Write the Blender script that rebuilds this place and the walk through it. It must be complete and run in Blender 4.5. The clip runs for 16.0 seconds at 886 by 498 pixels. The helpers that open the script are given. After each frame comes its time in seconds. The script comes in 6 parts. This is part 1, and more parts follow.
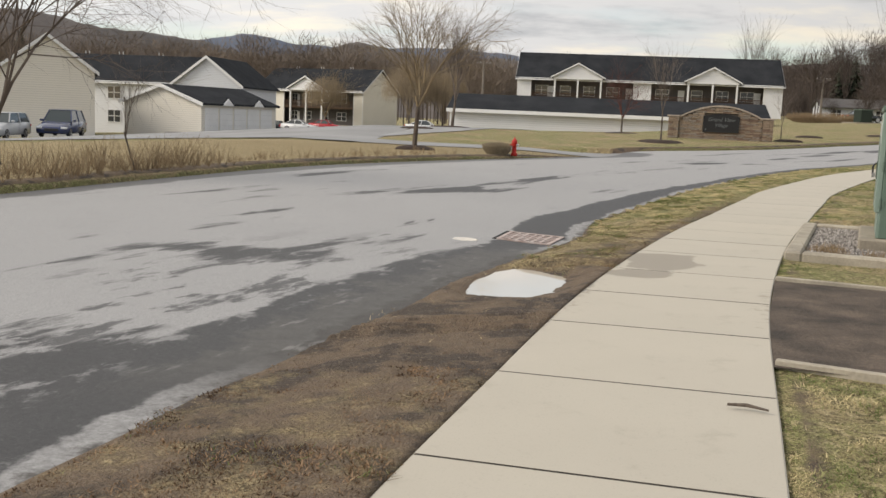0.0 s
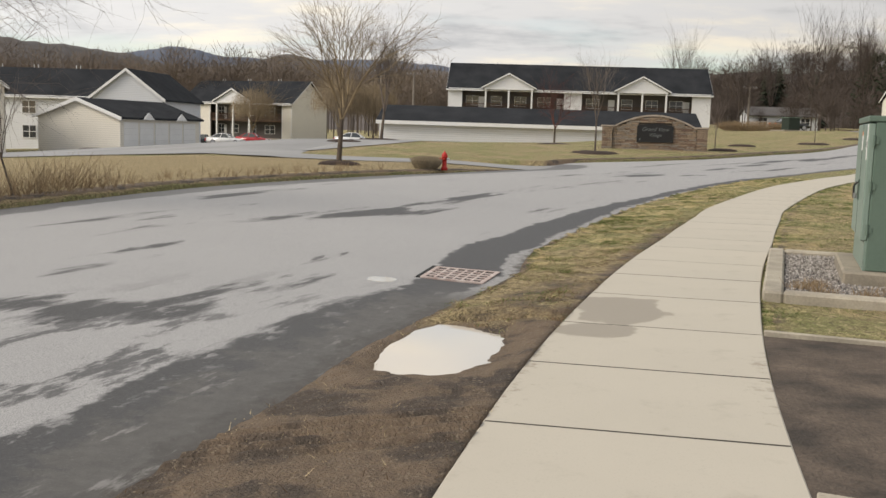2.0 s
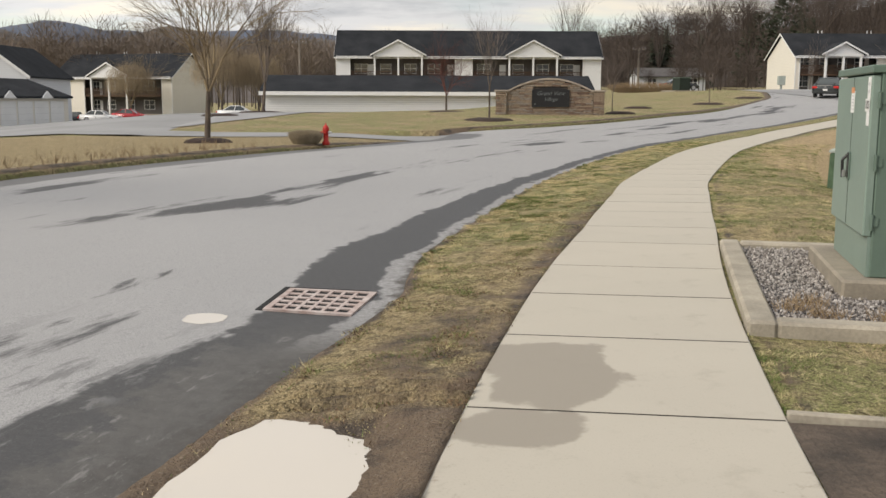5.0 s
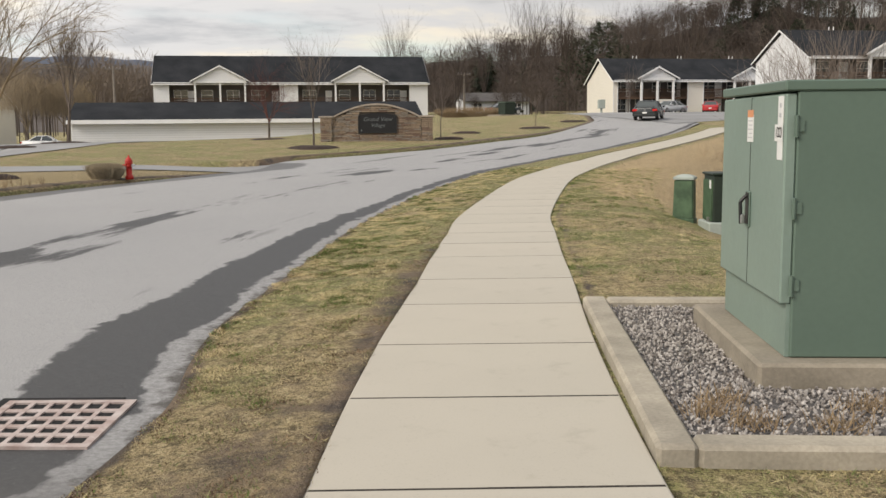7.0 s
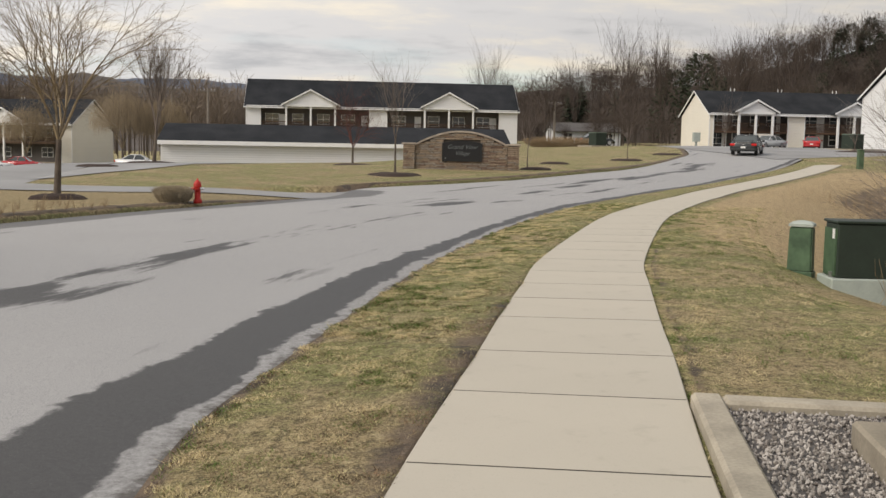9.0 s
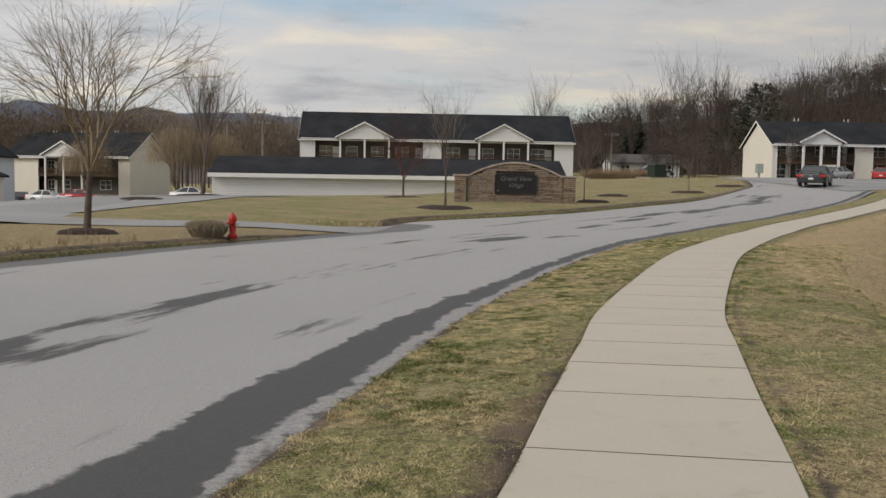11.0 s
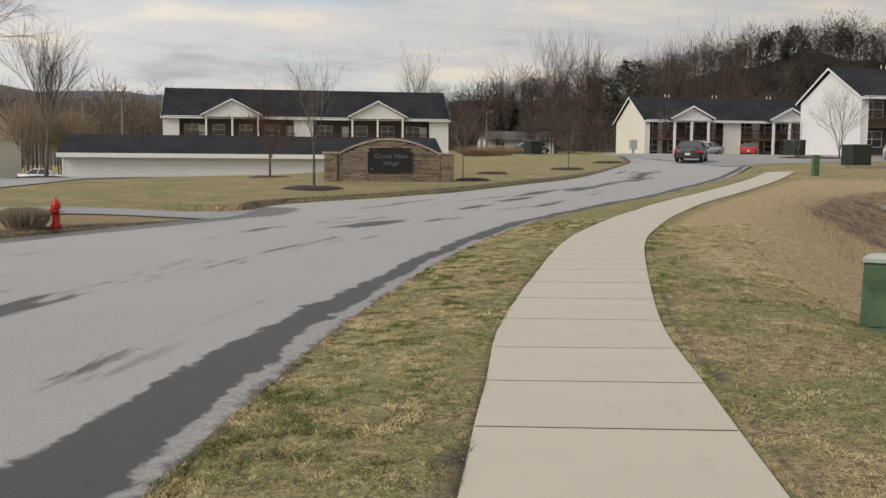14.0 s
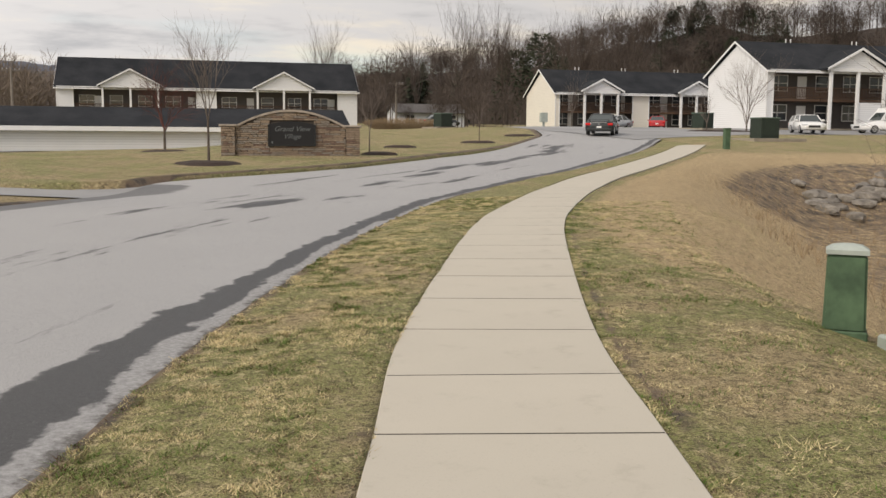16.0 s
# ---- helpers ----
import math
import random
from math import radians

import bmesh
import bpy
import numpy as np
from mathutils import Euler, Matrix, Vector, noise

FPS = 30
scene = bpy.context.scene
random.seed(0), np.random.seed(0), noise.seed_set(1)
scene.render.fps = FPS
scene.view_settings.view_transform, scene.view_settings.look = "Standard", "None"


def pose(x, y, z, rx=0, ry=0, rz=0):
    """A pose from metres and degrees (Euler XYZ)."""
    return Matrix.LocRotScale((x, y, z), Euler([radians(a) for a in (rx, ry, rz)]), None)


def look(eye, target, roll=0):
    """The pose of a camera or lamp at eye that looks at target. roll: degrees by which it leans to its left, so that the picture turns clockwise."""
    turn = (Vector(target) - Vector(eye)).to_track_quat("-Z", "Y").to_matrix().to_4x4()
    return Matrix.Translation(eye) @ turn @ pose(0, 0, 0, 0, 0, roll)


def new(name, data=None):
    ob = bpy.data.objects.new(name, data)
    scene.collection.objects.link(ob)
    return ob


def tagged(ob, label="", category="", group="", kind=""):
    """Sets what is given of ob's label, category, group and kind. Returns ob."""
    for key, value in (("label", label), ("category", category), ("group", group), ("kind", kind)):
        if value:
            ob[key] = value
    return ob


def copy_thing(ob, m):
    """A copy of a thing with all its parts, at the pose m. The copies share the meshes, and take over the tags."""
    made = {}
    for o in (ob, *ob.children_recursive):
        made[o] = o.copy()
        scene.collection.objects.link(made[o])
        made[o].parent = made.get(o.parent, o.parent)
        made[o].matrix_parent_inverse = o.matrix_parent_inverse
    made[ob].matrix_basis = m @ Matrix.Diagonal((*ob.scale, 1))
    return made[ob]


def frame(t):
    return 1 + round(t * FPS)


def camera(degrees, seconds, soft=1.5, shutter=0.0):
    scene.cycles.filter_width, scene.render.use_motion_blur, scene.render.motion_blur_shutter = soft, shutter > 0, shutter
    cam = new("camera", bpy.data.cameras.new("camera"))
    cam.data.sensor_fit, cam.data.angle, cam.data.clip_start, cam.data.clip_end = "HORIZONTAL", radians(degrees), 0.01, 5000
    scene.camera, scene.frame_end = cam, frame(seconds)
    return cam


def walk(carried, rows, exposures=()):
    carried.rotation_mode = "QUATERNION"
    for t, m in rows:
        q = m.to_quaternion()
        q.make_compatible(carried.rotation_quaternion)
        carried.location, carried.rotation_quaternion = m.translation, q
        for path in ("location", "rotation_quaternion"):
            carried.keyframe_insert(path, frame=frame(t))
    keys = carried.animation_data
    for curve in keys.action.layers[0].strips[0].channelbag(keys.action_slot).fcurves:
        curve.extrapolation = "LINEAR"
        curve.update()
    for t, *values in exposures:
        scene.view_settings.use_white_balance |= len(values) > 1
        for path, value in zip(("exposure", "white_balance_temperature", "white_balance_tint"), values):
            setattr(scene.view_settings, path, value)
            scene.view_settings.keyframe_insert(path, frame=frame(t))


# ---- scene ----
cam = camera(48.6, 16.0)
PATH = [
    (0, (1.913, -0.546, 1.428), (1.608, 1.412, 1.158), 2.4),
    (0.5, (1.901, -0.045, 1.455), (1.615, 1.916, 1.181), 2.5),
    (1, (1.894, 0.54, 1.454), (1.612, 2.501, 1.177), 2.3),
    (1.5, (1.852, 1.026, 1.472), (1.638, 2.997, 1.204), 1.9),
    (2, (1.818, 1.51, 1.489), (1.644, 3.487, 1.246), 1.8),
    (2.5, (1.791, 1.991, 1.5), (1.679, 3.974, 1.263), 1.2),
    (3, (1.803, 2.574, 1.476), (1.722, 4.559, 1.242), 1.3),
    (5.5, (1.944, 5.099, 1.514), (2.083, 7.07, 1.203), -0.9),
    (6, (1.985, 5.621, 1.544), (2.281, 7.577, 1.253), -1.7),
    (6.5, (2.104, 6.123, 1.538), (2.418, 8.081, 1.272), -1.3),
    (7, (2.261, 6.748, 1.527), (2.633, 8.697, 1.275), -0.5),
    (7.5, (2.431, 7.247, 1.538), (2.825, 9.192, 1.288), -0.4),
    (8, (2.54, 7.68, 1.543), (2.897, 9.637, 1.333), -0.1),
    (8.5, (2.675, 8.165, 1.531), (2.984, 10.13, 1.328), 0.4),
    (9, (2.754, 8.624, 1.563), (2.954, 10.604, 1.366), 1.0),
    (11.5, (3.182, 11.103, 1.551), (3.268, 13.097, 1.423), 0.9),
    (12, (3.283, 11.69, 1.504), (3.442, 13.679, 1.36), 0.4),
    (12.5, (3.325, 12.201, 1.505), (3.551, 14.183, 1.355), 0.1),
    (13, (3.366, 12.634, 1.502), (3.605, 14.613, 1.337), 0.2),
    (13.5, (3.395, 13.101, 1.513), (3.672, 15.075, 1.342), 0.5),
    (14, (3.447, 13.598, 1.526), (3.784, 15.561, 1.352), 0.4),
    (14.5, (3.555, 14.07, 1.53), (3.932, 16.024, 1.336), 0.4),
    (15, (3.648, 14.504, 1.545), (4.096, 16.441, 1.328), 0.3),
    (15.5, (3.816, 14.906, 1.532), (4.292, 16.835, 1.304), 0.3),
    (16, (3.981, 15.418, 1.533), (4.493, 17.338, 1.306), 0.4),
]
walk(cam, [(t, look(eye, goal, roll)) for t, eye, goal, roll in PATH], [(0, 0.42, 7100, 10), (2, 0.42, 7150, 10), (3, 0.29, 7150, 10), (5.5, 0.47, 7050, 10), (8.5, 0.42, 7150, 11), (9.2, 0.29, 7150, 11), (11.5, 0.0, 6950, 10), (12.5, 0.12, 7000, 10), (14.5, 0.20, 7100, 11), (16, 0.39, 7250, 12)])

# ---- world and light: a broken overcast, the brighter part low ahead ----
world = bpy.data.worlds.new("overcast_sky")
scene.world = world
world.use_nodes = True
wn, wl = world.node_tree.nodes, world.node_tree.links
wn.clear()
w_out = wn.new("ShaderNodeOutputWorld")
w_bg = wn.new("ShaderNodeBackground")
w_bg.inputs["Strength"].default_value = 0.095
w_sky = wn.new("ShaderNodeTexSky")
w_sky.sky_type = "NISHITA"
w_sky.sun_disc = False
w_sky.sun_elevation = radians(36)
w_sky.sun_rotation = radians(200)
w_co = wn.new("ShaderNodeTexCoord")
w_sep = wn.new("ShaderNodeSeparateXYZ")
wl.new(w_co.outputs["Generated"], w_sep.inputs[0])


def w_math(op, a, b):
    n = wn.new("ShaderNodeMath")
    n.operation = op
    for i, v in enumerate((a, b)):
        if isinstance(v, (int, float)):
            n.inputs[i].default_value = v
        else:
            wl.new(v, n.inputs[i])
    return n.outputs[0]


# cloud layer seen in perspective: direction over height
w_h = w_math("ADD", w_math("MAXIMUM", w_sep.outputs[2], 0.0), 0.16)
w_u = w_math("DIVIDE", w_sep.outputs[0], w_h)
w_v = w_math("DIVIDE", w_sep.outputs[1], w_h)
w_com = wn.new("ShaderNodeCombineXYZ")
wl.new(w_u, w_com.inputs[0])
wl.new(w_math("MULTIPLY", w_v, 1.5), w_com.inputs[1])


def w_noise(scale, detail, rough):
    n = wn.new("ShaderNodeTexNoise")
    n.inputs["Scale"].default_value = scale
    n.inputs["Detail"].default_value = detail
    n.inputs["Roughness"].default_value = rough
    wl.new(w_com.outputs[0], n.inputs["Vector"])
    return n.outputs["Fac"]


def w_ramp(src, stops):
    n = wn.new("ShaderNodeValToRGB")
    n.color_ramp.interpolation = "EASE"
    els = n.color_ramp.elements
    for i, (p, c) in enumerate(stops):
        e = els[i] if i < 2 else els.new(p)
        e.position = p
        e.color = (*c, 1)
    wl.new(src, n.inputs[0])
    return n.outputs[0]


w_shade = w_ramp(w_noise(0.95, 7, 0.6), [(0.31, (4.0, 4.25, 4.7)), (0.66, (7.7, 7.35, 6.6)), (0.48, (5.8, 6.0, 6.4))])
w_gap = w_ramp(w_noise(0.42, 5, 0.5), [(0.48, (1, 1, 1)), (0.61, (0.12, 0.12, 0.12))])
w_mix = wn.new("ShaderNodeMix")
w_mix.data_type = "RGBA"
wl.new(w_gap, w_mix.inputs[0])
wl.new(w_sky.outputs[0], w_mix.inputs[6])
wl.new(w_shade, w_mix.inputs[7])
w_glow = w_math("ADD", w_math("MULTIPLY", w_sep.outputs[0], -0.38), w_math("ADD", 0.93, w_math("MULTIPLY", w_sep.outputs[2], 0.5)))
w_bright = wn.new("ShaderNodeVectorMath")
w_bright.operation = "SCALE"
wl.new(w_mix.outputs[2], w_bright.inputs[0])
wl.new(w_glow, w_bright.inputs["Scale"])
wl.new(w_bright.outputs[0], w_bg.inputs[0])
wl.new(w_bg.outputs[0], w_out.inputs[0])

sun_data = bpy.data.lights.new("sun", "SUN")
sun_data.energy = 1.75
sun_data.angle = radians(22)
sun_data.color = (1.0, 0.95, 0.88)
sun = new("sun", sun_data)
sun.matrix_world = look((-36, -17, 29), (0, 0, 0))


# ---- materials ----
def mat(name, col, rough=0.8, var=0.25, scale=4.0, fine=60.0, bump=0.15, metal=0.0, col2=None, spec=0.4, detail_w=1.0, dist=0.01):
    """Two scales of noise between col and col2, fine grain in bump and roughness."""
    m = bpy.data.materials.new(name)
    m.use_nodes = True
    nt = m.node_tree
    n, l = nt.nodes, nt.links
    b = n["Principled BSDF"]
    co = n.new("ShaderNodeTexCoord")
    inf = n.new("ShaderNodeObjectInfo")
    big, small = n.new("ShaderNodeTexNoise"), n.new("ShaderNodeTexNoise")
    big.inputs["Scale"].default_value, big.inputs["Detail"].default_value = scale, 5
    small.inputs["Scale"].default_value, small.inputs["Detail"].default_value = fine, 3
    add = n.new("ShaderNodeVectorMath")
    add.operation = "ADD"
    l.new(co.outputs["Object"], add.inputs[0])
    l.new(inf.outputs["Location"], add.inputs[1])
    for q in (big, small):
        l.new(add.outputs[0], q.inputs["Vector"])
    ramp = n.new("ShaderNodeValToRGB")
    c2 = col2 or tuple(c * (1 - var) for c in col)
    ramp.color_ramp.elements[0].position, ramp.color_ramp.elements[1].position = 0.32, 0.68
    ramp.color_ramp.elements[0].color, ramp.color_ramp.elements[1].color = (*c2, 1), (*col, 1)
    l.new(big.outputs["Fac"], ramp.inputs[0])
    hsv = n.new("ShaderNodeHueSaturation")
    val = n.new("ShaderNodeMath")
    val.operation = "MULTIPLY_ADD"
    l.new(small.outputs["Fac"], val.inputs[0])
    val.inputs[1].default_value, val.inputs[2].default_value = var * 1.6 * detail_w, 1 - var * 0.8 * detail_w
    l.new(val.outputs[0], hsv.inputs["Value"])
    l.new(ramp.outputs[0], hsv.inputs["Color"])
    l.new(hsv.outputs[0], b.inputs["Base Color"])
    b.inputs["Roughness"].default_value = rough
    b.inputs["Metallic"].default_value = metal
    b.inputs["Specular IOR Level"].default_value = spec
    if bump:
        bp = n.new("ShaderNodeBump")
        bp.inputs["Strength"].default_value, bp.inputs["Distance"].default_value = bump, dist
        l.new(small.outputs["Fac"], bp.inputs["Height"])
        l.new(bp.outputs[0], b.inputs["Normal"])
    return m


def mixer(m):
    """Small node kit for the larger surfaces."""
    n, l = m.node_tree.nodes, m.node_tree.links

    def math_(op, a, b=0.0, c=0.0):
        q = n.new("ShaderNodeMath")
        q.operation = op
        for i, v in enumerate((a, b, c)):
            if isinstance(v, (int, float)):
                q.inputs[i].default_value = v
            else:
                l.new(v, q.inputs[i])
        return q.outputs[0]

    def noise_(vec, scale, detail=4, rough=0.55):
        q = n.new("ShaderNodeTexNoise")
        q.inputs["Scale"].default_value, q.inputs["Detail"].default_value, q.inputs["Roughness"].default_value = scale, detail, rough
        l.new(vec, q.inputs["Vector"])
        return q.outputs["Fac"]

    def step_(v, a, b):
        q = n.new("ShaderNodeMapRange")
        q.interpolation_type = "SMOOTHSTEP"
        l.new(v, q.inputs[0])
        q.inputs[1].default_value, q.inputs[2].default_value = a, b
        return q.outputs[0]

    def mix_(f, a, b):
        q = n.new("ShaderNodeMix")
        q.data_type = "RGBA"
        for i, v in ((0, f), (6, a), (7, b)):
            if isinstance(v, tuple):
                q.inputs[i].default_value = (*v, 1)
            elif isinstance(v, (int, float)):
                q.inputs[i].default_value = v
            else:
                l.new(v, q.inputs[i])
        return q.outputs[2]

    def scaled_(vec, s):
        q = n.new("ShaderNodeMapping")
        q.inputs["Scale"].default_value = s
        l.new(vec, q.inputs["Vector"])
        return q.outputs[0]

    def attr_(name):
        q = n.new("ShaderNodeAttribute")
        q.attribute_name = name
        return q.outputs["Fac"]

    def bump_(hgt, strength, dist):
        q = n.new("ShaderNodeBump")
        q.inputs["Strength"].default_value, q.inputs["Distance"].default_value = strength, dist
        l.new(hgt, q.inputs["Height"])
        return q.outputs[0]
    return n, l, math_, noise_, step_, mix_, scaled_, attr_, bump_


def grass_material():
    m = bpy.data.materials.new("winter_grass")
    m.use_nodes = True
    n, l, math_, noise_, step_, mix_, scaled_, attr_, bump_ = mixer(m)
    co = n.new("ShaderNodeTexCoord").outputs["Object"]
    b = n["Principled BSDF"]
    straw = mix_(noise_(co, 7.0, 6), (0.46, 0.365, 0.20), (0.28, 0.21, 0.12))
    green = mix_(noise_(co, 5.0, 5), (0.18, 0.205, 0.07), (0.30, 0.28, 0.12))
    patch = step_(math_("ADD", noise_(co, 0.55, 6, 0.65), math_("MULTIPLY", attr_("dry"), -0.42)), 0.36, 0.52)
    turf = mix_(patch, straw, green)
    turf = mix_(step_(attr_("tan"), 0.25, 0.75), turf, mix_(noise_(co, 2.2, 7, 0.7), (0.40, 0.28, 0.155), (0.66, 0.495, 0.295)))
    turf = mix_(math_("MULTIPLY", step_(noise_(co, 30, 5, 0.7), 0.50, 0.60), 0.6), turf, (0.06, 0.046, 0.026))
    turf = mix_(math_("MULTIPLY", step_(noise_(co, 11, 6, 0.72), 0.50, 0.60), 0.8), turf, (0.085, 0.066, 0.036))
    turf = mix_(math_("MULTIPLY", step_(noise_(scaled_(co, (1, 0.6, 1)), 11.0, 6, 0.72), 0.53, 0.64), 0.6), turf, (0.62, 0.51, 0.30))
    turf = mix_(math_("MULTIPLY", step_(noise_(co, 75, 4, 0.75), 0.52, 0.62), 0.6), turf, (0.60, 0.50, 0.30))
    turf = mix_(math_("MULTIPLY", step_(noise_(scaled_(co, (1, 1.3, 1)), 52, 4, 0.75), 0.53, 0.61), 0.75), turf, (0.045, 0.036, 0.02))
    soil = mix_(noise_(co, 9.0, 7, 0.65), (0.08, 0.057, 0.041), (0.245, 0.178, 0.12))
    soil = mix_(step_(noise_(co, 1.7, 6, 0.6), 0.47, 0.58), soil, (0.075, 0.058, 0.045))
    soil = mix_(step_(noise_(co, 42, 5, 0.7), 0.56, 0.66), soil, (0.25, 0.20, 0.145))
    fac = step_(math_("ADD", attr_("dirt"), math_("MULTIPLY", math_("SUBTRACT", noise_(co, 2.6, 7, 0.65), 0.5), 0.9)), 0.35, 0.65)
    l.new(mix_(fac, turf, soil), b.inputs["Base Color"])
    l.new(math_("MULTIPLY_ADD", fac, -0.25, 0.95), b.inputs["Roughness"])
    b.inputs["Specular IOR Level"].default_value = 0.2
    l.new(bump_(math_("ADD", noise_(co, 60, 4), noise_(co, 14, 4)), 1.0, 0.035), b.inputs["Normal"])
    return m


def road_material():
    """Worn pale asphalt; u: metres from the near edge, v: metres along."""
    m = bpy.data.materials.new("worn_asphalt")
    m.use_nodes = True
    n, l, math_, noise_, step_, mix_, scaled_, attr_, bump_ = mixer(m)
    co = n.new("ShaderNodeTexCoord").outputs["Object"]
    uv = n.new("ShaderNodeCombineXYZ")
    u, v = attr_("across"), attr_("along")
    l.new(u, uv.inputs[0])
    l.new(v, uv.inputs[1])
    b = n["Principled BSDF"]
    base = mix_(noise_(co, 0.35, 5), (0.41, 0.403, 0.395), (0.34, 0.335, 0.33))
    base = mix_(step_(noise_(co, 120, 2), 0.35, 0.75), base, (0.20, 0.20, 0.20))
    wob = math_("MULTIPLY", math_("SUBTRACT", noise_(scaled_(uv.outputs[0], (0.9, 0.45, 1)), 1.0, 7, 0.65), 0.5), 0.75)
    fine = math_("MULTIPLY", math_("SUBTRACT", noise_(scaled_(uv.outputs[0], (2.2, 1.6, 1)), 1.6, 6, 0.6), 0.5), 0.28)
    ue = math_("ADD", math_("ADD", u, wob), fine)
    band = math_("MULTIPLY", step_(ue, 0.22, 0.29), math_("SUBTRACT", 1.0, step_(math_("ADD", ue, math_("MULTIPLY", step_(v, 15.0, 32.0), 0.32)), 0.89, 0.96)))
    early = math_("SUBTRACT", 1.0, step_(v, 9.0, 14.0))
    wet = math_("MULTIPLY", step_(math_("ADD", noise_(scaled_(uv.outputs[0], (1.1, 0.13, 1)), 1.0, 8, 0.66), math_("MULTIPLY", early, 0.03)), 0.59, 0.66), step_(u, 0.9, 1.6))
    rut = math_("MULTIPLY", math_("MULTIPLY", early, math_("SUBTRACT", 1.0, step_(u, 2.0, 3.4))), step_(noise_(scaled_(uv.outputs[0], (2.6, 0.55, 1)), 1.0, 9, 0.7), 0.53, 0.59))
    patch = attr_("wet")
    patch = step_(math_("ADD", patch, math_("MULTIPLY", math_("SUBTRACT", noise_(scaled_(uv.outputs[0], (2.0, 0.30, 1)), 1.0, 8, 0.68), 0.5), 2.6)), 0.58, 0.86)
    fe = math_("ADD", math_("ADD", attr_("farside"), wob), fine)
    # far edge strip: dark asphalt, the kerb's shadow painted in with it
    verge = math_("MULTIPLY", math_("SUBTRACT", 1.0, step_(math_("SUBTRACT", fe, math_("MULTIPLY", step_(v, 20.0, 32.0), 0.5)), 0.72, 0.9)), 0.75)
    dark = math_("MAXIMUM", math_("MAXIMUM", math_("MAXIMUM", math_("MAXIMUM", band, wet), patch), verge), math_("MULTIPLY", rut, 0.85))
    dry = math_("MULTIPLY", math_("MULTIPLY", early, step_(u, 0.5, 1.0)), step_(noise_(scaled_(uv.outputs[0], (2.2, 0.8, 1)), 1.3, 9, 0.72), 0.54, 0.60))
    dark = math_("MULTIPLY", dark, math_("SUBTRACT", 1.0, math_("MULTIPLY", dry, 0.75)))
    col = mix_(dark, base, mix_(noise_(co, 30, 4), (0.030, 0.029, 0.030), (0.075, 0.074, 0.075)))
    edge = math_("SUBTRACT", 1.0, step_(ue, 0.22, 0.29))
    col = mix_(math_("MULTIPLY", edge, 0.85), col, mix_(step_(noise_(co, 22, 8, 0.75), 0.28, 0.72), (0.16, 0.157, 0.154), (0.36, 0.355, 0.35)))
    mud = math_("MULTIPLY", math_("MULTIPLY", step_(v, 4.2, 6.2), math_("SUBTRACT", 1.0, step_(v, 11.5, 13.5))), math_("SUBTRACT", 1.0, step_(math_("ADD", u, math_("MULTIPLY", math_("SUBTRACT", noise_(co, 2.4, 8, 0.7), 0.5), 1.6)), 0.55, 0.75)))
    col = mix_(mud, col, mix_(noise_(co, 9, 7, 0.7), (0.034, 0.032, 0.030), (0.13, 0.123, 0.115)))
    streak = math_("MULTIPLY", mud, step_(noise_(scaled_(uv.outputs[0], (5.0, 0.9, 1)), 1.0, 8, 0.72), 0.56, 0.64))
    col = mix_(math_("MULTIPLY", streak, 0.6), col, (0.27, 0.26, 0.25))
    lip = math_("SUBTRACT", 1.0, step_(math_("ADD", u, math_("MULTIPLY", math_("SUBTRACT", noise_(co, 5.0, 8, 0.7), 0.5), 0.55)), 0.03, 0.14))
    col = mix_(math_("MULTIPLY", lip, 0.85), col, mix_(noise_(co, 45, 4), (0.035, 0.031, 0.028), (0.10, 0.088, 0.076)))
    col = mix_(math_("MULTIPLY", step_(noise_(co, 75, 4, 0.7), 0.60, 0.70), 0.35), col, (0.36, 0.35, 0.335))
    l.new(col, b.inputs["Base Color"])
    l.new(math_("MULTIPLY_ADD", dark, -0.2, 0.82), b.inputs["Roughness"])
    b.inputs["Specular IOR Level"].default_value = 0.35
    l.new(bump_(noise_(co, 170, 2), 0.35, 0.006), b.inputs["Normal"])
    return m


def concrete_material():
    m = bpy.data.materials.new("broomed_concrete")
    m.use_nodes = True
    n, l, math_, noise_, step_, mix_, scaled_, attr_, bump_ = mixer(m)
    co = n.new("ShaderNodeTexCoord").outputs["Object"]
    rnd = n.new("ShaderNodeObjectInfo").outputs["Random"]
    b = n["Principled BSDF"]
    base = mix_(noise_(co, 0.9, 6), (0.475, 0.437, 0.365), (0.415, 0.381, 0.319))
    base = mix_(step_(noise_(co, 3.2, 6, 0.7), 0.55, 0.72), base, (0.39, 0.355, 0.295))
    base = mix_(math_("MULTIPLY", step_(noise_(co, 90, 3), 0.55, 0.75), 0.35), base, (0.30, 0.27, 0.22))
    base = mix_(math_("MULTIPLY", rnd, 0.16), base, (0.52, 0.47, 0.39))
    damp = step_(math_("ADD", attr_("damp"), math_("MULTIPLY", math_("SUBTRACT", noise_(co, 2.8, 5), 0.5), 0.8)), 0.42, 0.52)
    base = mix_(math_("MULTIPLY", damp, 0.7), base, (0.225, 0.195, 0.155))
    mud = step_(math_("ADD", attr_("mud"), math_("MULTIPLY", math_("SUBTRACT", noise_(co, 9, 7, 0.7), 0.5), 1.3)), 0.5, 0.8)
    base = mix_(mud, base, (0.22, 0.18, 0.14))
    l.new(base, b.inputs["Base Color"])
    l.new(math_("MULTIPLY_ADD", damp, -0.2, 0.85), b.inputs["Roughness"])
    b.inputs["Specular IOR Level"].default_value = 0.3
    l.new(bump_(noise_(scaled_(co, (1, 1, 1)), 160, 3), 0.25, 0.004), b.inputs["Normal"])
    return m


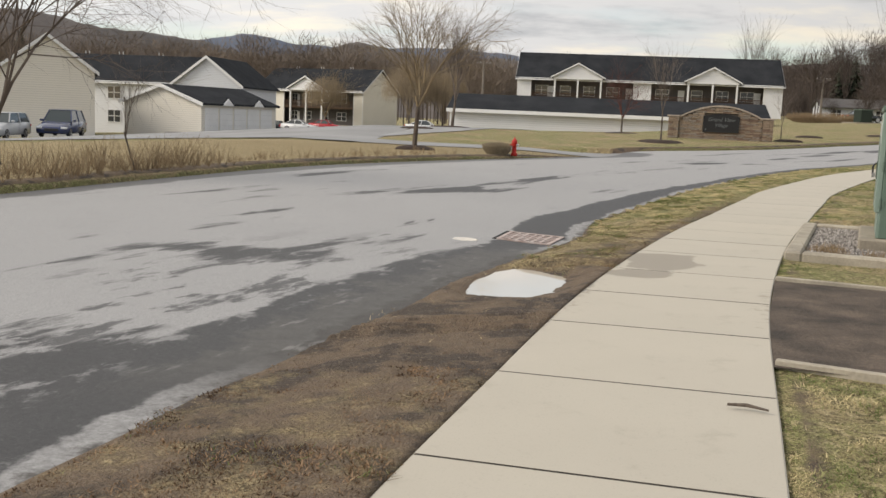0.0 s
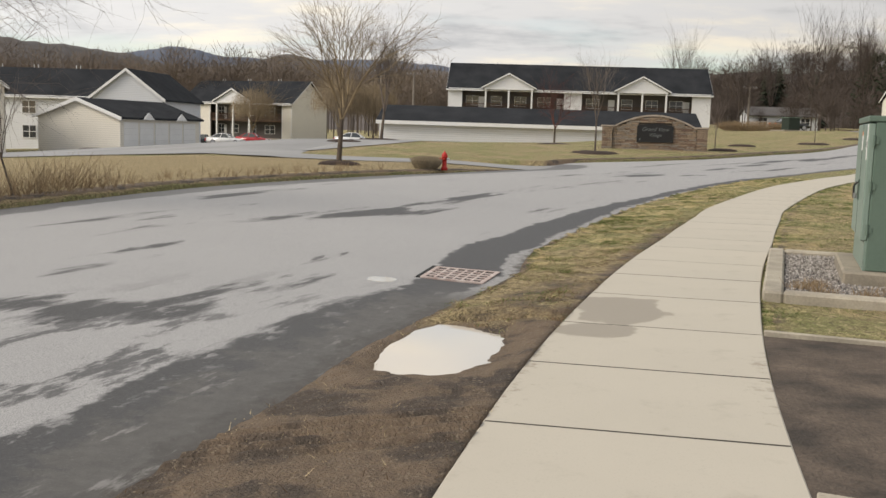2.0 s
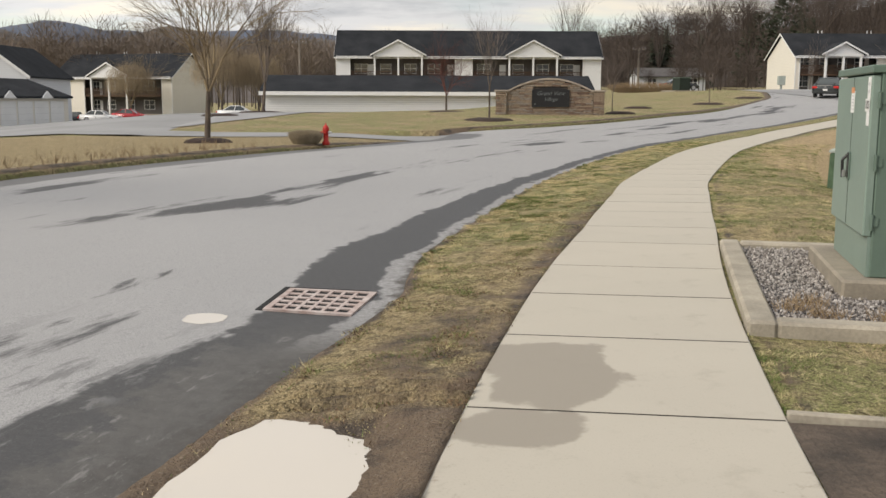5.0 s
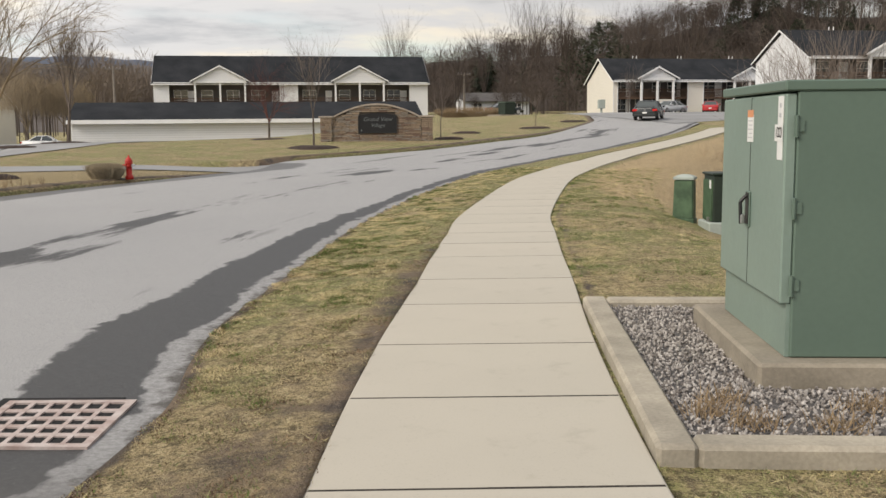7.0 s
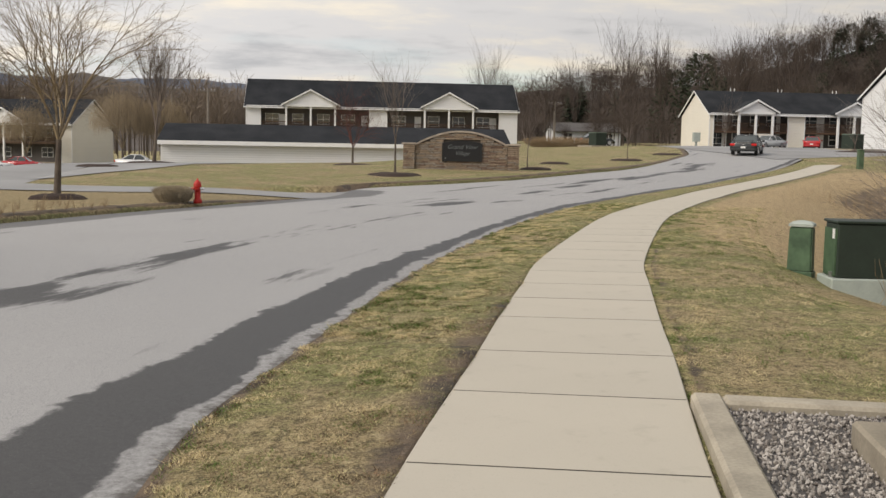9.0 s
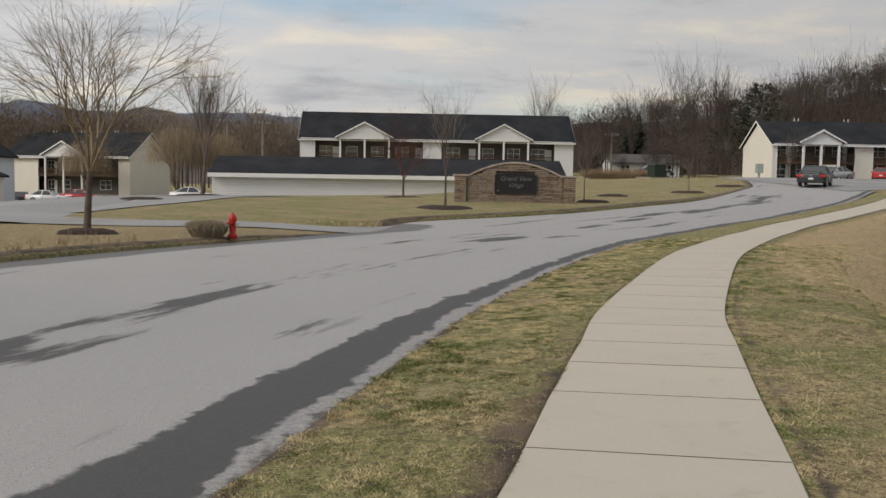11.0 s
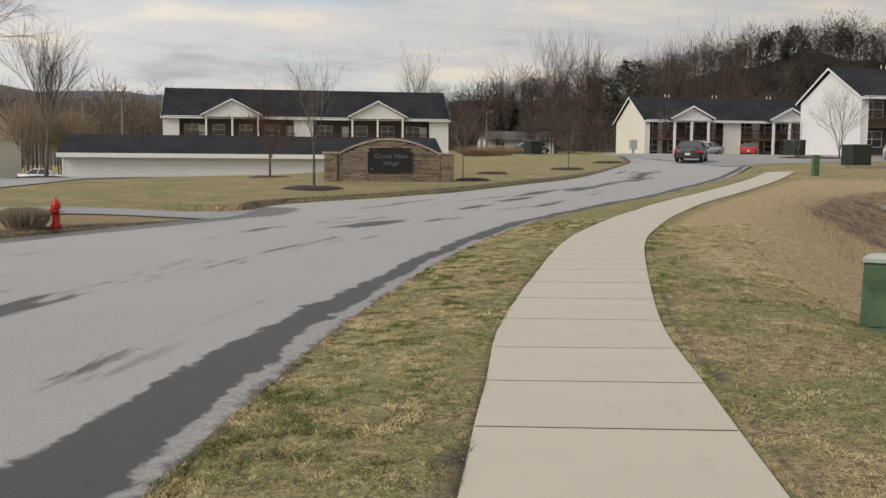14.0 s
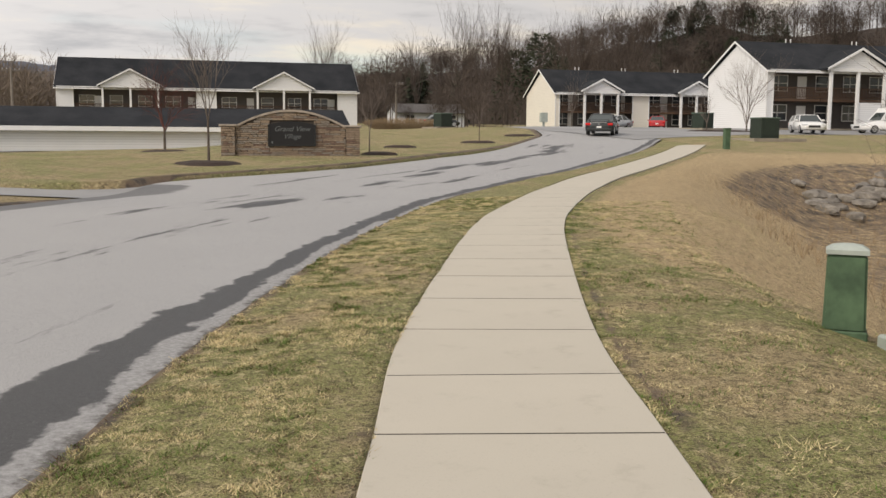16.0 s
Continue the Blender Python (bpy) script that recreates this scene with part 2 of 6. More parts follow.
def siding_material(name, col, gap=0.19):
    m = bpy.data.materials.new(name)
    m.use_nodes = True
    n, l, math_, noise_, step_, mix_, scaled_, attr_, bump_ = mixer(m)
    co = n.new("ShaderNodeTexCoord").outputs["Object"]
    b = n["Principled BSDF"]
    sep = n.new("ShaderNodeSeparateXYZ")
    l.new(co, sep.inputs[0])
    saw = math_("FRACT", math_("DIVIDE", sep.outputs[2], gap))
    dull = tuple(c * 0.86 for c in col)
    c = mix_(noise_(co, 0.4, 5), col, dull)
    # the shade line at each board's lap is put into the colour
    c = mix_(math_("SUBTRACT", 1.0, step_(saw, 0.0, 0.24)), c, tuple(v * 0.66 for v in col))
    l.new(c, b.inputs["Base Color"])
    b.inputs["Roughness"].default_value = 0.6
    l.new(bump_(saw, 0.6, 0.015), b.inputs["Normal"])
    return m


def leaf_tone(name, lo, hi):
    """Colour runs with each blade's or twig's own tone."""
    m = bpy.data.materials.new(name)
    m.use_nodes = True
    n, l, math_, noise_, step_, mix_, scaled_, attr_, bump_ = mixer(m)
    b = n["Principled BSDF"]
    l.new(mix_(attr_("tone"), lo, hi), b.inputs["Base Color"])
    b.inputs["Roughness"].default_value = 0.9
    b.inputs["Specular IOR Level"].default_value = 0.1
    return m


def glass_material(name, col=(0.03, 0.035, 0.04), rough=0.06):
    m = bpy.data.materials.new(name)
    m.use_nodes = True
    b = m.node_tree.nodes["Principled BSDF"]
    b.inputs["Base Color"].default_value = (*col, 1)
    b.inputs["Roughness"].default_value = rough
    b.inputs["Specular IOR Level"].default_value = 0.6
    return m


GRASS, ROAD, CONC = grass_material(), road_material(), concrete_material()
LOT = mat("car_park_asphalt", (0.29, 0.288, 0.285), 0.85, 0.25, 0.25, 30, 0.2)
DRIVE = mat("gravelly_driveway", (0.13, 0.098, 0.074), 0.95, 0.6, 2.6, 38, 1.0, col2=(0.045, 0.036, 0.029), dist=0.02)
KERB = mat("weathered_concrete_kerb", (0.41, 0.365, 0.29), 0.9, 0.34, 3.0, 50, 0.35)
PAD = mat("dirty_concrete_pad", (0.31, 0.27, 0.21), 0.9, 0.3, 3.5, 40, 0.35)
STONE_BED = mat("dark_gravel_bed", (0.13, 0.12, 0.115), 0.95, 0.4, 8, 60, 0.9, dist=0.02)
GRAVEL = leaf_tone("grey_gravel", (0.15, 0.132, 0.12), (0.50, 0.465, 0.43))
BLADES = leaf_tone("grass_blades", (0.64, 0.53, 0.30), (0.10, 0.16, 0.038))
STRAW = leaf_tone("dead_grass_blades", (0.08, 0.05, 0.028), (0.66, 0.53, 0.32))
LITTER = leaf_tone("fallen_leaf_litter", (0.07, 0.043, 0.028), (0.31, 0.205, 0.125))
SHRUB = leaf_tone("dry_shrub_twigs", (0.40, 0.34, 0.24), (0.22, 0.18, 0.13))
DEAD = leaf_tone("dead_stalks", (0.34, 0.25, 0.15), (0.16, 0.115, 0.075))
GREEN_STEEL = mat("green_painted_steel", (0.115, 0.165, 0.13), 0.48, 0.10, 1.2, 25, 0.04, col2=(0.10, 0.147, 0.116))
# cabinet green made lighter for the side that faces the light
GREEN_LIT = mat("lit_green_painted_steel", (0.20, 0.265, 0.225), 0.45, 0.10, 1.3, 25, 0.04, col2=(0.17, 0.23, 0.195))
GREEN_PLASTIC = mat("mottled_green_plastic", (0.075, 0.13, 0.07), 0.6, 0.3, 5, 18, 0.1, col2=(0.04, 0.075, 0.04))
DARK_GREEN = mat("dark_green_plastic", (0.02, 0.032, 0.022), 0.55, 0.25, 4, 30, 0.1)
PALE_BASE = mat("pale_grey_green_plastic", (0.36, 0.40, 0.36), 0.6, 0.15, 4, 30, 0.1)
BLACK = mat("black_metal", (0.02, 0.02, 0.02), 0.45, 0.2, 6, 60, 0.05)
STEEL = mat("galvanised_steel", (0.45, 0.45, 0.44), 0.4, 0.15, 6, 60, 0.05, metal=0.9)
RUST = mat("rusty_cast_iron", (0.52, 0.45, 0.42), 0.75, 0.3, 7, 70, 0.4, col2=(0.34, 0.25, 0.22))
VOID = mat("drain_pit_shade", (0.012, 0.012, 0.012), 0.95, 0.2, 5, 40, 0.1)
WHITE_LABEL = mat("white_sticker", (0.72, 0.72, 0.70), 0.5, 0.08, 9, 40, 0)
ORANGE_LABEL = mat("orange_sticker", (0.66, 0.28, 0.13), 0.5, 0.1, 9, 40, 0)
GREY_INK = mat("grey_print", (0.48, 0.48, 0.49), 0.6, 0.1, 9, 40, 0)
TRIM = mat("white_painted_trim", (0.76, 0.76, 0.75), 0.55, 0.06, 1.0, 20, 0.03)
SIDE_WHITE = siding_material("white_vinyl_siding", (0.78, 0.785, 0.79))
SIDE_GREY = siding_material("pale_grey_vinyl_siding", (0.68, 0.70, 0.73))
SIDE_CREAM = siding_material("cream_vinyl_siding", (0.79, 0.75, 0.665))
# brown-grey, darkened so that the colour carries the balcony recess's shade
SIDE_SHADE = siding_material("shaded_brown_grey_siding", (0.085, 0.075, 0.07))
SHINGLE = mat("charcoal_shingles", (0.034, 0.036, 0.04), 0.95, 0.3, 0.5, 6, 0.5, col2=(0.02, 0.022, 0.025), spec=0.08, dist=0.03)
WOOD_RAIL = mat("dark_brown_timber", (0.10, 0.058, 0.036), 0.8, 0.3, 3, 40, 0.2)
GLASS = glass_material("window_glass")
STONES = mat("tan_ledgestone", (0.36, 0.275, 0.195), 0.9, 0.35, 3.0, 30, 0.6, col2=(0.18, 0.135, 0.10), dist=0.02)
STONE_GREY = mat("grey_brown_ledgestone", (0.33, 0.285, 0.235), 0.9, 0.35, 3.0, 30, 0.6, col2=(0.15, 0.125, 0.10), dist=0.02)
STONE_RED = mat("reddish_ledgestone", (0.25, 0.17, 0.125), 0.9, 0.35, 3.0, 30, 0.6, col2=(0.13, 0.088, 0.068), dist=0.02)
MORTAR = mat("dark_mortar", (0.085, 0.07, 0.058), 0.95, 0.3, 6, 40, 0.4)
CAP = mat("stone_coping", (0.40, 0.34, 0.28), 0.9, 0.3, 4, 40, 0.3)
BOARD = mat("black_sign_board", (0.012, 0.012, 0.013), 0.5, 0.2, 5, 40, 0.02)
LETTER = mat("dull_silver_lettering", (0.14, 0.15, 0.155), 0.5, 0.1, 5, 40, 0)
BARK = mat("grey_brown_bark", (0.145, 0.115, 0.09), 0.95, 0.35, 3, 35, 0.8, col2=(0.075, 0.06, 0.05), dist=0.03)
HILL_TWIG = leaf_tone("dark_wood_twigs", (0.12, 0.095, 0.08), (0.055, 0.045, 0.04))
TWIG = leaf_tone("bare_twigs", (0.20, 0.165, 0.14), (0.11, 0.09, 0.078))
WILLOW = leaf_tone("willow_twigs", (0.30, 0.235, 0.15), (0.15, 0.12, 0.088))
BROWN_TWIG = leaf_tone("brown_wood_twigs", (0.225, 0.18, 0.14), (0.125, 0.10, 0.082))
RED_TWIG = leaf_tone("reddish_twigs", (0.15, 0.065, 0.055), (0.10, 0.055, 0.05))
NEEDLE = leaf_tone("evergreen_needles", (0.030, 0.038, 0.026), (0.060, 0.066, 0.044))
JOINT_SHADE = mat("dark_joint_shade", (0.045, 0.037, 0.029), 0.95, 0.5, 9, 60, 0.3)
MULCH = mat("dark_bark_mulch", (0.055, 0.036, 0.028), 0.95, 0.4, 7, 60, 0.9, dist=0.03)
ROCK = mat("grey_field_rock", (0.25, 0.225, 0.19), 0.9, 0.4, 3, 20, 0.7, col2=(0.10, 0.088, 0.075), dist=0.03)
RED_PAINT = mat("red_hydrant_paint", (0.50, 0.022, 0.014), 0.45, 0.2, 6, 50, 0.08)
FOREST = mat("leafless_forest", (0.105, 0.085, 0.072), 1.0, 0.4, 0.035, 0.4, 1.0, col2=(0.055, 0.046, 0.040), dist=2.0)
# the blue of the air's haze is painted into this hill colour
FAR_HILL = mat("haze_blue_hill", (0.105, 0.125, 0.165), 1.0, 0.25, 0.004, 0.05, 0.2, col2=(0.085, 0.10, 0.135))
MID_HILL = mat("distant_brown_hill", (0.125, 0.108, 0.10), 1.0, 0.3, 0.01, 0.12, 0.4, col2=(0.08, 0.075, 0.075), dist=2.0)
RUBBER = mat("tyre_rubber", (0.02, 0.02, 0.02), 0.85, 0.2, 9, 60, 0.1)
RIM = mat("alloy_rim", (0.5, 0.5, 0.51), 0.35, 0.1, 9, 60, 0, metal=0.8)
TAIL = glass_material("red_tail_light", (0.55, 0.012, 0.012), 0.15)
HEAD = glass_material("clear_headlight", (0.6, 0.62, 0.63), 0.1)
CARGLASS = glass_material("car_glass", (0.035, 0.045, 0.045), 0.05)
POLE = mat("weathered_pole_timber", (0.23, 0.20, 0.17), 0.9, 0.25, 2, 20, 0.3)
# muddy water; its pale base colour stands in for reflected bright cloud
WATER = bpy.data.materials.new("muddy_sky_pale_water")
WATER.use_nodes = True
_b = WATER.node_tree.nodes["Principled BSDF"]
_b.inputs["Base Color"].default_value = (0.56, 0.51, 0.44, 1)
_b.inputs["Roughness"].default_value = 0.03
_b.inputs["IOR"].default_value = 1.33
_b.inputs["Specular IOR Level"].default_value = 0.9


def paint(name, col, rough=0.25):
    m = mat(name, col, rough, 0.06, 2, 20, 0)
    m.node_tree.nodes["Principled BSDF"].inputs["Coat Weight"].default_value = 0.5
    return m


# ---- mesh kit ----
class Mesh:
    """Collects vertices and faces for one part."""

    def __init__(self):
        self.v, self.f, self.tone = [], [], []

    def face(self, *pts):
        i = len(self.v)
        self.v += [tuple(p) for p in pts]
        self.f.append(tuple(range(i, i + len(pts))))
        return self

    def box(self, x0, x1, y0, y1, z0, z1, bevel=0.0):
        """A box with its twelve edges chamfered."""
        c = bevel
        if c <= 0:
            i = len(self.v)
            self.v += [(x, y, z) for z in (z0, z1) for y in (y0, y1) for x in (x0, x1)]
            self.f += [tuple(i + k for k in q) for q in ((0, 2, 3, 1), (4, 5, 7, 6), (0, 1, 5, 4), (2, 6, 7, 3), (0, 4, 6, 2), (1, 3, 7, 5))]
            return self
        b = bmesh.new()
        bmesh.ops.create_cube(b, size=1.0)
        for v in b.verts:
            v.co = ((x0 + x1) / 2 + v.co.x * (x1 - x0), (y0 + y1) / 2 + v.co.y * (y1 - y0), (z0 + z1) / 2 + v.co.z * (z1 - z0))
        bmesh.ops.bevel(b, geom=list(b.edges), offset=c, segments=1, affect="EDGES")
        return self.take(b)

    def take(self, b):
        i = len(self.v)
        b.verts.index_update()
        self.v += [tuple(v.co) for v in b.verts]
        self.f += [tuple(i + v.index for v in f.verts) for f in b.faces]
        b.free()
        return self

    def prism(self, ring, a, b, axis):
        """A closed 2D outline pushed along an axis from a to b (outline in the two other axes, in order)."""
        def at(p, w):
            return {"x": (w, p[0], p[1]), "y": (p[0], w, p[1]), "z": (p[0], p[1], w)}[axis]
        i, n = len(self.v), len(ring)
        self.v += [at(p, a) for p in ring] + [at(p, b) for p in ring]
        self.f += [tuple(range(i, i + n))[::-1], tuple(range(i + n, i + 2 * n))]
        self.f += [(i + k, i + (k + 1) % n, i + n + (k + 1) % n, i + n + k) for k in range(n)]
        return self

    def lathe(self, profile, sides=16, cx=0.0, cy=0.0):
        """Rings of (radius, z) round the z axis."""
        i = len(self.v)
        for r, z in profile:
            self.v += [(cx + r * math.cos(2 * math.pi * k / sides), cy + r * math.sin(2 * math.pi * k / sides), z) for k in range(sides)]
        for j in range(len(profile) - 1):
            for k in range(sides):
                a, b = i + j * sides + k, i + j * sides + (k + 1) % sides
                self.f.append((a, b, b + sides, a + sides))
        self.f += [tuple(range(i, i + sides))[::-1], tuple(range(len(self.v) - sides, len(self.v)))]
        return self

    def tube(self, p, q, r0, r1, sides=5, tone=0.5):
        p, q = Vector(p), Vector(q)
        d = (q - p).normalized()
        a = d.orthogonal().normalized()
        b = d.cross(a)
        i = len(self.v)
        for c, r in ((p, r0), (q, r1)):
            for k in range(sides):
                t = 2 * math.pi * k / sides
                self.v.append(tuple(c + (a * math.cos(t) + b * math.sin(t)) * r))
                self.tone.append(tone)
        self.f += [(i + k, i + (k + 1) % sides, i + sides + (k + 1) % sides, i + sides + k) for k in range(sides)]
        return self


def mesh_of(name, mb, material, smooth=False):
    me = bpy.data.meshes.new(name)
    me.from_pydata(mb.v, [], mb.f)
    if material:
        me.materials.append(material)
    if mb.tone and len(mb.tone) == len(mb.v):
        me.attributes.new("tone", "FLOAT", "POINT").data.foreach_set("value", mb.tone)
    if smooth:
        me.polygons.foreach_set("use_smooth", [True] * len(me.polygons))
    b = bmesh.new()
    b.from_mesh(me)
    if len(b.faces) < 20000:
        bmesh.ops.recalc_face_normals(b, faces=b.faces)
        b.to_mesh(me)
    b.free()
    return me


def thing(name, m, label, category, group="", kind=""):
    ob = new(name)
    ob.empty_display_size = 0.2
    ob.matrix_world = m
    return tagged(ob, label, category, group, kind)


def part(name, mb, material, parent, label="", kind="", smooth=False):
    ob = new(name, mb if isinstance(mb, bpy.types.Mesh) else mesh_of(name, mb, material, smooth))
    ob.parent = parent
    return tagged(ob, label, kind=kind)


def single(name, mb, material, label, category, m=None, group="", kind="", smooth=False):
    ob = new(name, mesh_of(name, mb, material, smooth))
    if m is not None:
        ob.matrix_world = m
    return tagged(ob, label, category, group, kind)


def B(*a, bevel=0.0):
    return Mesh().box(*a, bevel=bevel)


# ---- the lie of the land ----
def smooth(a, b, v):
    u = min(1.0, max(0.0, (v - a) / (b - a)))
    return u * u * (3 - 2 * u)


def terrain(x, y):
    """Height of the open ground, before kerbs and paving."""
    mid = float(np.interp(y, [20, 42, 58, 80, 131, 200], [0, .13, .78, 1.3, 2.2, 3.0]))
    far = float(np.interp(y, [20, 42, 58, 80, 96, 125, 200], [0, .13, .8, 1.85, 2.5, 2.6, 4.0]))
    low = float(np.interp(y, [20, 42, 58, 75, 95, 112, 128, 150, 200], [0, .13, .76, .58, .3, -.6, -.7, .6, 2.0]))
    mid += (low - mid) * smooth(12, 3, x)
    r = smooth(10, 36, x)
    z = (mid * (1 - r) + far * r) * smooth(-45, 0, x)
    z -= 0.055 * max(0.0, -max(x, -60) - 12)
    # drainage ditch beside the path
    w = x - float(np.interp(y, [0, 10, 20, 27, 34, 44, 56, 66], [2.4, 3.9, 6.4, 8.7, 11.9, 17, 25.6, 33])) - 1.7
    z -= 0.20 * smooth(-0.7, 1.3, w) * smooth(17, 21, y) * smooth(34, 26, y)
    return z - 2.2 * smooth(0, 7.0, w) * smooth(21, 11.5, w) * smooth(15, 25, y) * smooth(60, 46, y) - 0.12 * smooth(0, 4, w) * smooth(8, 16, y) * smooth(30, 22, y)


def spline(pts, step=0.1):
    """Catmull-Rom through the points, as dense arrays."""
    p = [Vector(q) for q in pts]
    p = [p[0] * 2 - p[1]] + p + [p[-1] * 2 - p[-2]]
    out = []
    for i in range(1, len(p) - 2):
        k = max(2, int((p[i + 1] - p[i]).length / step))
        for j in range(k):
            t = j / k
            out.append(0.5 * (2 * p[i] + (p[i + 1] - p[i - 1]) * t + (2 * p[i - 1] - 5 * p[i] + 4 * p[i + 1] - p[i + 2]) * t * t
                              + (3 * p[i] - p[i - 1] - 3 * p[i + 1] + p[i + 2]) * t ** 3))
    out.append(p[-2])
    return np.array([tuple(v) for v in out])


NEAR = spline([(-1.6, -14), (-0.95, -3), (-0.32, 3.04), (0.26, 6.3), (0.85, 9.3), (1.38, 11.3), (1.68, 12.6), (1.80, 14.4), (2.44, 17.2), (3.26, 20.5),
               (4.36, 24.3), (7.05, 31.8), (11.1, 40.5), (15.2, 46.2), (18.9, 50.8), (26.6, 61.7), (32.3, 70.6), (38, 80), (46, 100), (60, 120)])
FAR = spline([(-9.2, -14), (-8.7, 0), (-8.3, 8), (-7.8, 14.5), (-7.2, 20.5), (-6.1, 26), (-3.7, 31.8), (-1.0, 36.8), (1.1, 40.4), (2.5, 42.7), (3.7, 46.3),
              (8.0, 49.8), (12.2, 54.1), (19.6, 64), (26.2, 75.4), (29, 82), (33, 97), (36, 120)])
PATH_MID = spline([(1.15, -14), (1.45, -4), (1.7, 1), (2.16, 4.79), (2.59, 7.7), (3.17, 10.6), (3.8, 13.26), (4.56, 16.06), (4.96, 17.6), (5.64, 20.08), (6.35, 22.6),
                   (8.0, 27.2), (9.5, 31.1), (11.0, 34.4), (14.0, 40.2), (16.6, 44.4), (20.3, 49.3), (25.1, 55.8), (28.6, 60.8), (32.2, 66.2)])
_d = np.gradient(PATH_MID, axis=0)
_d /= np.linalg.norm(_d, axis=1)[:, None]
_n = np.stack([_d[:, 1], -_d[:, 0]], 1)
HALF = 0.76
PATH_L, PATH_R = PATH_MID - _n * HALF, PATH_MID + _n * HALF


def xat(curve, y):
    return float(np.interp(y, curve[:, 1], curve[:, 0]))


# ground: one sheet whose columns follow the road's and the path's edges
rows_y = np.concatenate([[-1500, -500, -150, -60, -30, -20], np.arange(-14, 1, 0.5), np.arange(1, 4.6, 0.16), np.arange(4.6, 5.6, 0.055), np.arange(5.6, 7.0, 0.03), np.arange(7.0, 8.8, 0.055), np.arange(8.8, 9.9, 0.02), np.arange(9.9, 10.2, 0.055), np.arange(10.2, 17, 0.16), np.arange(17, 32, 0.3), np.arange(32, 40, 0.5), np.arange(40, 46, 0.2), np.arange(46, 70, 0.6),
                         np.arange(70, 140, 2.0), [145, 155, 170, 200, 260, 350, 500, 800, 1500]])
DROP = 0.32


def street_south(x):
    return float(np.interp(x, [-80, -30, -14, -7.3, -5.5, -4.0, -2.4, -0.85, 0.8, 1.85, 2.6, 3.6], [50, 46, 42.8, 41.2, 40.7, 40.7, 41.0, 41.4, 41.7, 41.6, 41.8, 44.0]))


def street_north(x):
    return float(np.interp(x, [-80, -14.2, -13.2, -9.2, -8.6, -8.45, -6.5, -4.65, -2.9, -1.15, 0.6, 2.4, 3.6], [149, 149, 90, 60, 47, 44.5, 43.7, 43.5, 43.4, 43.6, 43.9, 44.5, 46.6]))


def street_dip(x):
    """The street comes down to the road at its mouth."""
    return 0.20 * smooth(-2.5, 2.2, x)


def puddle_dip(x, y):
    r = (abs((x - 1.30 - 0.12 * (y - 8.4)) / 0.49) ** 3 + abs((y - 8.40) / 0.93) ** 3) ** (1 / 3)
    return 0.125 * math.exp(-r ** 3) - 0.028 * math.exp(-((r - 1.22) / 0.24) ** 2)


def verge_fall(t, y):
    """Fall of the verge towards the road, flatter round the puddle."""
    return 0.10 * (1 - t) ** (1.5 + 1.7 * smooth(6.2, 7.2, y) * smooth(9.6, 8.8, y))


def unevenness(x, y):
    wob = noise.noise((x * 0.9, y * 0.9, 0)) * 0.022 + noise.noise((x * 2.2, y * 2.2, 4)) * 0.008
    return wob * (smooth(60, 20, abs(y)) if abs(x) < 60 else 0)


def ground_columns(y):
    f, nr, l, r = (xat(c, y) for c in (FAR, NEAR, PATH_L, PATH_R))
    if y > 66.2:
        l = r = 0.5 * (l + r) + (y - 66.2) * 0.2
        l, r = l - 0.01, r + 0.01
    nr = min(nr, l - 0.05)
    cols = [(f - w, 0) for w in (1500, 700, 300, 150, 100, 70, 50, 36, 26, 19, 14, 10, 7, 5, 3.5, 2.3, 1.4, 0.8, 0.4, 0.15)]
    cols += [(f, 1), (f + 0.03, 2), (nr - 0.03, 2), (nr, 1)]
    cols += [(nr + (l - nr) * k / 26, 0) for k in range(1, 26)]
    cols += [(l, 0), (l + 0.02, 2 if y < 66.2 else 0), (r - 0.02, 2 if y < 66.2 else 0), (r, 0)]
    cols += [(r + w, 0) for w in (0.12, 0.25, 0.4, 0.6, 0.8, 1.0, 1.3, 1.6, 2, 2.5, 3, 3.6, 4.3, 5, 6, 7, 8, 9, 10, 11.5, 13, 15, 17, 20, 24, 30, 40, 60, 100, 200, 500, 1500)]
    return cols, f, nr, l, r


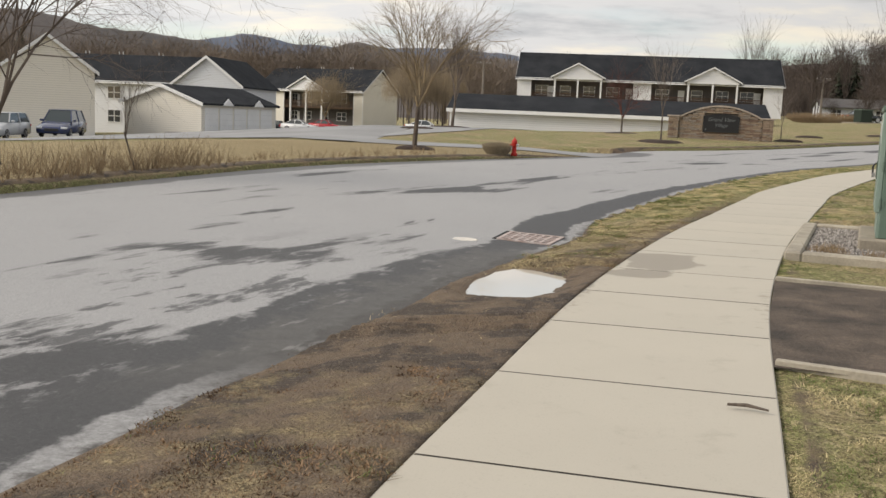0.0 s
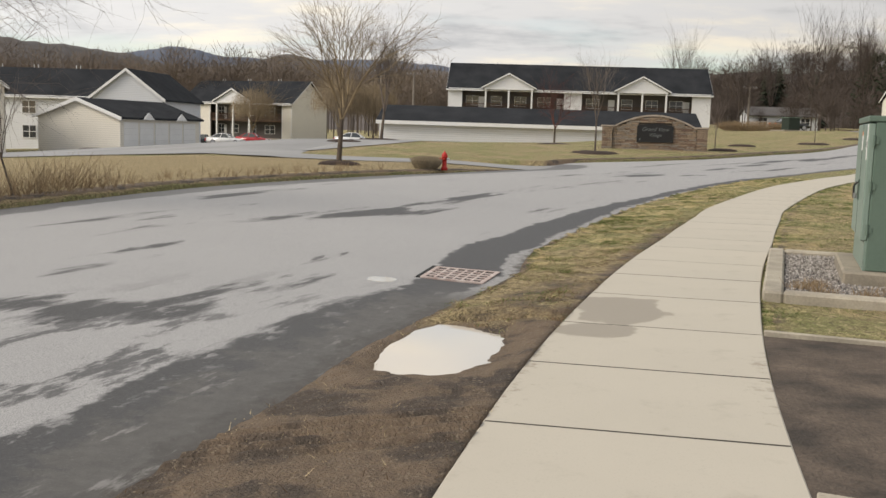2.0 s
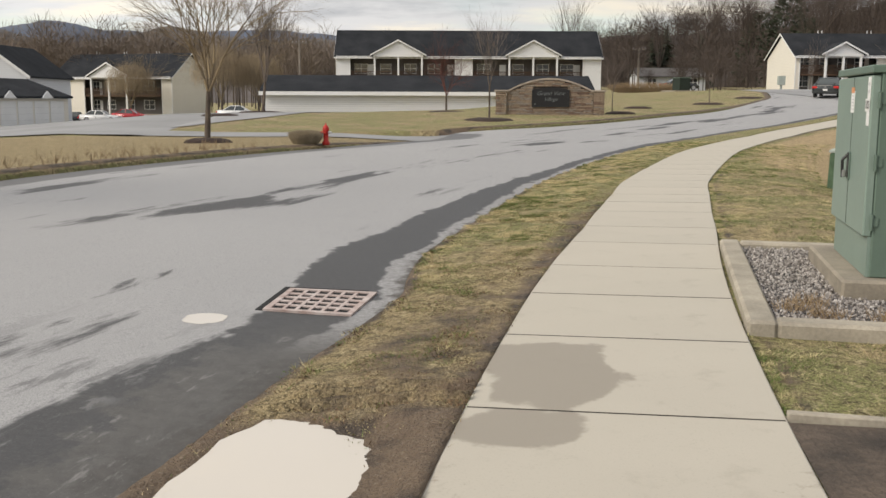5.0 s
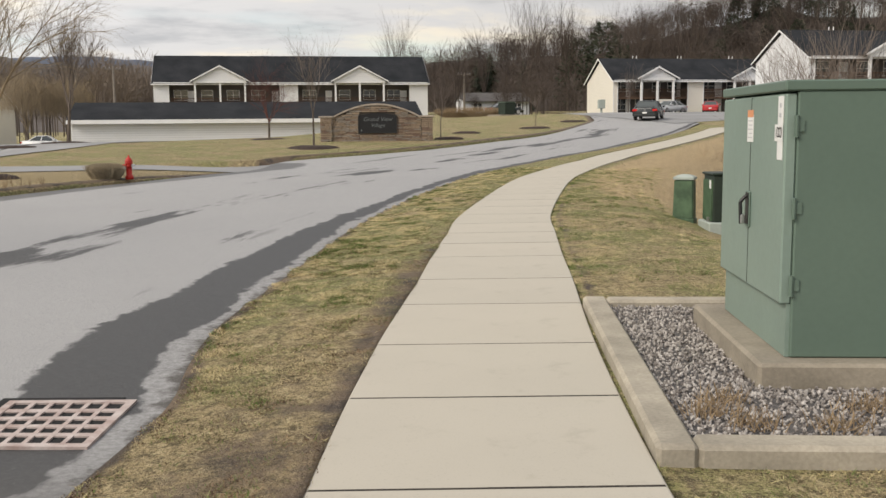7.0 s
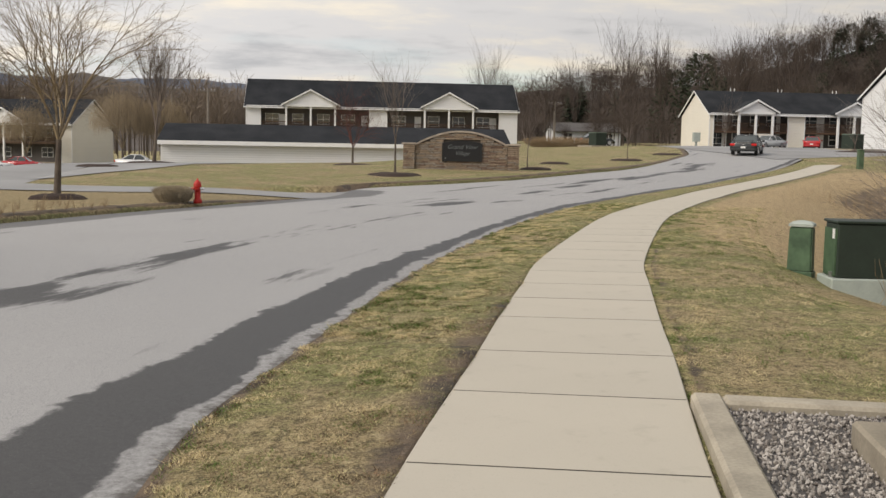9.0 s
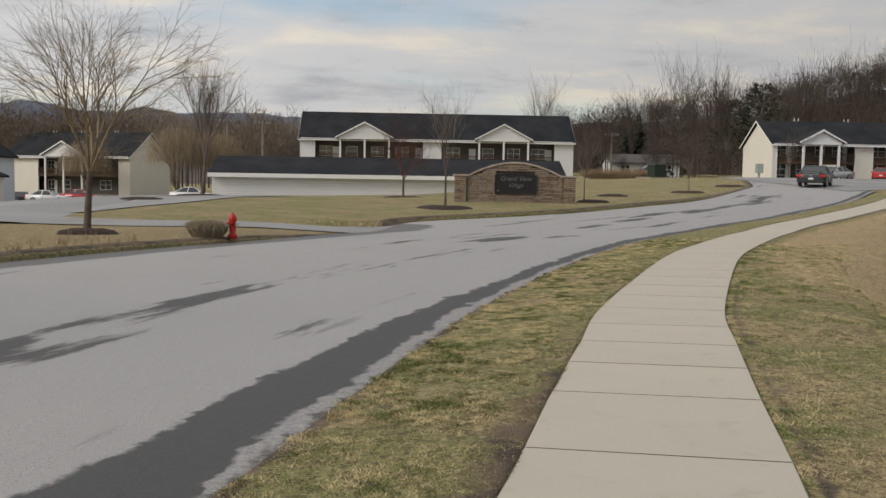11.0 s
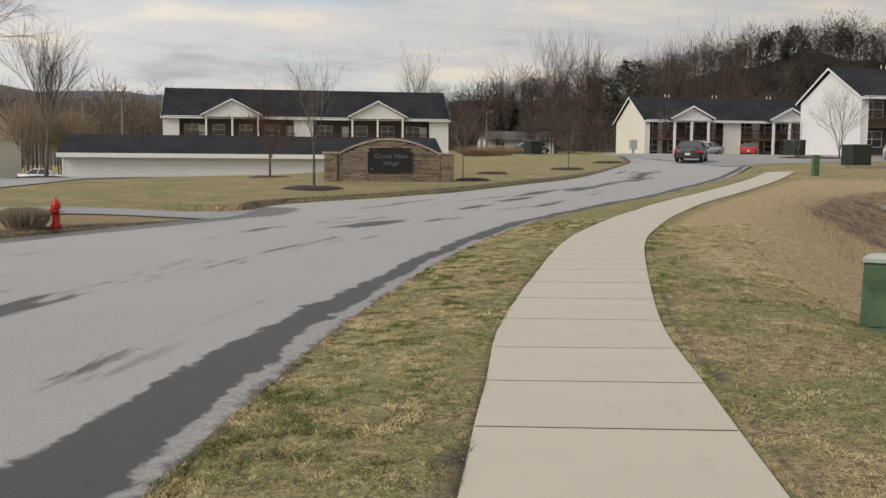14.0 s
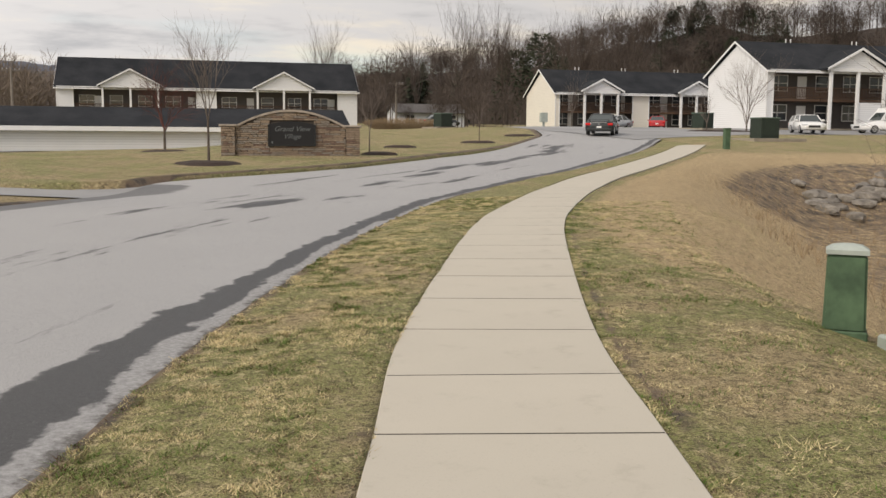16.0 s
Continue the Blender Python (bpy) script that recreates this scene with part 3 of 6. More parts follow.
gv, dry, dirt, tan = [], [], [], []
for y in rows_y:
    cols, f, nr, l, r = ground_columns(y)
    for x, flag in cols:
        z = terrain(x, y)
        z += unevenness(x, y) * (1 if flag == 0 else 0.3)
        a = b = e = 0.0
        if nr <= x <= l and flag != 2:
            # verge falls towards the road, bare mud where wheels cut across
            t = (x - nr) / max(0.3, l - nr)
            z -= verge_fall(t, y)
            if y < 30:
                z -= puddle_dip(x, y)
            mudlot = smooth(3.6, 5.0, y) * smooth(10.2, 9.4, y)
            z += mudlot * (0.014 * noise.noise((x * 6, y * 6, 2)) + 0.008 * noise.noise((x * 15, y * 15, 7)))
            z += 0.034 * math.sin((y + 0.12 * x) * 2 * math.pi / 0.12) * smooth(9.5, 9.58, y + 0.12 * x) * smooth(9.98, 9.9, y + 0.12 * x) * smooth(0.1, 0.3, t)
            z += 0.018 * math.sin((y - 0.35 * x) * 2 * math.pi / 0.16) * smooth(5.5, 5.65, y - 0.35 * x) * smooth(6.2, 6.05, y - 0.35 * x)
            b = max(0.9 * smooth(3.2, 5.6, y) * smooth(9.9, 8.8, y), 0.58 * smooth(9, 5, y))
            b = max(b, 0.52 * smooth(16, 11, y) * (0.6 + 0.4 * smooth(0.1, 0.6, t)))
            b = max(b, 0.6 * smooth(0.6, 0.98, t) * smooth(26, 16, y))
            b = max(b, 0.75 * smooth(0.24, 0.0, t))
            a = 0.65 * smooth(16, 8, y)
        if flag == 1:
            z -= 0.09
        if flag == 2:
            z -= DROP
        if -8.4 < x < 3.6 and street_south(x) + 0.12 < y < street_north(x) - 0.12 and x < f + 0.01:
            z -= 0.05 + street_dip(x)
        elif -8.4 < x < f + 0.01 and 34 < y <= street_south(x) + 0.12 and flag != 2:
            z -= 0.02 + street_dip(x) * smooth(35, 39, y)
        if x < f:
            a = 0.75 if y < 41.5 else 0.12
            b = 0.95 * smooth(1.0, 0.15, f - x)
        if x > r:
            a = 0.15 + 0.6 * smooth(0.25, 0.6, terrain(r, y) - terrain(x, y))
            b = 0.62 * smooth(0.5, 0.0, x - r)
            if x < 60 and 10 < y < 62:
                e = smooth(-0.5, 0.7, x - r - float(np.interp(y, [18, 24, 25, 26, 27.5, 35, 62], [6.5, 2.7, 2.0, 1.1, 0.7, 0.3, 0.6]))) * smooth(62, 56, y) * smooth(11, 17, y) * smooth(60, 50, x)
                b = max(b, 0.57 * smooth(43.5, 47, y) * smooth(0.12, 0.45, terrain(r, y) - terrain(x, y)))
            b = max(b, 0.5 * smooth(1.3, 2.0, terrain(r, y) - terrain(x, y)) * (1 if x < 60 else 0))
        gv.append((x, y, z))
        dry.append(a)
        dirt.append(b)
        tan.append(e)
W = len(cols)
gf = [(j * W + i, j * W + i + 1, (j + 1) * W + i + 1, (j + 1) * W + i) for j in range(len(rows_y) - 1) for i in range(W - 1)]
gm = bpy.data.meshes.new("ground")
gm.from_pydata(gv, [], gf)
gm.materials.append(GRASS)
gm.attributes.new("dry", "FLOAT", "POINT").data.foreach_set("value", dry)
gm.attributes.new("tan", "FLOAT", "POINT").data.foreach_set("value", tan)
gm.attributes.new("dirt", "FLOAT", "POINT").data.foreach_set("value", dirt)
gm.polygons.foreach_set("use_smooth", [True] * len(gf))
tagged(new("ground", gm), "dormant winter lawn, straw coloured with green patches and mud", "lawn", kind="structure")


def gz(x, y):
    """Top of the ground sheet beside the paving."""
    l, nr = xat(PATH_L, y), xat(NEAR, y)
    z = terrain(x, y) + unevenness(x, y)
    if nr <= x <= l:
        z -= verge_fall((x - nr) / max(0.3, l - nr), y) + (puddle_dip(x, y) if y < 30 else 0)
    return z


# road
WET = [(-1.6, 4.6, 1.3, 1.6, 0.22), (-1.9, 9.2, 1.6, 0.8, 0.22), (0.2, 9.6, 0.6, 2.2, 0.22), (-2.8, 13.2, 0.22, 1.4, 0.3), (-0.6, 13.1, 0.16, 1.2, 0.2), (-1.0, 10.9, 0.18, 1.3, 0.4),
       (-1.3, 18.9, 0.75, 2.6, 0.55), (-0.4, 19.6, 0.45, 1.8, 0.3), (0.55, 24.4, 0.42, 4.4, 0.32), (-0.2, 22.2, 0.35, 1.8, 0.4), (5.6, 37.3, 0.55, 2.4, 0.68), (8.0, 39.8, 0.5, 1.4, 0.7), (9.7, 44.2, 0.5, 2.0, 0.6),
       (13.5, 50.5, 0.5, 3.0, 0.7), (11.8, 47.3, 0.5, 2.6, 0.66), (12.6, 45.6, 0.4, 2.2, 0.7), (16.0, 53.0, 0.8, 3.0, 0.75), (18.6, 56.4, 0.6, 3.0, 0.72), (22.3, 62.5, 0.7, 3.2, 0.66), (20.4, 58.9, 0.8, 4.0, 0.75), (24, 66, 0.9, 4, 0.6)]
rv, rf, ru, rl, rw, rd = [], [], [], [], [], []
road_y = np.concatenate([np.arange(-14, 0, 0.5), np.arange(0, 32, 0.25), np.arange(32, 64, 0.5), np.arange(64, 120, 1.0)])
NC = 52
run = 0.0
for j, y in enumerate(road_y):
    f, nr = xat(FAR, y) - 0.06, xat(NEAR, y) + 0.05
    for i in range(NC + 1):
        t = i / NC
        x = nr + (f - nr) * t
        crown = (0.10 - 0.09 * smooth(60, 74, y)) * (1 - (2 * t - 1) ** 2)
        z = terrain(x, y) * 0.5 + (terrain(nr, y) * (1 - t) + terrain(f, y) * t) * 0.5 - 0.165 + 0.16 * smooth(60, 74, y) + crown
        z -= 0.03 * math.exp(-((x - 1.15) / 0.8) ** 2 - ((y - 12.3) / 1.2) ** 2)
        rv.append((x, y, z))
        ru.append((nr - x) * 0.9)
        rl.append(y * 1.1)
        rd.append((x - f) * 0.9 + (3.0 * smooth(44, 47, y)))
        rw.append(max([math.exp(-(((x - a) - k * (y - b)) / c) ** 2 - ((y - b) / d) ** 2) for a, b, c, d, k in WET]) * 0.98)
    if j:
        rf += [((j - 1) * (NC + 1) + i, (j - 1) * (NC + 1) + i + 1, j * (NC + 1) + i + 1, j * (NC + 1) + i) for i in range(NC)]
rm = bpy.data.meshes.new("road")
rm.from_pydata(rv, [], rf)
rm.materials.append(ROAD)
for k, vals in (("across", ru), ("along", rl), ("wet", rw), ("farside", rd)):
    rm.attributes.new(k, "FLOAT", "POINT").data.foreach_set("value", vals)
rm.polygons.foreach_set("use_smooth", [True] * len(rf))
rm.flip_normals()
tagged(new("road", rm), "worn pale asphalt road with dark damp patches", "road", kind="structure")


def road_z(x, y):
    f, nr = xat(FAR, y), xat(NEAR, y)
    t = min(1, max(0, (nr - x) / (nr - f)))
    dip = 0.03 * math.exp(-((x - 1.15) / 0.8) ** 2 - ((y - 12.3) / 1.2) ** 2)
    return -dip + terrain(x, y) * 0.5 + (terrain(nr, y) * (1 - t) + terrain(f, y) * t) * 0.5 - 0.165 + 0.16 * smooth(60, 74, y) + (0.10 - 0.09 * smooth(60, 74, y)) * (1 - (2 * t - 1) ** 2)


def paved(name, south, north, lift, material, label, n=14, mouth=False, dive=0):
    """A paved area ruled between two edges, laid over the ground."""
    a, b = spline(south, 1.0), spline(north, 1.0)
    m = max(len(a), len(b))
    ia, ib = np.linspace(0, len(a) - 1, m).astype(int), np.linspace(0, len(b) - 1, m).astype(int)
    v, f = [], []
    for j in range(m):
        for i in range(n + 1):
            x, y = a[ia[j]] + (b[ib[j]] - a[ia[j]]) * i / n
            v.append((x, y, terrain(x, y) + lift - (0.22 * smooth(-1.0, 4.0, x) if mouth else 0.25 * (i == 0) * dive)))
    for j in range(m - 1):
        f += [(j * (n + 1) + i, j * (n + 1) + i + 1, (j + 1) * (n + 1) + i + 1, (j + 1) * (n + 1) + i) for i in range(n)]
    mb = Mesh()
    mb.v, mb.f = v, f
    return single(name, mb, material, label, "paving", kind="structure", smooth=True)


def ruled_sheet(xs, south, north, n, dip):
    """Paving ruled north to south at each x, between two edges."""
    mb = Mesh()
    for x in xs:
        a, c = south(x), north(x)
        for i in range(n + 1):
            y = a + (c - a) * (i / n) ** 1.6
            mb.v.append((float(x), y, terrain(x, y) + (0.005 if -8.5 < x and y < 47 else 0.035) - dip(x)))
    mb.f = [(j * (n + 1) + i, j * (n + 1) + i + 1, (j + 1) * (n + 1) + i + 1, (j + 1) * (n + 1) + i) for j in range(len(xs) - 1) for i in range(n)]
    return mb


single("side_street", ruled_sheet(np.concatenate([np.arange(-80, -16, 2.0), np.arange(-16, -8.5, 0.5), np.arange(-8.45, 3.6, 0.35)]), street_south, street_north, 24, street_dip),
       LOT, "grey asphalt entry street and car park", "paving", kind="structure", smooth=True)
single("car_park", ruled_sheet(np.arange(-13.0, -3.9, 0.6), lambda x: float(np.interp(x, [-13, -8.7, -7.8, -7.45, -6.7, -6.0, -4], [46, 46, 48.2, 50.4, 51.8, 53.7, 60])) if x > -8.9 else 90.2,
                               lambda x: 90.4 if x < -8.9 else 89.0, 16, lambda x: 0.004), LOT, "grey asphalt car park before the long garage", "paving", kind="structure", smooth=True)
paved("upper_car_park", [(31.5, 72), (40, 77), (52, 81), (110, 86)], [(31, 97), (46, 122), (60, 123), (110, 123)], 0.02, LOT, "grey asphalt car park before the apartments")
paved("driveway_apron", [(2.95, 5.45), (3.5, 5.35), (5, 4.9), (9, 3.8)], [(3.6, 8.95), (4.4, 8.78), (6, 8.35), (10, 7.3)], 0.016, DRIVE, "dark muddy gravel driveway apron", 10)

# garden path: one concrete slab after another
seg = np.linalg.norm(np.diff(PATH_MID, axis=0), axis=1)
arc = np.concatenate([[0], np.cumsum(seg)])
joints_y = [4.79, 6.33, 7.70, 9.10, 10.60, 11.96, 13.26, 14.74, 16.06, 17.66, 18.90, 20.08, 21.28]
at_y = [float(np.interp(y, PATH_MID[:, 1], arc)) for y in joints_y]
cuts = [at_y[0] - 1.5 * k for k in range(11, 0, -1)] + at_y + [at_y[-1] + 1.45 * k for k in range(1, 60)]
cuts = [c for c in cuts if 0 <= c <= arc[-1]]


def mid_at(s):
    p = np.array([np.interp(s, arc, PATH_MID[:, 0]), np.interp(s, arc, PATH_MID[:, 1])])
    q = np.array([np.interp(s + 0.05, arc, PATH_MID[:, 0]), np.interp(s + 0.05, arc, PATH_MID[:, 1])])
    r = np.array([np.interp(s - 0.05, arc, PATH_MID[:, 0]), np.interp(s - 0.05, arc, PATH_MID[:, 1])])
    d = (q - r) / np.linalg.norm(q - r)
    return p, np.array([d[1], -d[0]])


pavement = thing("pavement", pose(0, 0, 0), "buff broomed-concrete footpath of square slabs", "footpath", kind="structure")
for k in range(len(cuts) - 1):
    gap = 0.007
    s0, s1 = cuts[k] + gap, cuts[k + 1] - gap
    NS, NW = 4, 6
    mb = Mesh()
    damp, mud = [], []
    lift = random.uniform(-0.001, 0.001)
    c, _ = mid_at((s0 + s1) / 2)
    for layer in range(3):
        for i in range(NS + 1):
            e = 0.005 if layer == 0 else 0.0
            s = min(max(s0 + (s1 - s0) * i / NS, s0 + e), s1 - e)
            p, nrm = mid_at(s)
            for j in range(NW + 1):
                w = -HALF + 2 * HALF * j / NW
                w = min(max(w, -HALF + e * 1.6), HALF - e * 1.6)
                x, y = p + nrm * w
                z = terrain(*p) + 0.012 + 0.016 * w + lift + (0.0, -0.006, -0.2)[layer]
                mb.v.append((x - c[0], y - c[1], z))
                damp.append(max(math.exp(-((x - 2.62) / 0.40) ** 4 - ((y - 9.95) / 0.62) ** 4), 0.8 * math.exp(-((x - 2.32) / 0.42) ** 4 - ((y - 8.95) / 0.30) ** 4)))
                mud.append(0.55 * smooth(5.9, 6.8, y) * smooth(9.3, 8.2, y) * (0.4 + 0.6 * smooth(0.3, 0.76, abs(w))))
    R1 = NW + 1
    T = (NS + 1) * R1
    for i in range(NS):
        for j in range(NW):
            q = i * R1 + j
            mb.f.append((q, q + 1, q + R1 + 1, q + R1))
    ring = [j for j in range(R1)] + [i * R1 + NW for i in range(1, NS + 1)] + [NS * R1 + j for j in range(NW - 1, -1, -1)] + [i * R1 for i in range(NS - 1, 0, -1)]
    for t in range(2):
        for q in range(len(ring)):
            a, b = ring[q], ring[(q + 1) % len(ring)]
            mb.f.append((a + t * T, b + t * T, b + (t + 1) * T, a + (t + 1) * T))
    me = mesh_of("slab", mb, CONC)
    me.attributes.new("damp", "FLOAT", "POINT").data.foreach_set("value", damp)
    me.attributes.new("mud", "FLOAT", "POINT").data.foreach_set("value", mud)
    ob = part("slab", me, None, pavement)
    ob.location = (c[0], c[1], 0)


# nearly flush dark strips, coloured as the shadow inside the joint grooves
for k, c in enumerate(cuts):
    p, nrm = mid_at(c)
    mb = Mesh()
    d = Vector((nrm[1], -nrm[0])) * 0.014
    q = [Vector(p - nrm * (HALF - 0.01)), Vector(p + nrm * (HALF - 0.01))]
    z = terrain(*p)
    mb.face(*[(v.x + s * d.x, v.y + s * d.y, z + 0.012 + (0.016 if v is q[1] else -0.016) * HALF - 0.0005) for v, s in ((q[0], -1), (q[1], -1), (q[1], 1), (q[0], 1))])
    part("joint", mb, JOINT_SHADE, pavement, "dark strip for the shade in the joint")


# ---- apartment blocks ----
def window(parent, x0, x1, y, z0, z1, panes=2):
    """A double-hung window in a wall that faces -y."""
    w = part("window", Mesh().box(x0, x1, y - 0.03, y + 0.02, z0, z1, 0), GLASS, parent)
    fr = Mesh()
    for k in range(panes + 1):
        c = x0 + (x1 - x0) * k / panes
        fr.box(c - 0.035, c + 0.035, y - 0.07, y - 0.028, z0 - 0.06, z1 + 0.06)
    for z in (z0 - 0.02, (z0 + z1) / 2, z1 + 0.02):
        fr.box(x0 - 0.05, x1 + 0.05, y - 0.066, y - 0.031, z - 0.032, z + 0.032)
    part("frame", fr, TRIM, w, "white window frame")


def apartments(m, length, depth, eave, ridge, segments, siding, label, porch_wall=None, floors=2, base=-1.2):
    """A two-storey block: front towards -y, from x = 0. segments: (kind, x0, x1)."""
    ob = thing("apartment_building", m, label, "apartment building", "apartment blocks")
    rec = 1.9
    part("wall", Mesh().box(0, 0.25, 0.25, depth - 0.25, base, eave).face((0, 0, eave), (0, depth, eave), (0, depth / 2, ridge - 0.12)), siding, ob)
    part("wall", Mesh().box(length - 0.25, length, 0.25, depth - 0.25, base, eave).face((length, 0, eave), (length, depth, eave), (length, depth / 2, ridge - 0.12)), siding, ob)
    part("wall", B(0, length, depth - 0.25, depth, base, eave), siding, ob)
    part("wall", B(0.25, length - 0.25, rec, rec + 0.2, base, eave - 0.002), SIDE_SHADE, ob, "brown-grey siding at the back of the balconies, darkened with recess shade")
    part("floor", B(0.25, length - 0.25, 0.3, rec, -0.15, 0.02), PAD, ob)
    part("soffit", B(0.02, length - 0.02, -0.4, rec, eave - 0.004, eave + 0.1), TRIM, ob)
    half, over, th = depth / 2, 0.45, 0.16
    sl = (ridge - eave) / half
    ring = [(-over, eave - over * sl + 0.1), (half, ridge + 0.1), (depth + over, eave - over * sl + 0.1), (depth + over, eave - over * sl + 0.1 + th), (half, ridge + 0.1 + th), (-over, eave - over * sl + 0.1 + th)]
    part("roof", Mesh().prism(ring, -0.3, length + 0.3, "x"), SHINGLE, ob, "charcoal shingle roof")
    for x in (-0.33, length + 0.27):
        bd = [(-over, eave - over * sl + 0.06), (half, ridge + 0.06), (depth + over, eave - over * sl + 0.06), (depth + over, eave - over * sl + 0.22), (half, ridge + 0.24), (-over, eave - over * sl + 0.22)]
        part("bargeboard", Mesh().prism(bd, x, x + 0.06, "x"), TRIM, ob)
    part("gutter", B(-0.3, length + 0.3, -over - 0.12, -over, eave - over * sl + 0.06, eave - over * sl + 0.24), TRIM, ob)
    for k in (0.18, 0.42, 0.7):
        for d in (0, 0.5):
            part("vent_pipe", Mesh().lathe([(0.05, ridge - 0.3), (0.05, ridge + 0.65)], 6, length * k + d, half + 0.6), TRIM, ob)
    mid = eave / 2
    for kind, x0, x1 in segments:
        if kind == "wall":
            part("wall", B(x0, x1, -0.02, 0.25, base, eave - 0.006), siding, ob)
            part("corner_board", B(x0 - 0.06, x0 + 0.06, -0.05, -0.016, base, eave - 0.01), TRIM, ob)
            part("corner_board", B(x1 - 0.06, x1 + 0.06, -0.05, -0.016, base, eave - 0.01), TRIM, ob)
            continue
        part("balcony_floor", B(x0, x1, 0.02, rec, mid - 0.12, mid + 0.12), WOOD_RAIL, ob)
        w = x1 - x0
        y = rec
        if kind == "bay":
            for z in (0.0, mid + 0.12):
                window(ob, x0 + w * 0.16, x0 + w * 0.16 + min(1.9, w * 0.55), y, z + 0.75, z + 2.1)
                part("door", B(x1 - min(1.1, w * 0.3), x1 - 0.15, y - 0.03, y + 0.02, z + 0.02, z + 2.05), TRIM, ob, "pale entrance door")
            rails(ob, x0, x1, mid)
        else:
            pm = x0 + w * 0.5
            for z in (0.0, mid + 0.12):
                window(ob, x0 + w * 0.12, x0 + w * 0.34, y, z + 0.75, z + 2.1, 1)
                window(ob, x0 + w * 0.62, x0 + w * 0.86, y, z + 0.75, z + 2.1, 2)
            rails(ob, x0, x1, mid)
            out = -1.3
            for x in (x0 + 0.14, pm, x1 - 0.14):
                part("column", B(x - 0.12, x + 0.12, out + 0.12, out + 0.36, -0.1, eave - 0.02), TRIM, ob, "white porch column")
            if porch_wall:
                part("half_wall", B(pm + 0.2, x1 - 0.4, out + 0.2, out + 0.4, base, mid - 0.2), siding, ob)
            part("beam", B(x0 - 0.1, x1 + 0.1, out + 0.05, out + 0.42, eave - 0.03, eave + 0.26), TRIM, ob)
            rise = w * 0.27
            part("pediment", Mesh().prism([(x0 - 0.1, eave + 0.25), (x1 + 0.1, eave + 0.25), (pm, eave + 0.25 + rise)], out + 0.1, out + 0.3, "y"), SIDE_WHITE, ob)
            s2 = rise / (w / 2 + 0.1)
            back = half * 0.75
            rg = [(x0 - 0.5, eave + 0.3 - 0.4 * s2), (pm, eave + 0.3 + rise), (x1 + 0.5, eave + 0.3 - 0.4 * s2), (x1 + 0.5, eave + 0.46 - 0.4 * s2), (pm, eave + 0.48 + rise), (x0 - 0.5, eave + 0.46 - 0.4 * s2)]
            part("porch_roof", Mesh().prism(rg, out - 0.2, back, "y"), SHINGLE, ob)
            tr = [(x0 - 0.52, eave + 0.28 - 0.4 * s2), (pm, eave + 0.28 + rise), (x1 + 0.52, eave + 0.28 - 0.4 * s2), (x1 + 0.52, eave + 0.47 - 0.4 * s2), (pm, eave + 0.5 + rise), (x0 - 0.52, eave + 0.47 - 0.4 * s2)]
            part("bargeboard", Mesh().prism(tr, out - 0.28, out - 0.2, "y"), TRIM, ob)
    return ob


def rails(ob, x0, x1, mid):
    mb = Mesh()
    mb.box(x0, x1, 0.05, 0.12, mid + 1.02, mid + 1.12).box(x0, x1, 0.06, 0.11, mid + 0.2, mid + 0.27)
    n = max(3, int((x1 - x0) / 0.16))
    for k in range(n + 1):
        x = x0 + (x1 - x0) * k / n
        mb.box(x - 0.025, x + 0.025, 0.065, 0.105, mid + 0.25, mid + 1.04)
    part("balcony_railing", mb, WOOD_RAIL, ob, "dark brown balcony railing")


BLD_A = [("wall", 0, 2.0), ("bay", 2.0, 5.5), ("porch", 5.5, 12.6), ("bay", 12.6, 17.3), ("wall", 17.3, 19.8), ("bay", 19.8, 25.0), ("porch", 25.0, 32.2), ("bay", 32.4, 36.0), ("wall", 36.0, 38.6)]
apartments(pose(-11.15, 150, 1.2), 38.6, 11, 6.35, 10.25, BLD_A, SIDE_WHITE, "white two-storey apartment block with a charcoal roof and gabled porches")
BLD_3 = [("wall", 0, 0.5), ("bay", 0.5, 3.1), ("porch", 3.1, 7.6), ("bay", 7.6, 9.9), ("wall", 9.9, 12.0), ("bay", 12.0, 15.6), ("porch", 15.6, 20.0), ("bay", 20, 23), ("wall", 23, 26)]
apartments(pose(46.6, 124.5, 2.45), 26, 10, 4.3, 7.1, BLD_3, SIDE_CREAM, "cream two-storey apartment block with dark balconies and white porch columns", True)
BLD_4 = [("wall", 0, 0.6), ("bay", 0.6, 5.4), ("porch", 5.5, 11.3), ("bay", 11.3, 15), ("wall", 15, 17.5), ("bay", 17.5, 22), ("porch", 22, 28), ("wall", 28, 30)]
apartments(pose(53.6, 92, 2.5), 30, 10, 5.0, 7.7, BLD_4, SIDE_WHITE, "white two-storey apartment block on the rise, gable end to the road", True)
BLD_P = [("wall", 0, 5.8), ("bay", 5.8, 7.9), ("porch", 7.9, 14.7), ("bay", 14.7, 20.2), ("wall", 20.2, 22.0)]
apartments(pose(-57.5, 164.5, -0.95, 0, 0, -20), 22.0, 10.5, 5.6, 9.2, BLD_P, SIDE_CREAM, "cream apartment block with a white gabled porch behind the car park")


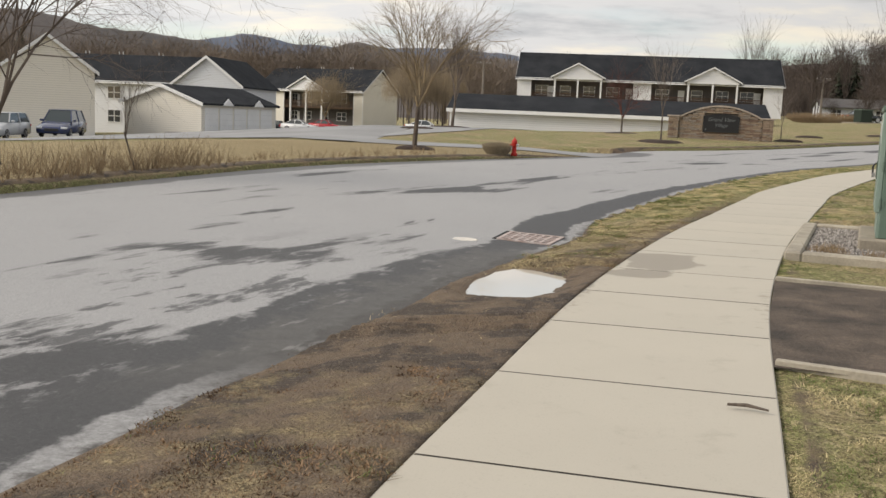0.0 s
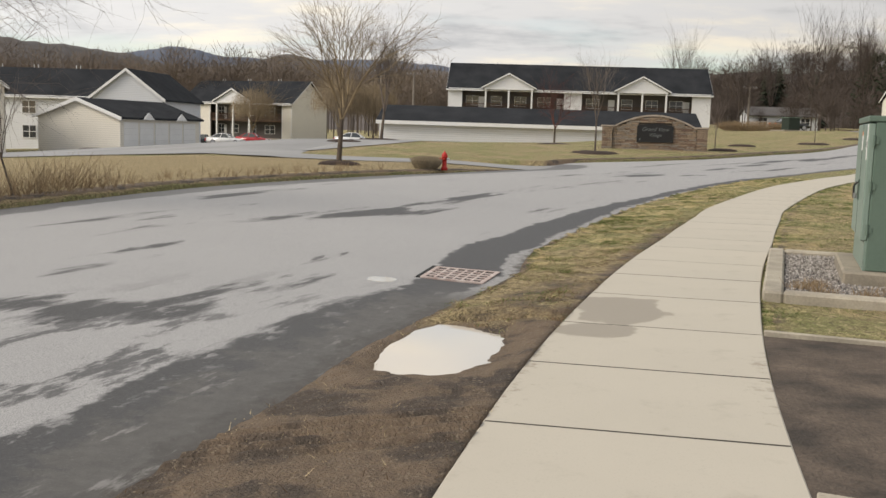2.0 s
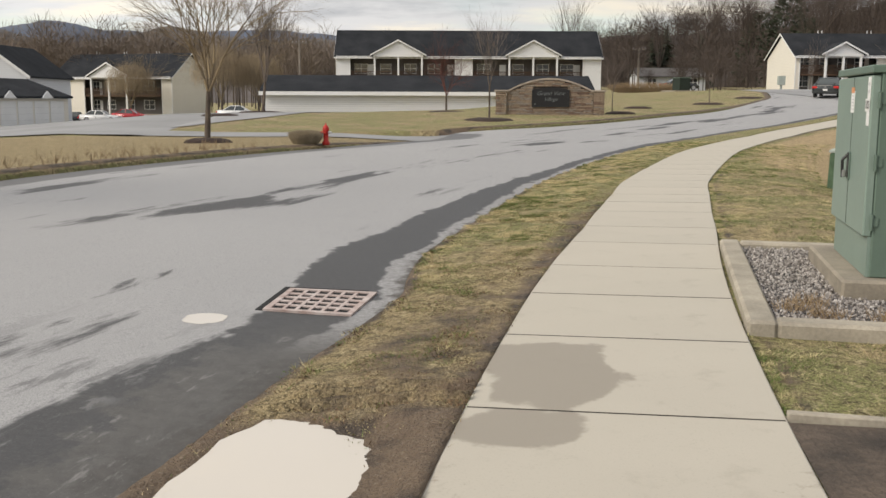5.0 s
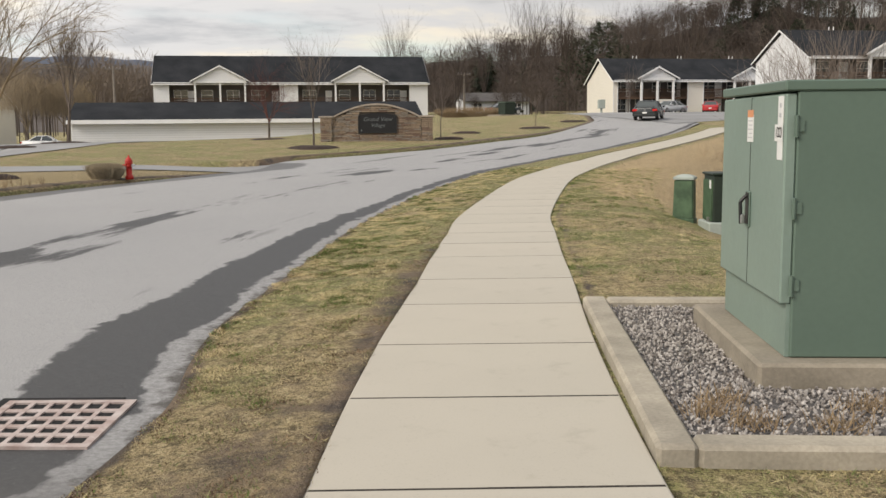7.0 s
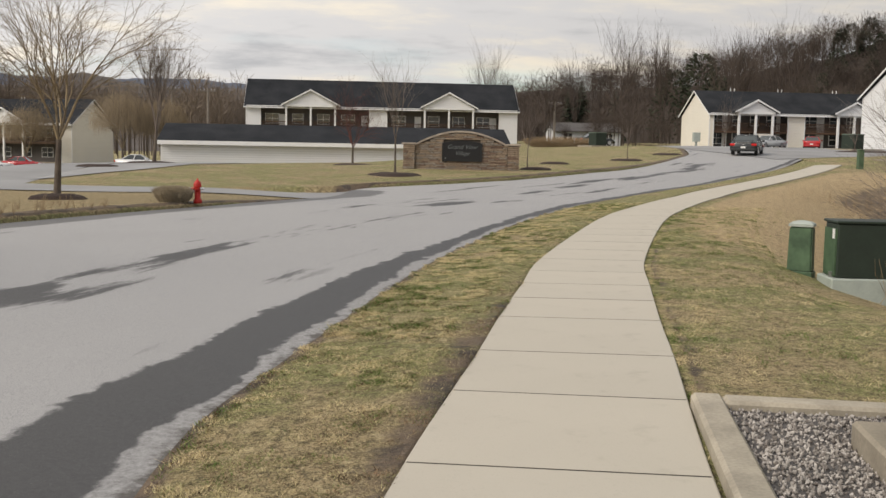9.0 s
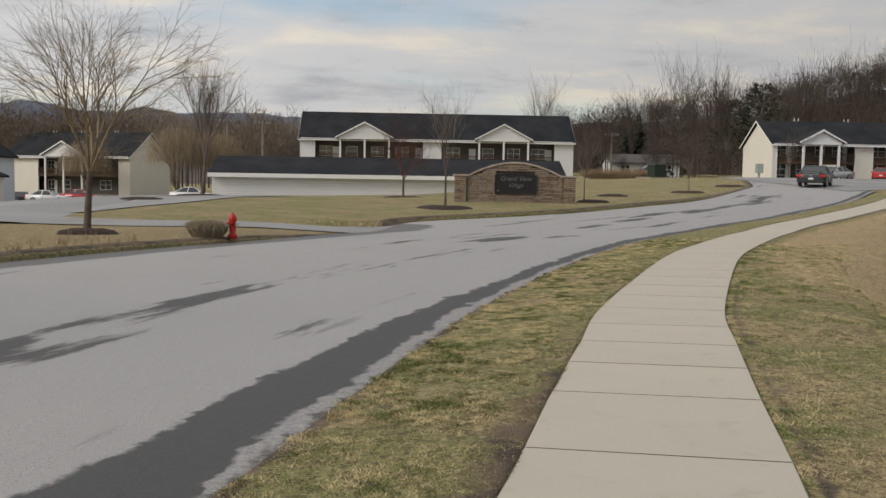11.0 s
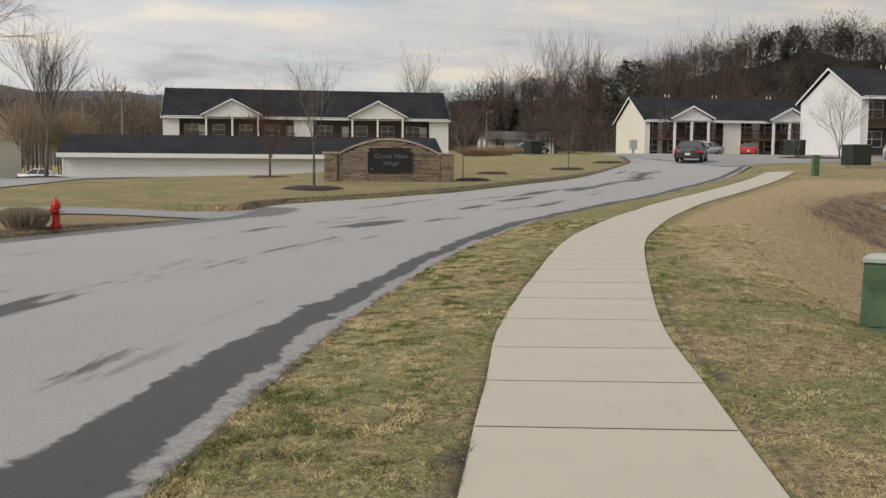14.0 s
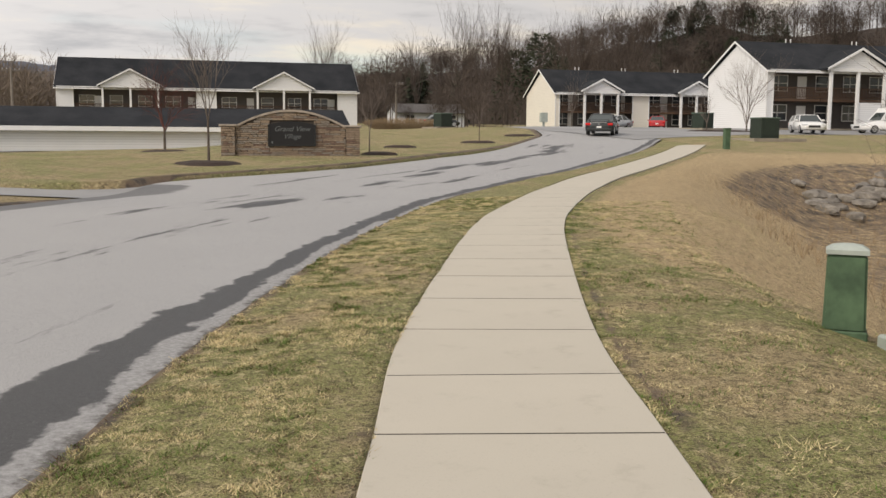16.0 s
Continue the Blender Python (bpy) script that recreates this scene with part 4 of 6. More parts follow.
def house(m, w, d, eave, ridge, siding, label, wins, base=-1.0, category="house"):
    """A plain gabled house, its gable towards -y. wins: (x, z, panes)."""
    ob = thing("house", m, label, category)
    part("wall", Mesh().prism([(0, base), (w, base), (w, eave), (w / 2, ridge), (0, eave)], 0, 0.25, "y"), siding, ob)
    part("wall", Mesh().prism([(0, base), (w, base), (w, eave), (w / 2, ridge), (0, eave)], d - 0.25, d, "y"), siding, ob)
    part("wall", B(0, 0.25, 0.25, d - 0.25, base, eave), siding, ob)
    part("wall", B(w - 0.25, w, 0.25, d - 0.25, base, eave), siding, ob)
    s = (ridge - eave) / (w / 2)
    o = 0.35
    rg = [(-o, eave - o * s + 0.02), (w / 2, ridge + 0.02), (w + o, eave - o * s + 0.02), (w + o, eave - o * s + 0.2), (w / 2, ridge + 0.2), (-o, eave - o * s + 0.2)]
    part("roof", Mesh().prism(rg, -0.3, d + 0.3, "y"), SHINGLE, ob, "charcoal shingle roof")
    bg = [(-o - 0.02, eave - o * s - 0.1), (w / 2, ridge - 0.1), (w + o + 0.02, eave - o * s - 0.1), (w + o + 0.02, eave - o * s + 0.21), (w / 2, ridge + 0.22), (-o - 0.02, eave - o * s + 0.21)]
    part("bargeboard", Mesh().prism(bg, -0.38, -0.3, "y"), TRIM, ob)
    for x, z, n in wins:
        window(ob, x, x + 0.8 * n, -0.02, z, z + 1.3, n)
    return ob


house(pose(-47.2, 74.3, -1.25, 0, 0, 30), 7.4, 16, 5.1, 7.9, SIDE_CREAM, "cream gabled apartment house end wall beside the car park", [])
house(pose(-46.0, 105, -1.4), 8.0, 12, 5.1, 8.1, SIDE_GREY, "pale grey gabled wing of the white apartment block", [])
wing = apartments(pose(-64, 107, -1.4), 18.2, 10, 5.1, 8.2, [("wall", 0, 18.2)], SIDE_WHITE, "white apartment block wing with a charcoal roof")
for z in (0.5, 3.2):
    window(wing, 9.1, 10.7, -0.04, z, z + 1.35, 2)


def garage(m, w, d, eave, ridge, siding, label, doors, base=-0.6, dormers=0):
    """A row of garages: gable end towards -y, doors towards +x."""
    ob = house(m, w, d, eave, ridge, siding, label, [], base, "garage")
    ob.name = "garage"
    n = doors
    for k in range(n):
        a = 0.5 + (d - 1.0) * k / n
        b = 0.5 + (d - 1.0) * (k + 1) / n - 0.3
        door = part("garage_door", B(w - 0.02, w + 0.05, a, b, 0, 2.15), TRIM, ob, "white panelled garage door")
        mb = Mesh()
        for z in (0.52, 1.06, 1.6):
            mb.box(w + 0.046, w + 0.06, a + 0.05, b - 0.05, z - 0.006, z + 0.006)
        part("panel_joint", mb, GREY_INK, door)
    for k in range(dormers):
        y = d * (k + 0.7) / (dormers + 0.4)
        dm = part("dormer", Mesh().prism([(y - 0.9, eave - 0.1), (y + 0.9, eave - 0.1), (y, eave + 0.55)], w + 0.3, w + 0.42, "x"), TRIM, ob, "small white gable over the doors")
        part("dormer_roof", Mesh().prism([(y - 1.0, eave - 0.08), (y + 1.0, eave - 0.08), (y, eave + 0.68)], w - 1.4, w + 0.3, "x"), SHINGLE, dm)
    return ob


garage(pose(-42.6, 86.8, -0.95, 0, 0, -12), 8.6, 13, 2.5, 4.0, SIDE_CREAM, "cream garage block with white doors", 5, dormers=2)
long_garage = thing("garage", pose(-12.2, 91, -0.33), "long white-sided garage with a low charcoal roof", "garage")
part("wall", B(0, 28.6, 0, 0.25, -1.0, 2.35), SIDE_WHITE, long_garage)
part("wall", B(0, 28.6, 7.75, 8, -1.0, 2.35), SIDE_WHITE, long_garage)
for _x in (0, 28.35):
    part("wall", Mesh().prism([(0.25, -1), (7.75, -1), (7.75, 2.35), (4, 3.7), (0.25, 2.35)], _x, _x + 0.25, "x"), SIDE_WHITE, long_garage)
part("roof", Mesh().prism([(-0.5, 2.25), (4, 3.75), (8.5, 2.25), (8.5, 2.42), (4, 3.95), (-0.5, 2.42)], -0.3, 28.9, "x"), SHINGLE, long_garage, "charcoal shingle roof")
part("gutter", B(-0.3, 28.9, -0.6, -0.5, 2.12, 2.45), TRIM, long_garage)
part("corner_board", B(-0.03, 0.12, -0.03, -0.003, -1, 2.3), TRIM, long_garage)

bungalow = thing("house", pose(36.5, 166, 3.0), "low pale bungalow with a grey roof behind bare trees", "house")
part("wall", B(0, 11, 0, 0.25, -1.5, 2.3), SIDE_GREY, bungalow)
part("wall", B(0, 11, 6.75, 7, -1.5, 2.3), SIDE_GREY, bungalow)
for _x in (0, 10.75):
    part("wall", Mesh().prism([(0.25, -1.5), (6.75, -1.5), (6.75, 2.3), (3.5, 3.5), (0.25, 2.3)], _x, _x + 0.25, "x"), SIDE_GREY, bungalow)
part("roof", Mesh().prism([(-0.5, 2.15), (3.5, 3.55), (7.5, 2.15), (7.5, 2.3), (3.5, 3.75), (-0.5, 2.3)], -0.4, 11.4, "x"), STONE_BED, bungalow, "grey shingle roof")
for _x in (1.5, 5.0, 8.2):
    window(bungalow, _x, _x + 1.4, -0.02, 0.7, 1.9, 2)


# ---- hills and far woods ----
def ridge_line(name, pts, width, material, label, base=-40, rough=0.0, seed=1):
    """A hill seen from the valley: its crest runs through pts (x, y, z)."""
    p = np.array(pts, float)
    n = 160
    t = np.linspace(0, len(p) - 1, n)
    cx, cy, cz = (np.interp(t, range(len(p)), p[:, k]) for k in range(3))
    ker = np.hanning(13)
    ker /= ker.sum()
    cz = np.convolve(np.pad(cz, 6, "edge"), ker, "valid")
    mb = Mesh()
    prof = [(-1.0, 0.0), (-0.7, 0.16), (-0.45, 0.42), (-0.2, 0.8), (-0.06, 0.97), (0.0, 1.0), (0.3, 0.7), (1.0, 0)]
    for j in range(n):
        d = Vector((cx[j], cy[j])).normalized()
        for u, h in prof:
            x, y = cx[j] + d.x * u * width, cy[j] + d.y * u * width
            z = base + (cz[j] - base) * h + rough * noise.noise((x * 0.02 + seed, y * 0.02, 0)) * (1 if h > 0.1 else 0) + 0.5 * rough * noise.noise((x * 0.09 + seed, y * 0.09, 0)) * (1 if h > 0.1 else 0)
            mb.v.append((x, y, z))
    k = len(prof)
    mb.f = [(j * k + i, j * k + i + 1, (j + 1) * k + i + 1, (j + 1) * k + i) for j in range(n - 1) for i in range(k - 1)]
    single(name, mb, material, label, "hill", kind="structure", smooth=True)

    def spot(s, u):
        """A place on the slope: s along the crest, u across it."""
        a, b, c = (float(np.interp(s * (n - 1), range(n), q)) for q in (cx, cy, cz))
        d = Vector((a, b)).normalized()
        h = float(np.interp(u, [q[0] for q in prof], [q[1] for q in prof]))
        x, y = a + d.x * u * width, b + d.y * u * width
        return x, y, base + (c - base) * h + rough * noise.noise((x * 0.02 + seed, y * 0.02, 0))
    return spot


def crest(reach, rows):
    """Crest points at one distance, from bearings and slopes of sight."""
    return [(reach * math.sin(radians(a)), reach * math.cos(radians(a)), 1.5 + k * reach) for a, k in rows]


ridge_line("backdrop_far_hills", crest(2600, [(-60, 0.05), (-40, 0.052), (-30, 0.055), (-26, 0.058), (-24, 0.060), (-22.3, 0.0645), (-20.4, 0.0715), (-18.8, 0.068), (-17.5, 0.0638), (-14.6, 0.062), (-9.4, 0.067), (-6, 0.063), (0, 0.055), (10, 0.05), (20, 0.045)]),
           500, FAR_HILL, "distant hills under cloud, blue haze put into their colour", rough=5)
ridge_line("backdrop_mid_hills", crest(1100, [(-75, 0.08), (-60, 0.09), (-45, 0.088), (-38, 0.085), (-33.2, 0.081), (-30, 0.0755), (-27.6, 0.070), (-25, 0.0665), (-23, 0.061), (-20.5, 0.051), (-17.8, 0.053), (-16.2, 0.059), (-14.4, 0.0685), (-12.5, 0.064), (-10, 0.056), (-5.6, 0.058), (0, 0.056), (8, 0.060), (14, 0.064), (25, 0.07), (50, 0.08), (75, 0.07)]),
           240, MID_HILL, "brown wooded hills", rough=4, seed=4)
wooded = ridge_line("backdrop_wooded_hill", [(20, 330, 5), (70, 310, 16), (110, 285, 24), (150, 270, 31), (190, 255, 33), (240, 230, 37), (290, 200, 40), (340, 140, 45), (380, 40, 50), (380, -80, 40)], 105, FOREST, "steep hillside of leafless woods", rough=4, seed=9)


# ---- trees ----
def grow(mb, p, d, length, radius, level, rng, droop, spread, sides, kids, taper=0.72):
    """One limb in a few bends, then its children."""
    n = 4 if level <= 1 else 3
    pts = [Vector(p)]
    d = Vector(d).normalized()
    for k in range(n):
        d = (d + Vector((rng.gauss(0, 0.11), rng.gauss(0, 0.11), rng.gauss(0, 0.06) + (0.05 - droop * level * 0.12)))).normalized()
        pts.append(pts[-1] + d * (length / n))
    for k in range(n):
        r0, r1 = radius * (1 - k / n * 0.45), radius * (1 - (k + 1) / n * 0.45)
        mb.tube(pts[k], pts[k + 1], r0, r1, sides if level < 2 else 3, rng.random())
    if level >= len(kids):
        return
    for k in range(kids[level]):
        t = 0.35 + 0.65 * (k + rng.random()) / kids[level] if level else 0.62 + 0.38 * (k + 0.5) / kids[level]
        i = min(n - 1, int(t * n))
        q = pts[i].lerp(pts[i + 1], t * n - i)
        ax = d.orthogonal().normalized()
        ax.rotate(Matrix.Rotation(2 * math.pi * (k * 0.382 + rng.random() * 0.3), 3, d))
        nd = (d + ax * spread * rng.uniform(0.6, 1.25)).normalized()
        grow(mb, q, nd, length * taper * rng.uniform(0.7, 1.15), radius * 0.5, level + 1, rng, droop, spread, sides, kids, taper)


def bare_tree(x, y, height, label, kids=(5, 4, 4, 3), droop=0.0, spread=0.75, trunk=0.35, girth=0.022, twig=None, seed=1, lean=(0, 0), group="", z=None, category="tree"):
    rng = random.Random(seed)
    ob = thing("tree", pose(x, y, (terrain(x, y) if z is None else z) - 0.05, 0, 0, rng.uniform(0, 360)), label, category, group)
    r = height * girth
    tl = height * trunk
    tr = Mesh()
    p = Vector((0, 0, 0))
    d = Vector((lean[0], lean[1], 1)).normalized()
    tr.tube((0, 0, -0.1), d * tl * 0.15, r * 1.5, r * 1.05, 9)
    tr.tube(d * tl * 0.15, d * tl * 0.6, r * 1.05, r * 0.9, 9)
    tr.tube(d * tl * 0.6, d * tl, r * 0.9, r * 0.75, 9)
    part("trunk", tr, BARK, ob, smooth=True)
    crown = Mesh()
    for k in range(kids[0]):
        a = 2 * math.pi * (k + rng.uniform(-0.25, 0.25)) / kids[0]
        s = spread * rng.uniform(0.3, 0.85)
        nd = Vector((math.cos(a) * s, math.sin(a) * s, 1.0)) if k else Vector((0.1, 0.05, 1))
        grow(crown, d * tl * rng.uniform(0.82, 1.0), nd, (height - tl) * rng.uniform(0.5, 0.68), r * 0.44, 1, rng, droop, spread, 5, kids)
    part("crown", crown, twig or TWIG, ob, "bare leafless branches")
    return ob


def weep(ob, h, n, seed):
    """Fine twigs that hang in a haze from the crown of a willow."""
    rng = random.Random(seed)
    mb = Mesh()
    for _ in range(n):
        a, c, q = rng.uniform(0, 6.28), rng.uniform(-0.25, 1.0), rng.random() ** 0.4
        w = math.sqrt(1 - c * c)
        x, y, z = math.cos(a) * w * h * 0.36 * q, math.sin(a) * w * h * 0.36 * q, h * (0.58 + 0.36 * c * q)
        fall, out, side = h * rng.uniform(0.05, 0.20), rng.uniform(0.0, 0.06) * h, h * 0.0010
        mb.face((x, y, z), (x + math.cos(a) * out + side, y + math.sin(a) * out - side, z - fall * 0.4), (x + math.cos(a) * out, y + math.sin(a) * out, z - fall), (x + math.cos(a) * out - side, y + math.sin(a) * out + side, z - fall * 0.4))
        mb.tone += [rng.random()] * 4
    part("twig_curtain", mb, WILLOW, ob, "fine hanging yellow-brown twigs")


bare_tree(-5.2, 36.8, 5.6, "bare willow with a forked trunk in a mulch ring", (5, 5, 5, 4, 3), 0.22, 0.46, 0.30, 0.017, WILLOW, 11, (-0.08, 0.03))
bare_tree(-8.74, 69.6, 6.8, "bare young shade tree on the grassy bank", (5, 5, 6, 4, 2), 0.0, 0.33, 0.30, 0.016, TWIG, 5, (-0.1, 0))
bare_tree(4.95, 52.0, 4.8, "slender bare sapling in a mulch ring", (4, 5, 4, 3), 0.0, 0.5, 0.36, 0.010, TWIG, 7)
bare_tree(3.2, 67.5, 4.2, "small reddish bare ornamental tree", (5, 6, 5, 4), 0.0, 0.8, 0.30, 0.016, RED_TWIG, 8)
bare_tree(11.9, 57.6, 3.0, "slender grey sapling beside the stone sign", (4, 5, 4, 3), 0.0, 0.5, 0.34, 0.010, TWIG, 9)
bare_tree(20.9, 70.8, 2.8, "thin bare sapling by the road", (4, 4, 4), 0.0, 0.5, 0.4, 0.010, TWIG, 10)
bare_tree(45.6, 117, 5.0, "bare young tree at the gable wall", (5, 5, 4, 3), 0.0, 0.6, 0.3, 0.012, TWIG, 12)
bare_tree(48.0, 86, 5.4, "bare multi-stemmed tree before the white gable", (6, 5, 4, 3), 0.0, 0.55, 0.12, 0.014, TWIG, 13)
bare_tree(45.0, 87, 3.6, "small bare tree before the white gable", (5, 4, 4), 0.0, 0.6, 0.2, 0.012, TWIG, 14)
bare_tree(12.4, 22.9, 3.9, "bare spreading tree beside the utility boxes", (7, 6, 5, 4), 0.0, 0.48, 0.12, 0.013, TWIG, 15)
bare_tree(-10.75, 18.6, 6.4, "large bare roadside tree", (8, 7, 6, 4, 3), 0.2, 0.8, 0.16, 0.013, TWIG, 16)
bare_tree(-7.9, 19.2, 2.5, "thin leaning bare sapling on the roadside", (3, 4, 3), 0.0, 0.5, 0.35, 0.009, TWIG, 17, (0.25, 0.1))
for _k, (_x, _y, _h) in enumerate([(-42, 153, 9.5), (-24, 131, 10), (-20, 135, 9)]):
    weep(bare_tree(_x, _y, _h, "tall yellowish bare willow behind the car park", (6, 6, 5, 3), 0.3, 0.7, 0.22, 0.016, WILLOW, 30 + _k, group="willows"), _h, 3400, 30 + _k)


for _x, _y, _h, _s in ((27.5, 182, 14.5, 0.34), (49.5, 176, 17.5, 0.42), (58.0, 178, 16.5, 0.28), (67, 172, 17.0, 0.36), (72, 176, 18.0, 0.30), (42.5, 178, 14.5, 0.34), (81, 178, 19.0, 0.4)):
    bare_tree(_x, _y, _h, "tall bare tree rising above the woods", (7, 5, 5, 3), 0.0, _s, 0.22, 0.009, HILL_TWIG, int(_x * 7), group="tall trees above the woods", z=terrain(_x, _y) - 0.5)


def pine_variant(seed, h):
    """Tiers of drooping needle clumps round a stem."""
    rng = random.Random(seed)
    mb = Mesh()
    v, f, t = [], [], []
    n = 26
    for k in range(n):
        u = k / (n - 1)
        z = h * (0.12 + 0.86 * u)
        r = h * 0.24 * (1 - u) ** 0.6 * rng.uniform(0.75, 1.1) + 0.1
        for j in range(9):
            a = 2 * math.pi * (j + rng.random()) / 9
            rr = r * rng.uniform(0.6, 1.15)
            w = 0.30 * rr + 0.1
            c, s = math.cos(a), math.sin(a)
            i = len(v)
            v += [(0.1 * c, 0.1 * s, z + 0.25), (c * rr * 0.6 - s * w, s * rr * 0.6 + c * w, z - 0.05 * rr), (c * rr, s * rr, z - 0.3 * rr), (c * rr * 0.6 + s * w, s * rr * 0.6 - c * w, z - 0.05 * rr)]
            f.append((i, i + 1, i + 2, i + 3))
            t += [rng.random()] * 4
    return np.array(v), np.array(f), np.array(t)


def stuff(name, copies, variants, material, label, category):
    """Many far plants joined into one mesh: copies are (x, y, z, scale, turn, variant)."""
    vs, fs, ts, off = [], [], [], 0
    for x, y, z, s, a, k in copies:
        v, f, t = variants[k]
        c, q = math.cos(a) * s, math.sin(a) * s
        w = np.stack([v[:, 0] * c - v[:, 1] * q + x, v[:, 0] * q + v[:, 1] * c + y, v[:, 2] * s + z], 1)
        vs.append(w)
        fs.append(f + off)
        ts.append(np.clip(t * 0.6 + ((x * 7.3 + y * 3.1) % 1.0) * 0.4, 0, 1))
        off += len(v)
    v, f, t = np.concatenate(vs), np.concatenate(fs), np.concatenate(ts)
    me = bpy.data.meshes.new(name)
    me.vertices.add(len(v))
    me.vertices.foreach_set("co", v.ravel())
    k = f.shape[1]
    me.loops.add(f.size)
    me.loops.foreach_set("vertex_index", f.ravel())
    me.polygons.add(len(f))
    me.polygons.foreach_set("loop_start", np.arange(0, f.size, k))
    me.update(calc_edges=True)
    me.attributes.new("tone", "FLOAT", "POINT").data.foreach_set("value", t)
    me.materials.append(material)
    return tagged(new(name, me), label, category, kind="stuff")


def hill_variant(seed, h):
    """A lean tree for the hillside: stem, limbs and a haze of thin twigs."""
    rng = random.Random(seed)
    mb = Mesh()

    def twig(p, d, length, w, tone):
        d = Vector(d).normalized()
        side = d.cross(Vector((rng.gauss(0, 1), rng.gauss(0, 1), rng.gauss(0, 1)))).normalized() * w
        q, t = Vector(p) + d * length * 0.4, Vector(p) + d * length
        mb.face(p, q + side, t, q - side)
        mb.tone += [tone] * 4

    top = Vector((rng.gauss(0, 0.03) * h, rng.gauss(0, 0.03) * h, h * 0.88))
    mb.tube((0, 0, -1), (0, 0, h * 0.45), h * 0.011, h * 0.008, 3, 0.8).tube((0, 0, h * 0.45), top, h * 0.008, h * 0.0015, 3, 0.8)
    wide, deep = h * rng.uniform(0.17, 0.30), h * rng.uniform(0.28, 0.38)
    core = Vector((0, 0, h * 0.60))
    for k in range(9):
        a = k * 2.4 + rng.random()
        q = core + Vector((math.cos(a) * wide * 0.8, math.sin(a) * wide * 0.8, deep * rng.uniform(-0.2, 0.75)))
        mb.tube((0, 0, h * rng.uniform(0.25, 0.6)), q, h * 0.0045, h * 0.0012, 3, 0.7)
    for k in range(235):
        a, c, q = rng.uniform(0, 6.28), rng.uniform(-0.9, 1.0), rng.random() ** 0.45
        w = math.sqrt(1 - c * c)
        out = Vector((math.cos(a) * w, math.sin(a) * w, c))
        p = core + Vector((out.x * wide, out.y * wide, out.z * deep)) * q
        twig(p, (out.x * 0.7 + rng.gauss(0, 0.35), out.y * 0.7 + rng.gauss(0, 0.35), 0.75 + rng.gauss(0, 0.35)), h * rng.uniform(0.07, 0.17), h * 0.0029, rng.random())
    return np.array(mb.v), np.array(mb.f), np.array(mb.tone)


rng = random.Random(77)
HILL_TREES = [hill_variant(300 + k, 12.0) for k in range(6)]


def round_evergreen(seed, h):
    """A broad dark crown of many small overlapping sprays."""
    rng = random.Random(seed)
    v, f, t = [], [], []
    for k in range(620):
        u = rng.random() ** 0.8
        r = h * 0.30 * math.sin(math.pi * min(1.0, 0.12 + 0.88 * (1 - u)) * 0.62) * rng.uniform(0.55, 1.08)
        a = rng.uniform(0, 6.28)
        p = Vector((math.cos(a) * r, math.sin(a) * r, h * (0.12 + 0.86 * u)))
        d = Vector((math.cos(a) + rng.gauss(0, 0.5), math.sin(a) + rng.gauss(0, 0.5), rng.uniform(-0.5, 0.9))).normalized() * h * rng.uniform(0.03, 0.07)
        w = d.cross(Vector((rng.gauss(0, 1), rng.gauss(0, 1), rng.gauss(0, 1)))).normalized() * h * 0.012
        i = len(v)
        v += [tuple(p - d * 0.3), tuple(p + d * 0.3 + w), tuple(p + d), tuple(p + d * 0.3 - w)]
        f.append((i, i + 1, i + 2, i + 3))
        t += [rng.random()] * 4
    return np.array(v), np.array(f), np.array(t)


PINES = [pine_variant(200 + k, 12.0) for k in range(3)] + [round_evergreen(207, 12.0)]


def hillside(x, y):
    """Rough height of the wooded rise behind the blocks."""
    d = max(0.0, (x - 20) * 0.55 + (y - 130) * 0.75 - 62)
    return terrain(min(x, 110), min(y, 170)) + min(48, 0.30 * d)


wood = []
hill_wood = []
for _ in range(2000):
    x, y, zz = wooded(rng.uniform(0.02, 0.58), rng.uniform(-0.2, 0.04) if rng.random() < 0.55 else rng.uniform(-0.6, -0.2))
    s = 0.32 + 0.75 * rng.random() ** 1.2 if rng.random() < 0.9 else rng.uniform(1.0, 1.35)
    hill_wood.append((x, y, zz - 0.6, s, rng.uniform(0, 6.28), rng.randrange(6)))
for _ in range(330):
    x, y = rng.uniform(30, 100), rng.uniform(142, 225)
    hill_wood.append((x, y, hillside(x, y) - 0.5, rng.uniform(0.3, 0.65) if rng.random() < 0.9 else 0.95, rng.uniform(0, 6.28), rng.randrange(6)))
for _ in range(240):
    x = rng.uniform(-170, 40)
    y = rng.uniform(172, 235)
    wood.append((x, y, -1.0, rng.uniform(0.7, 1.1) if x < -14 else rng.uniform(0.4, 0.8), rng.uniform(0, 6.28), rng.randrange(6)))
for _ in range(40):
    x, y = rng.uniform(-150, -66), rng.uniform(95, 170)
    wood.append((x, y, -2.5, rng.uniform(0.7, 1.1), rng.uniform(0, 6.28), rng.randrange(6)))
stuff("hillside_woods", hill_wood, HILL_TREES, HILL_TWIG, "dense leafless dark-brown woods on the hillside", "woodland")
valley = []
for _ in range(650):
    x, y = rng.uniform(-190, 0), rng.uniform(168, 240)
    if x > -16:
        y += 20
    valley.append((x, y, 1.0, rng.uniform(0.75, 1.3) * (1 if x < -16 else 0.7), rng.uniform(0, 6.28), rng.randrange(6)))
stuff("valley_woods", valley, HILL_TREES, BROWN_TWIG, "leafless brown woods beyond the car park", "woodland")
stuff("far_woods", wood, HILL_TREES, TWIG, "leafless grey-brown woodland behind the apartment blocks", "woodland")
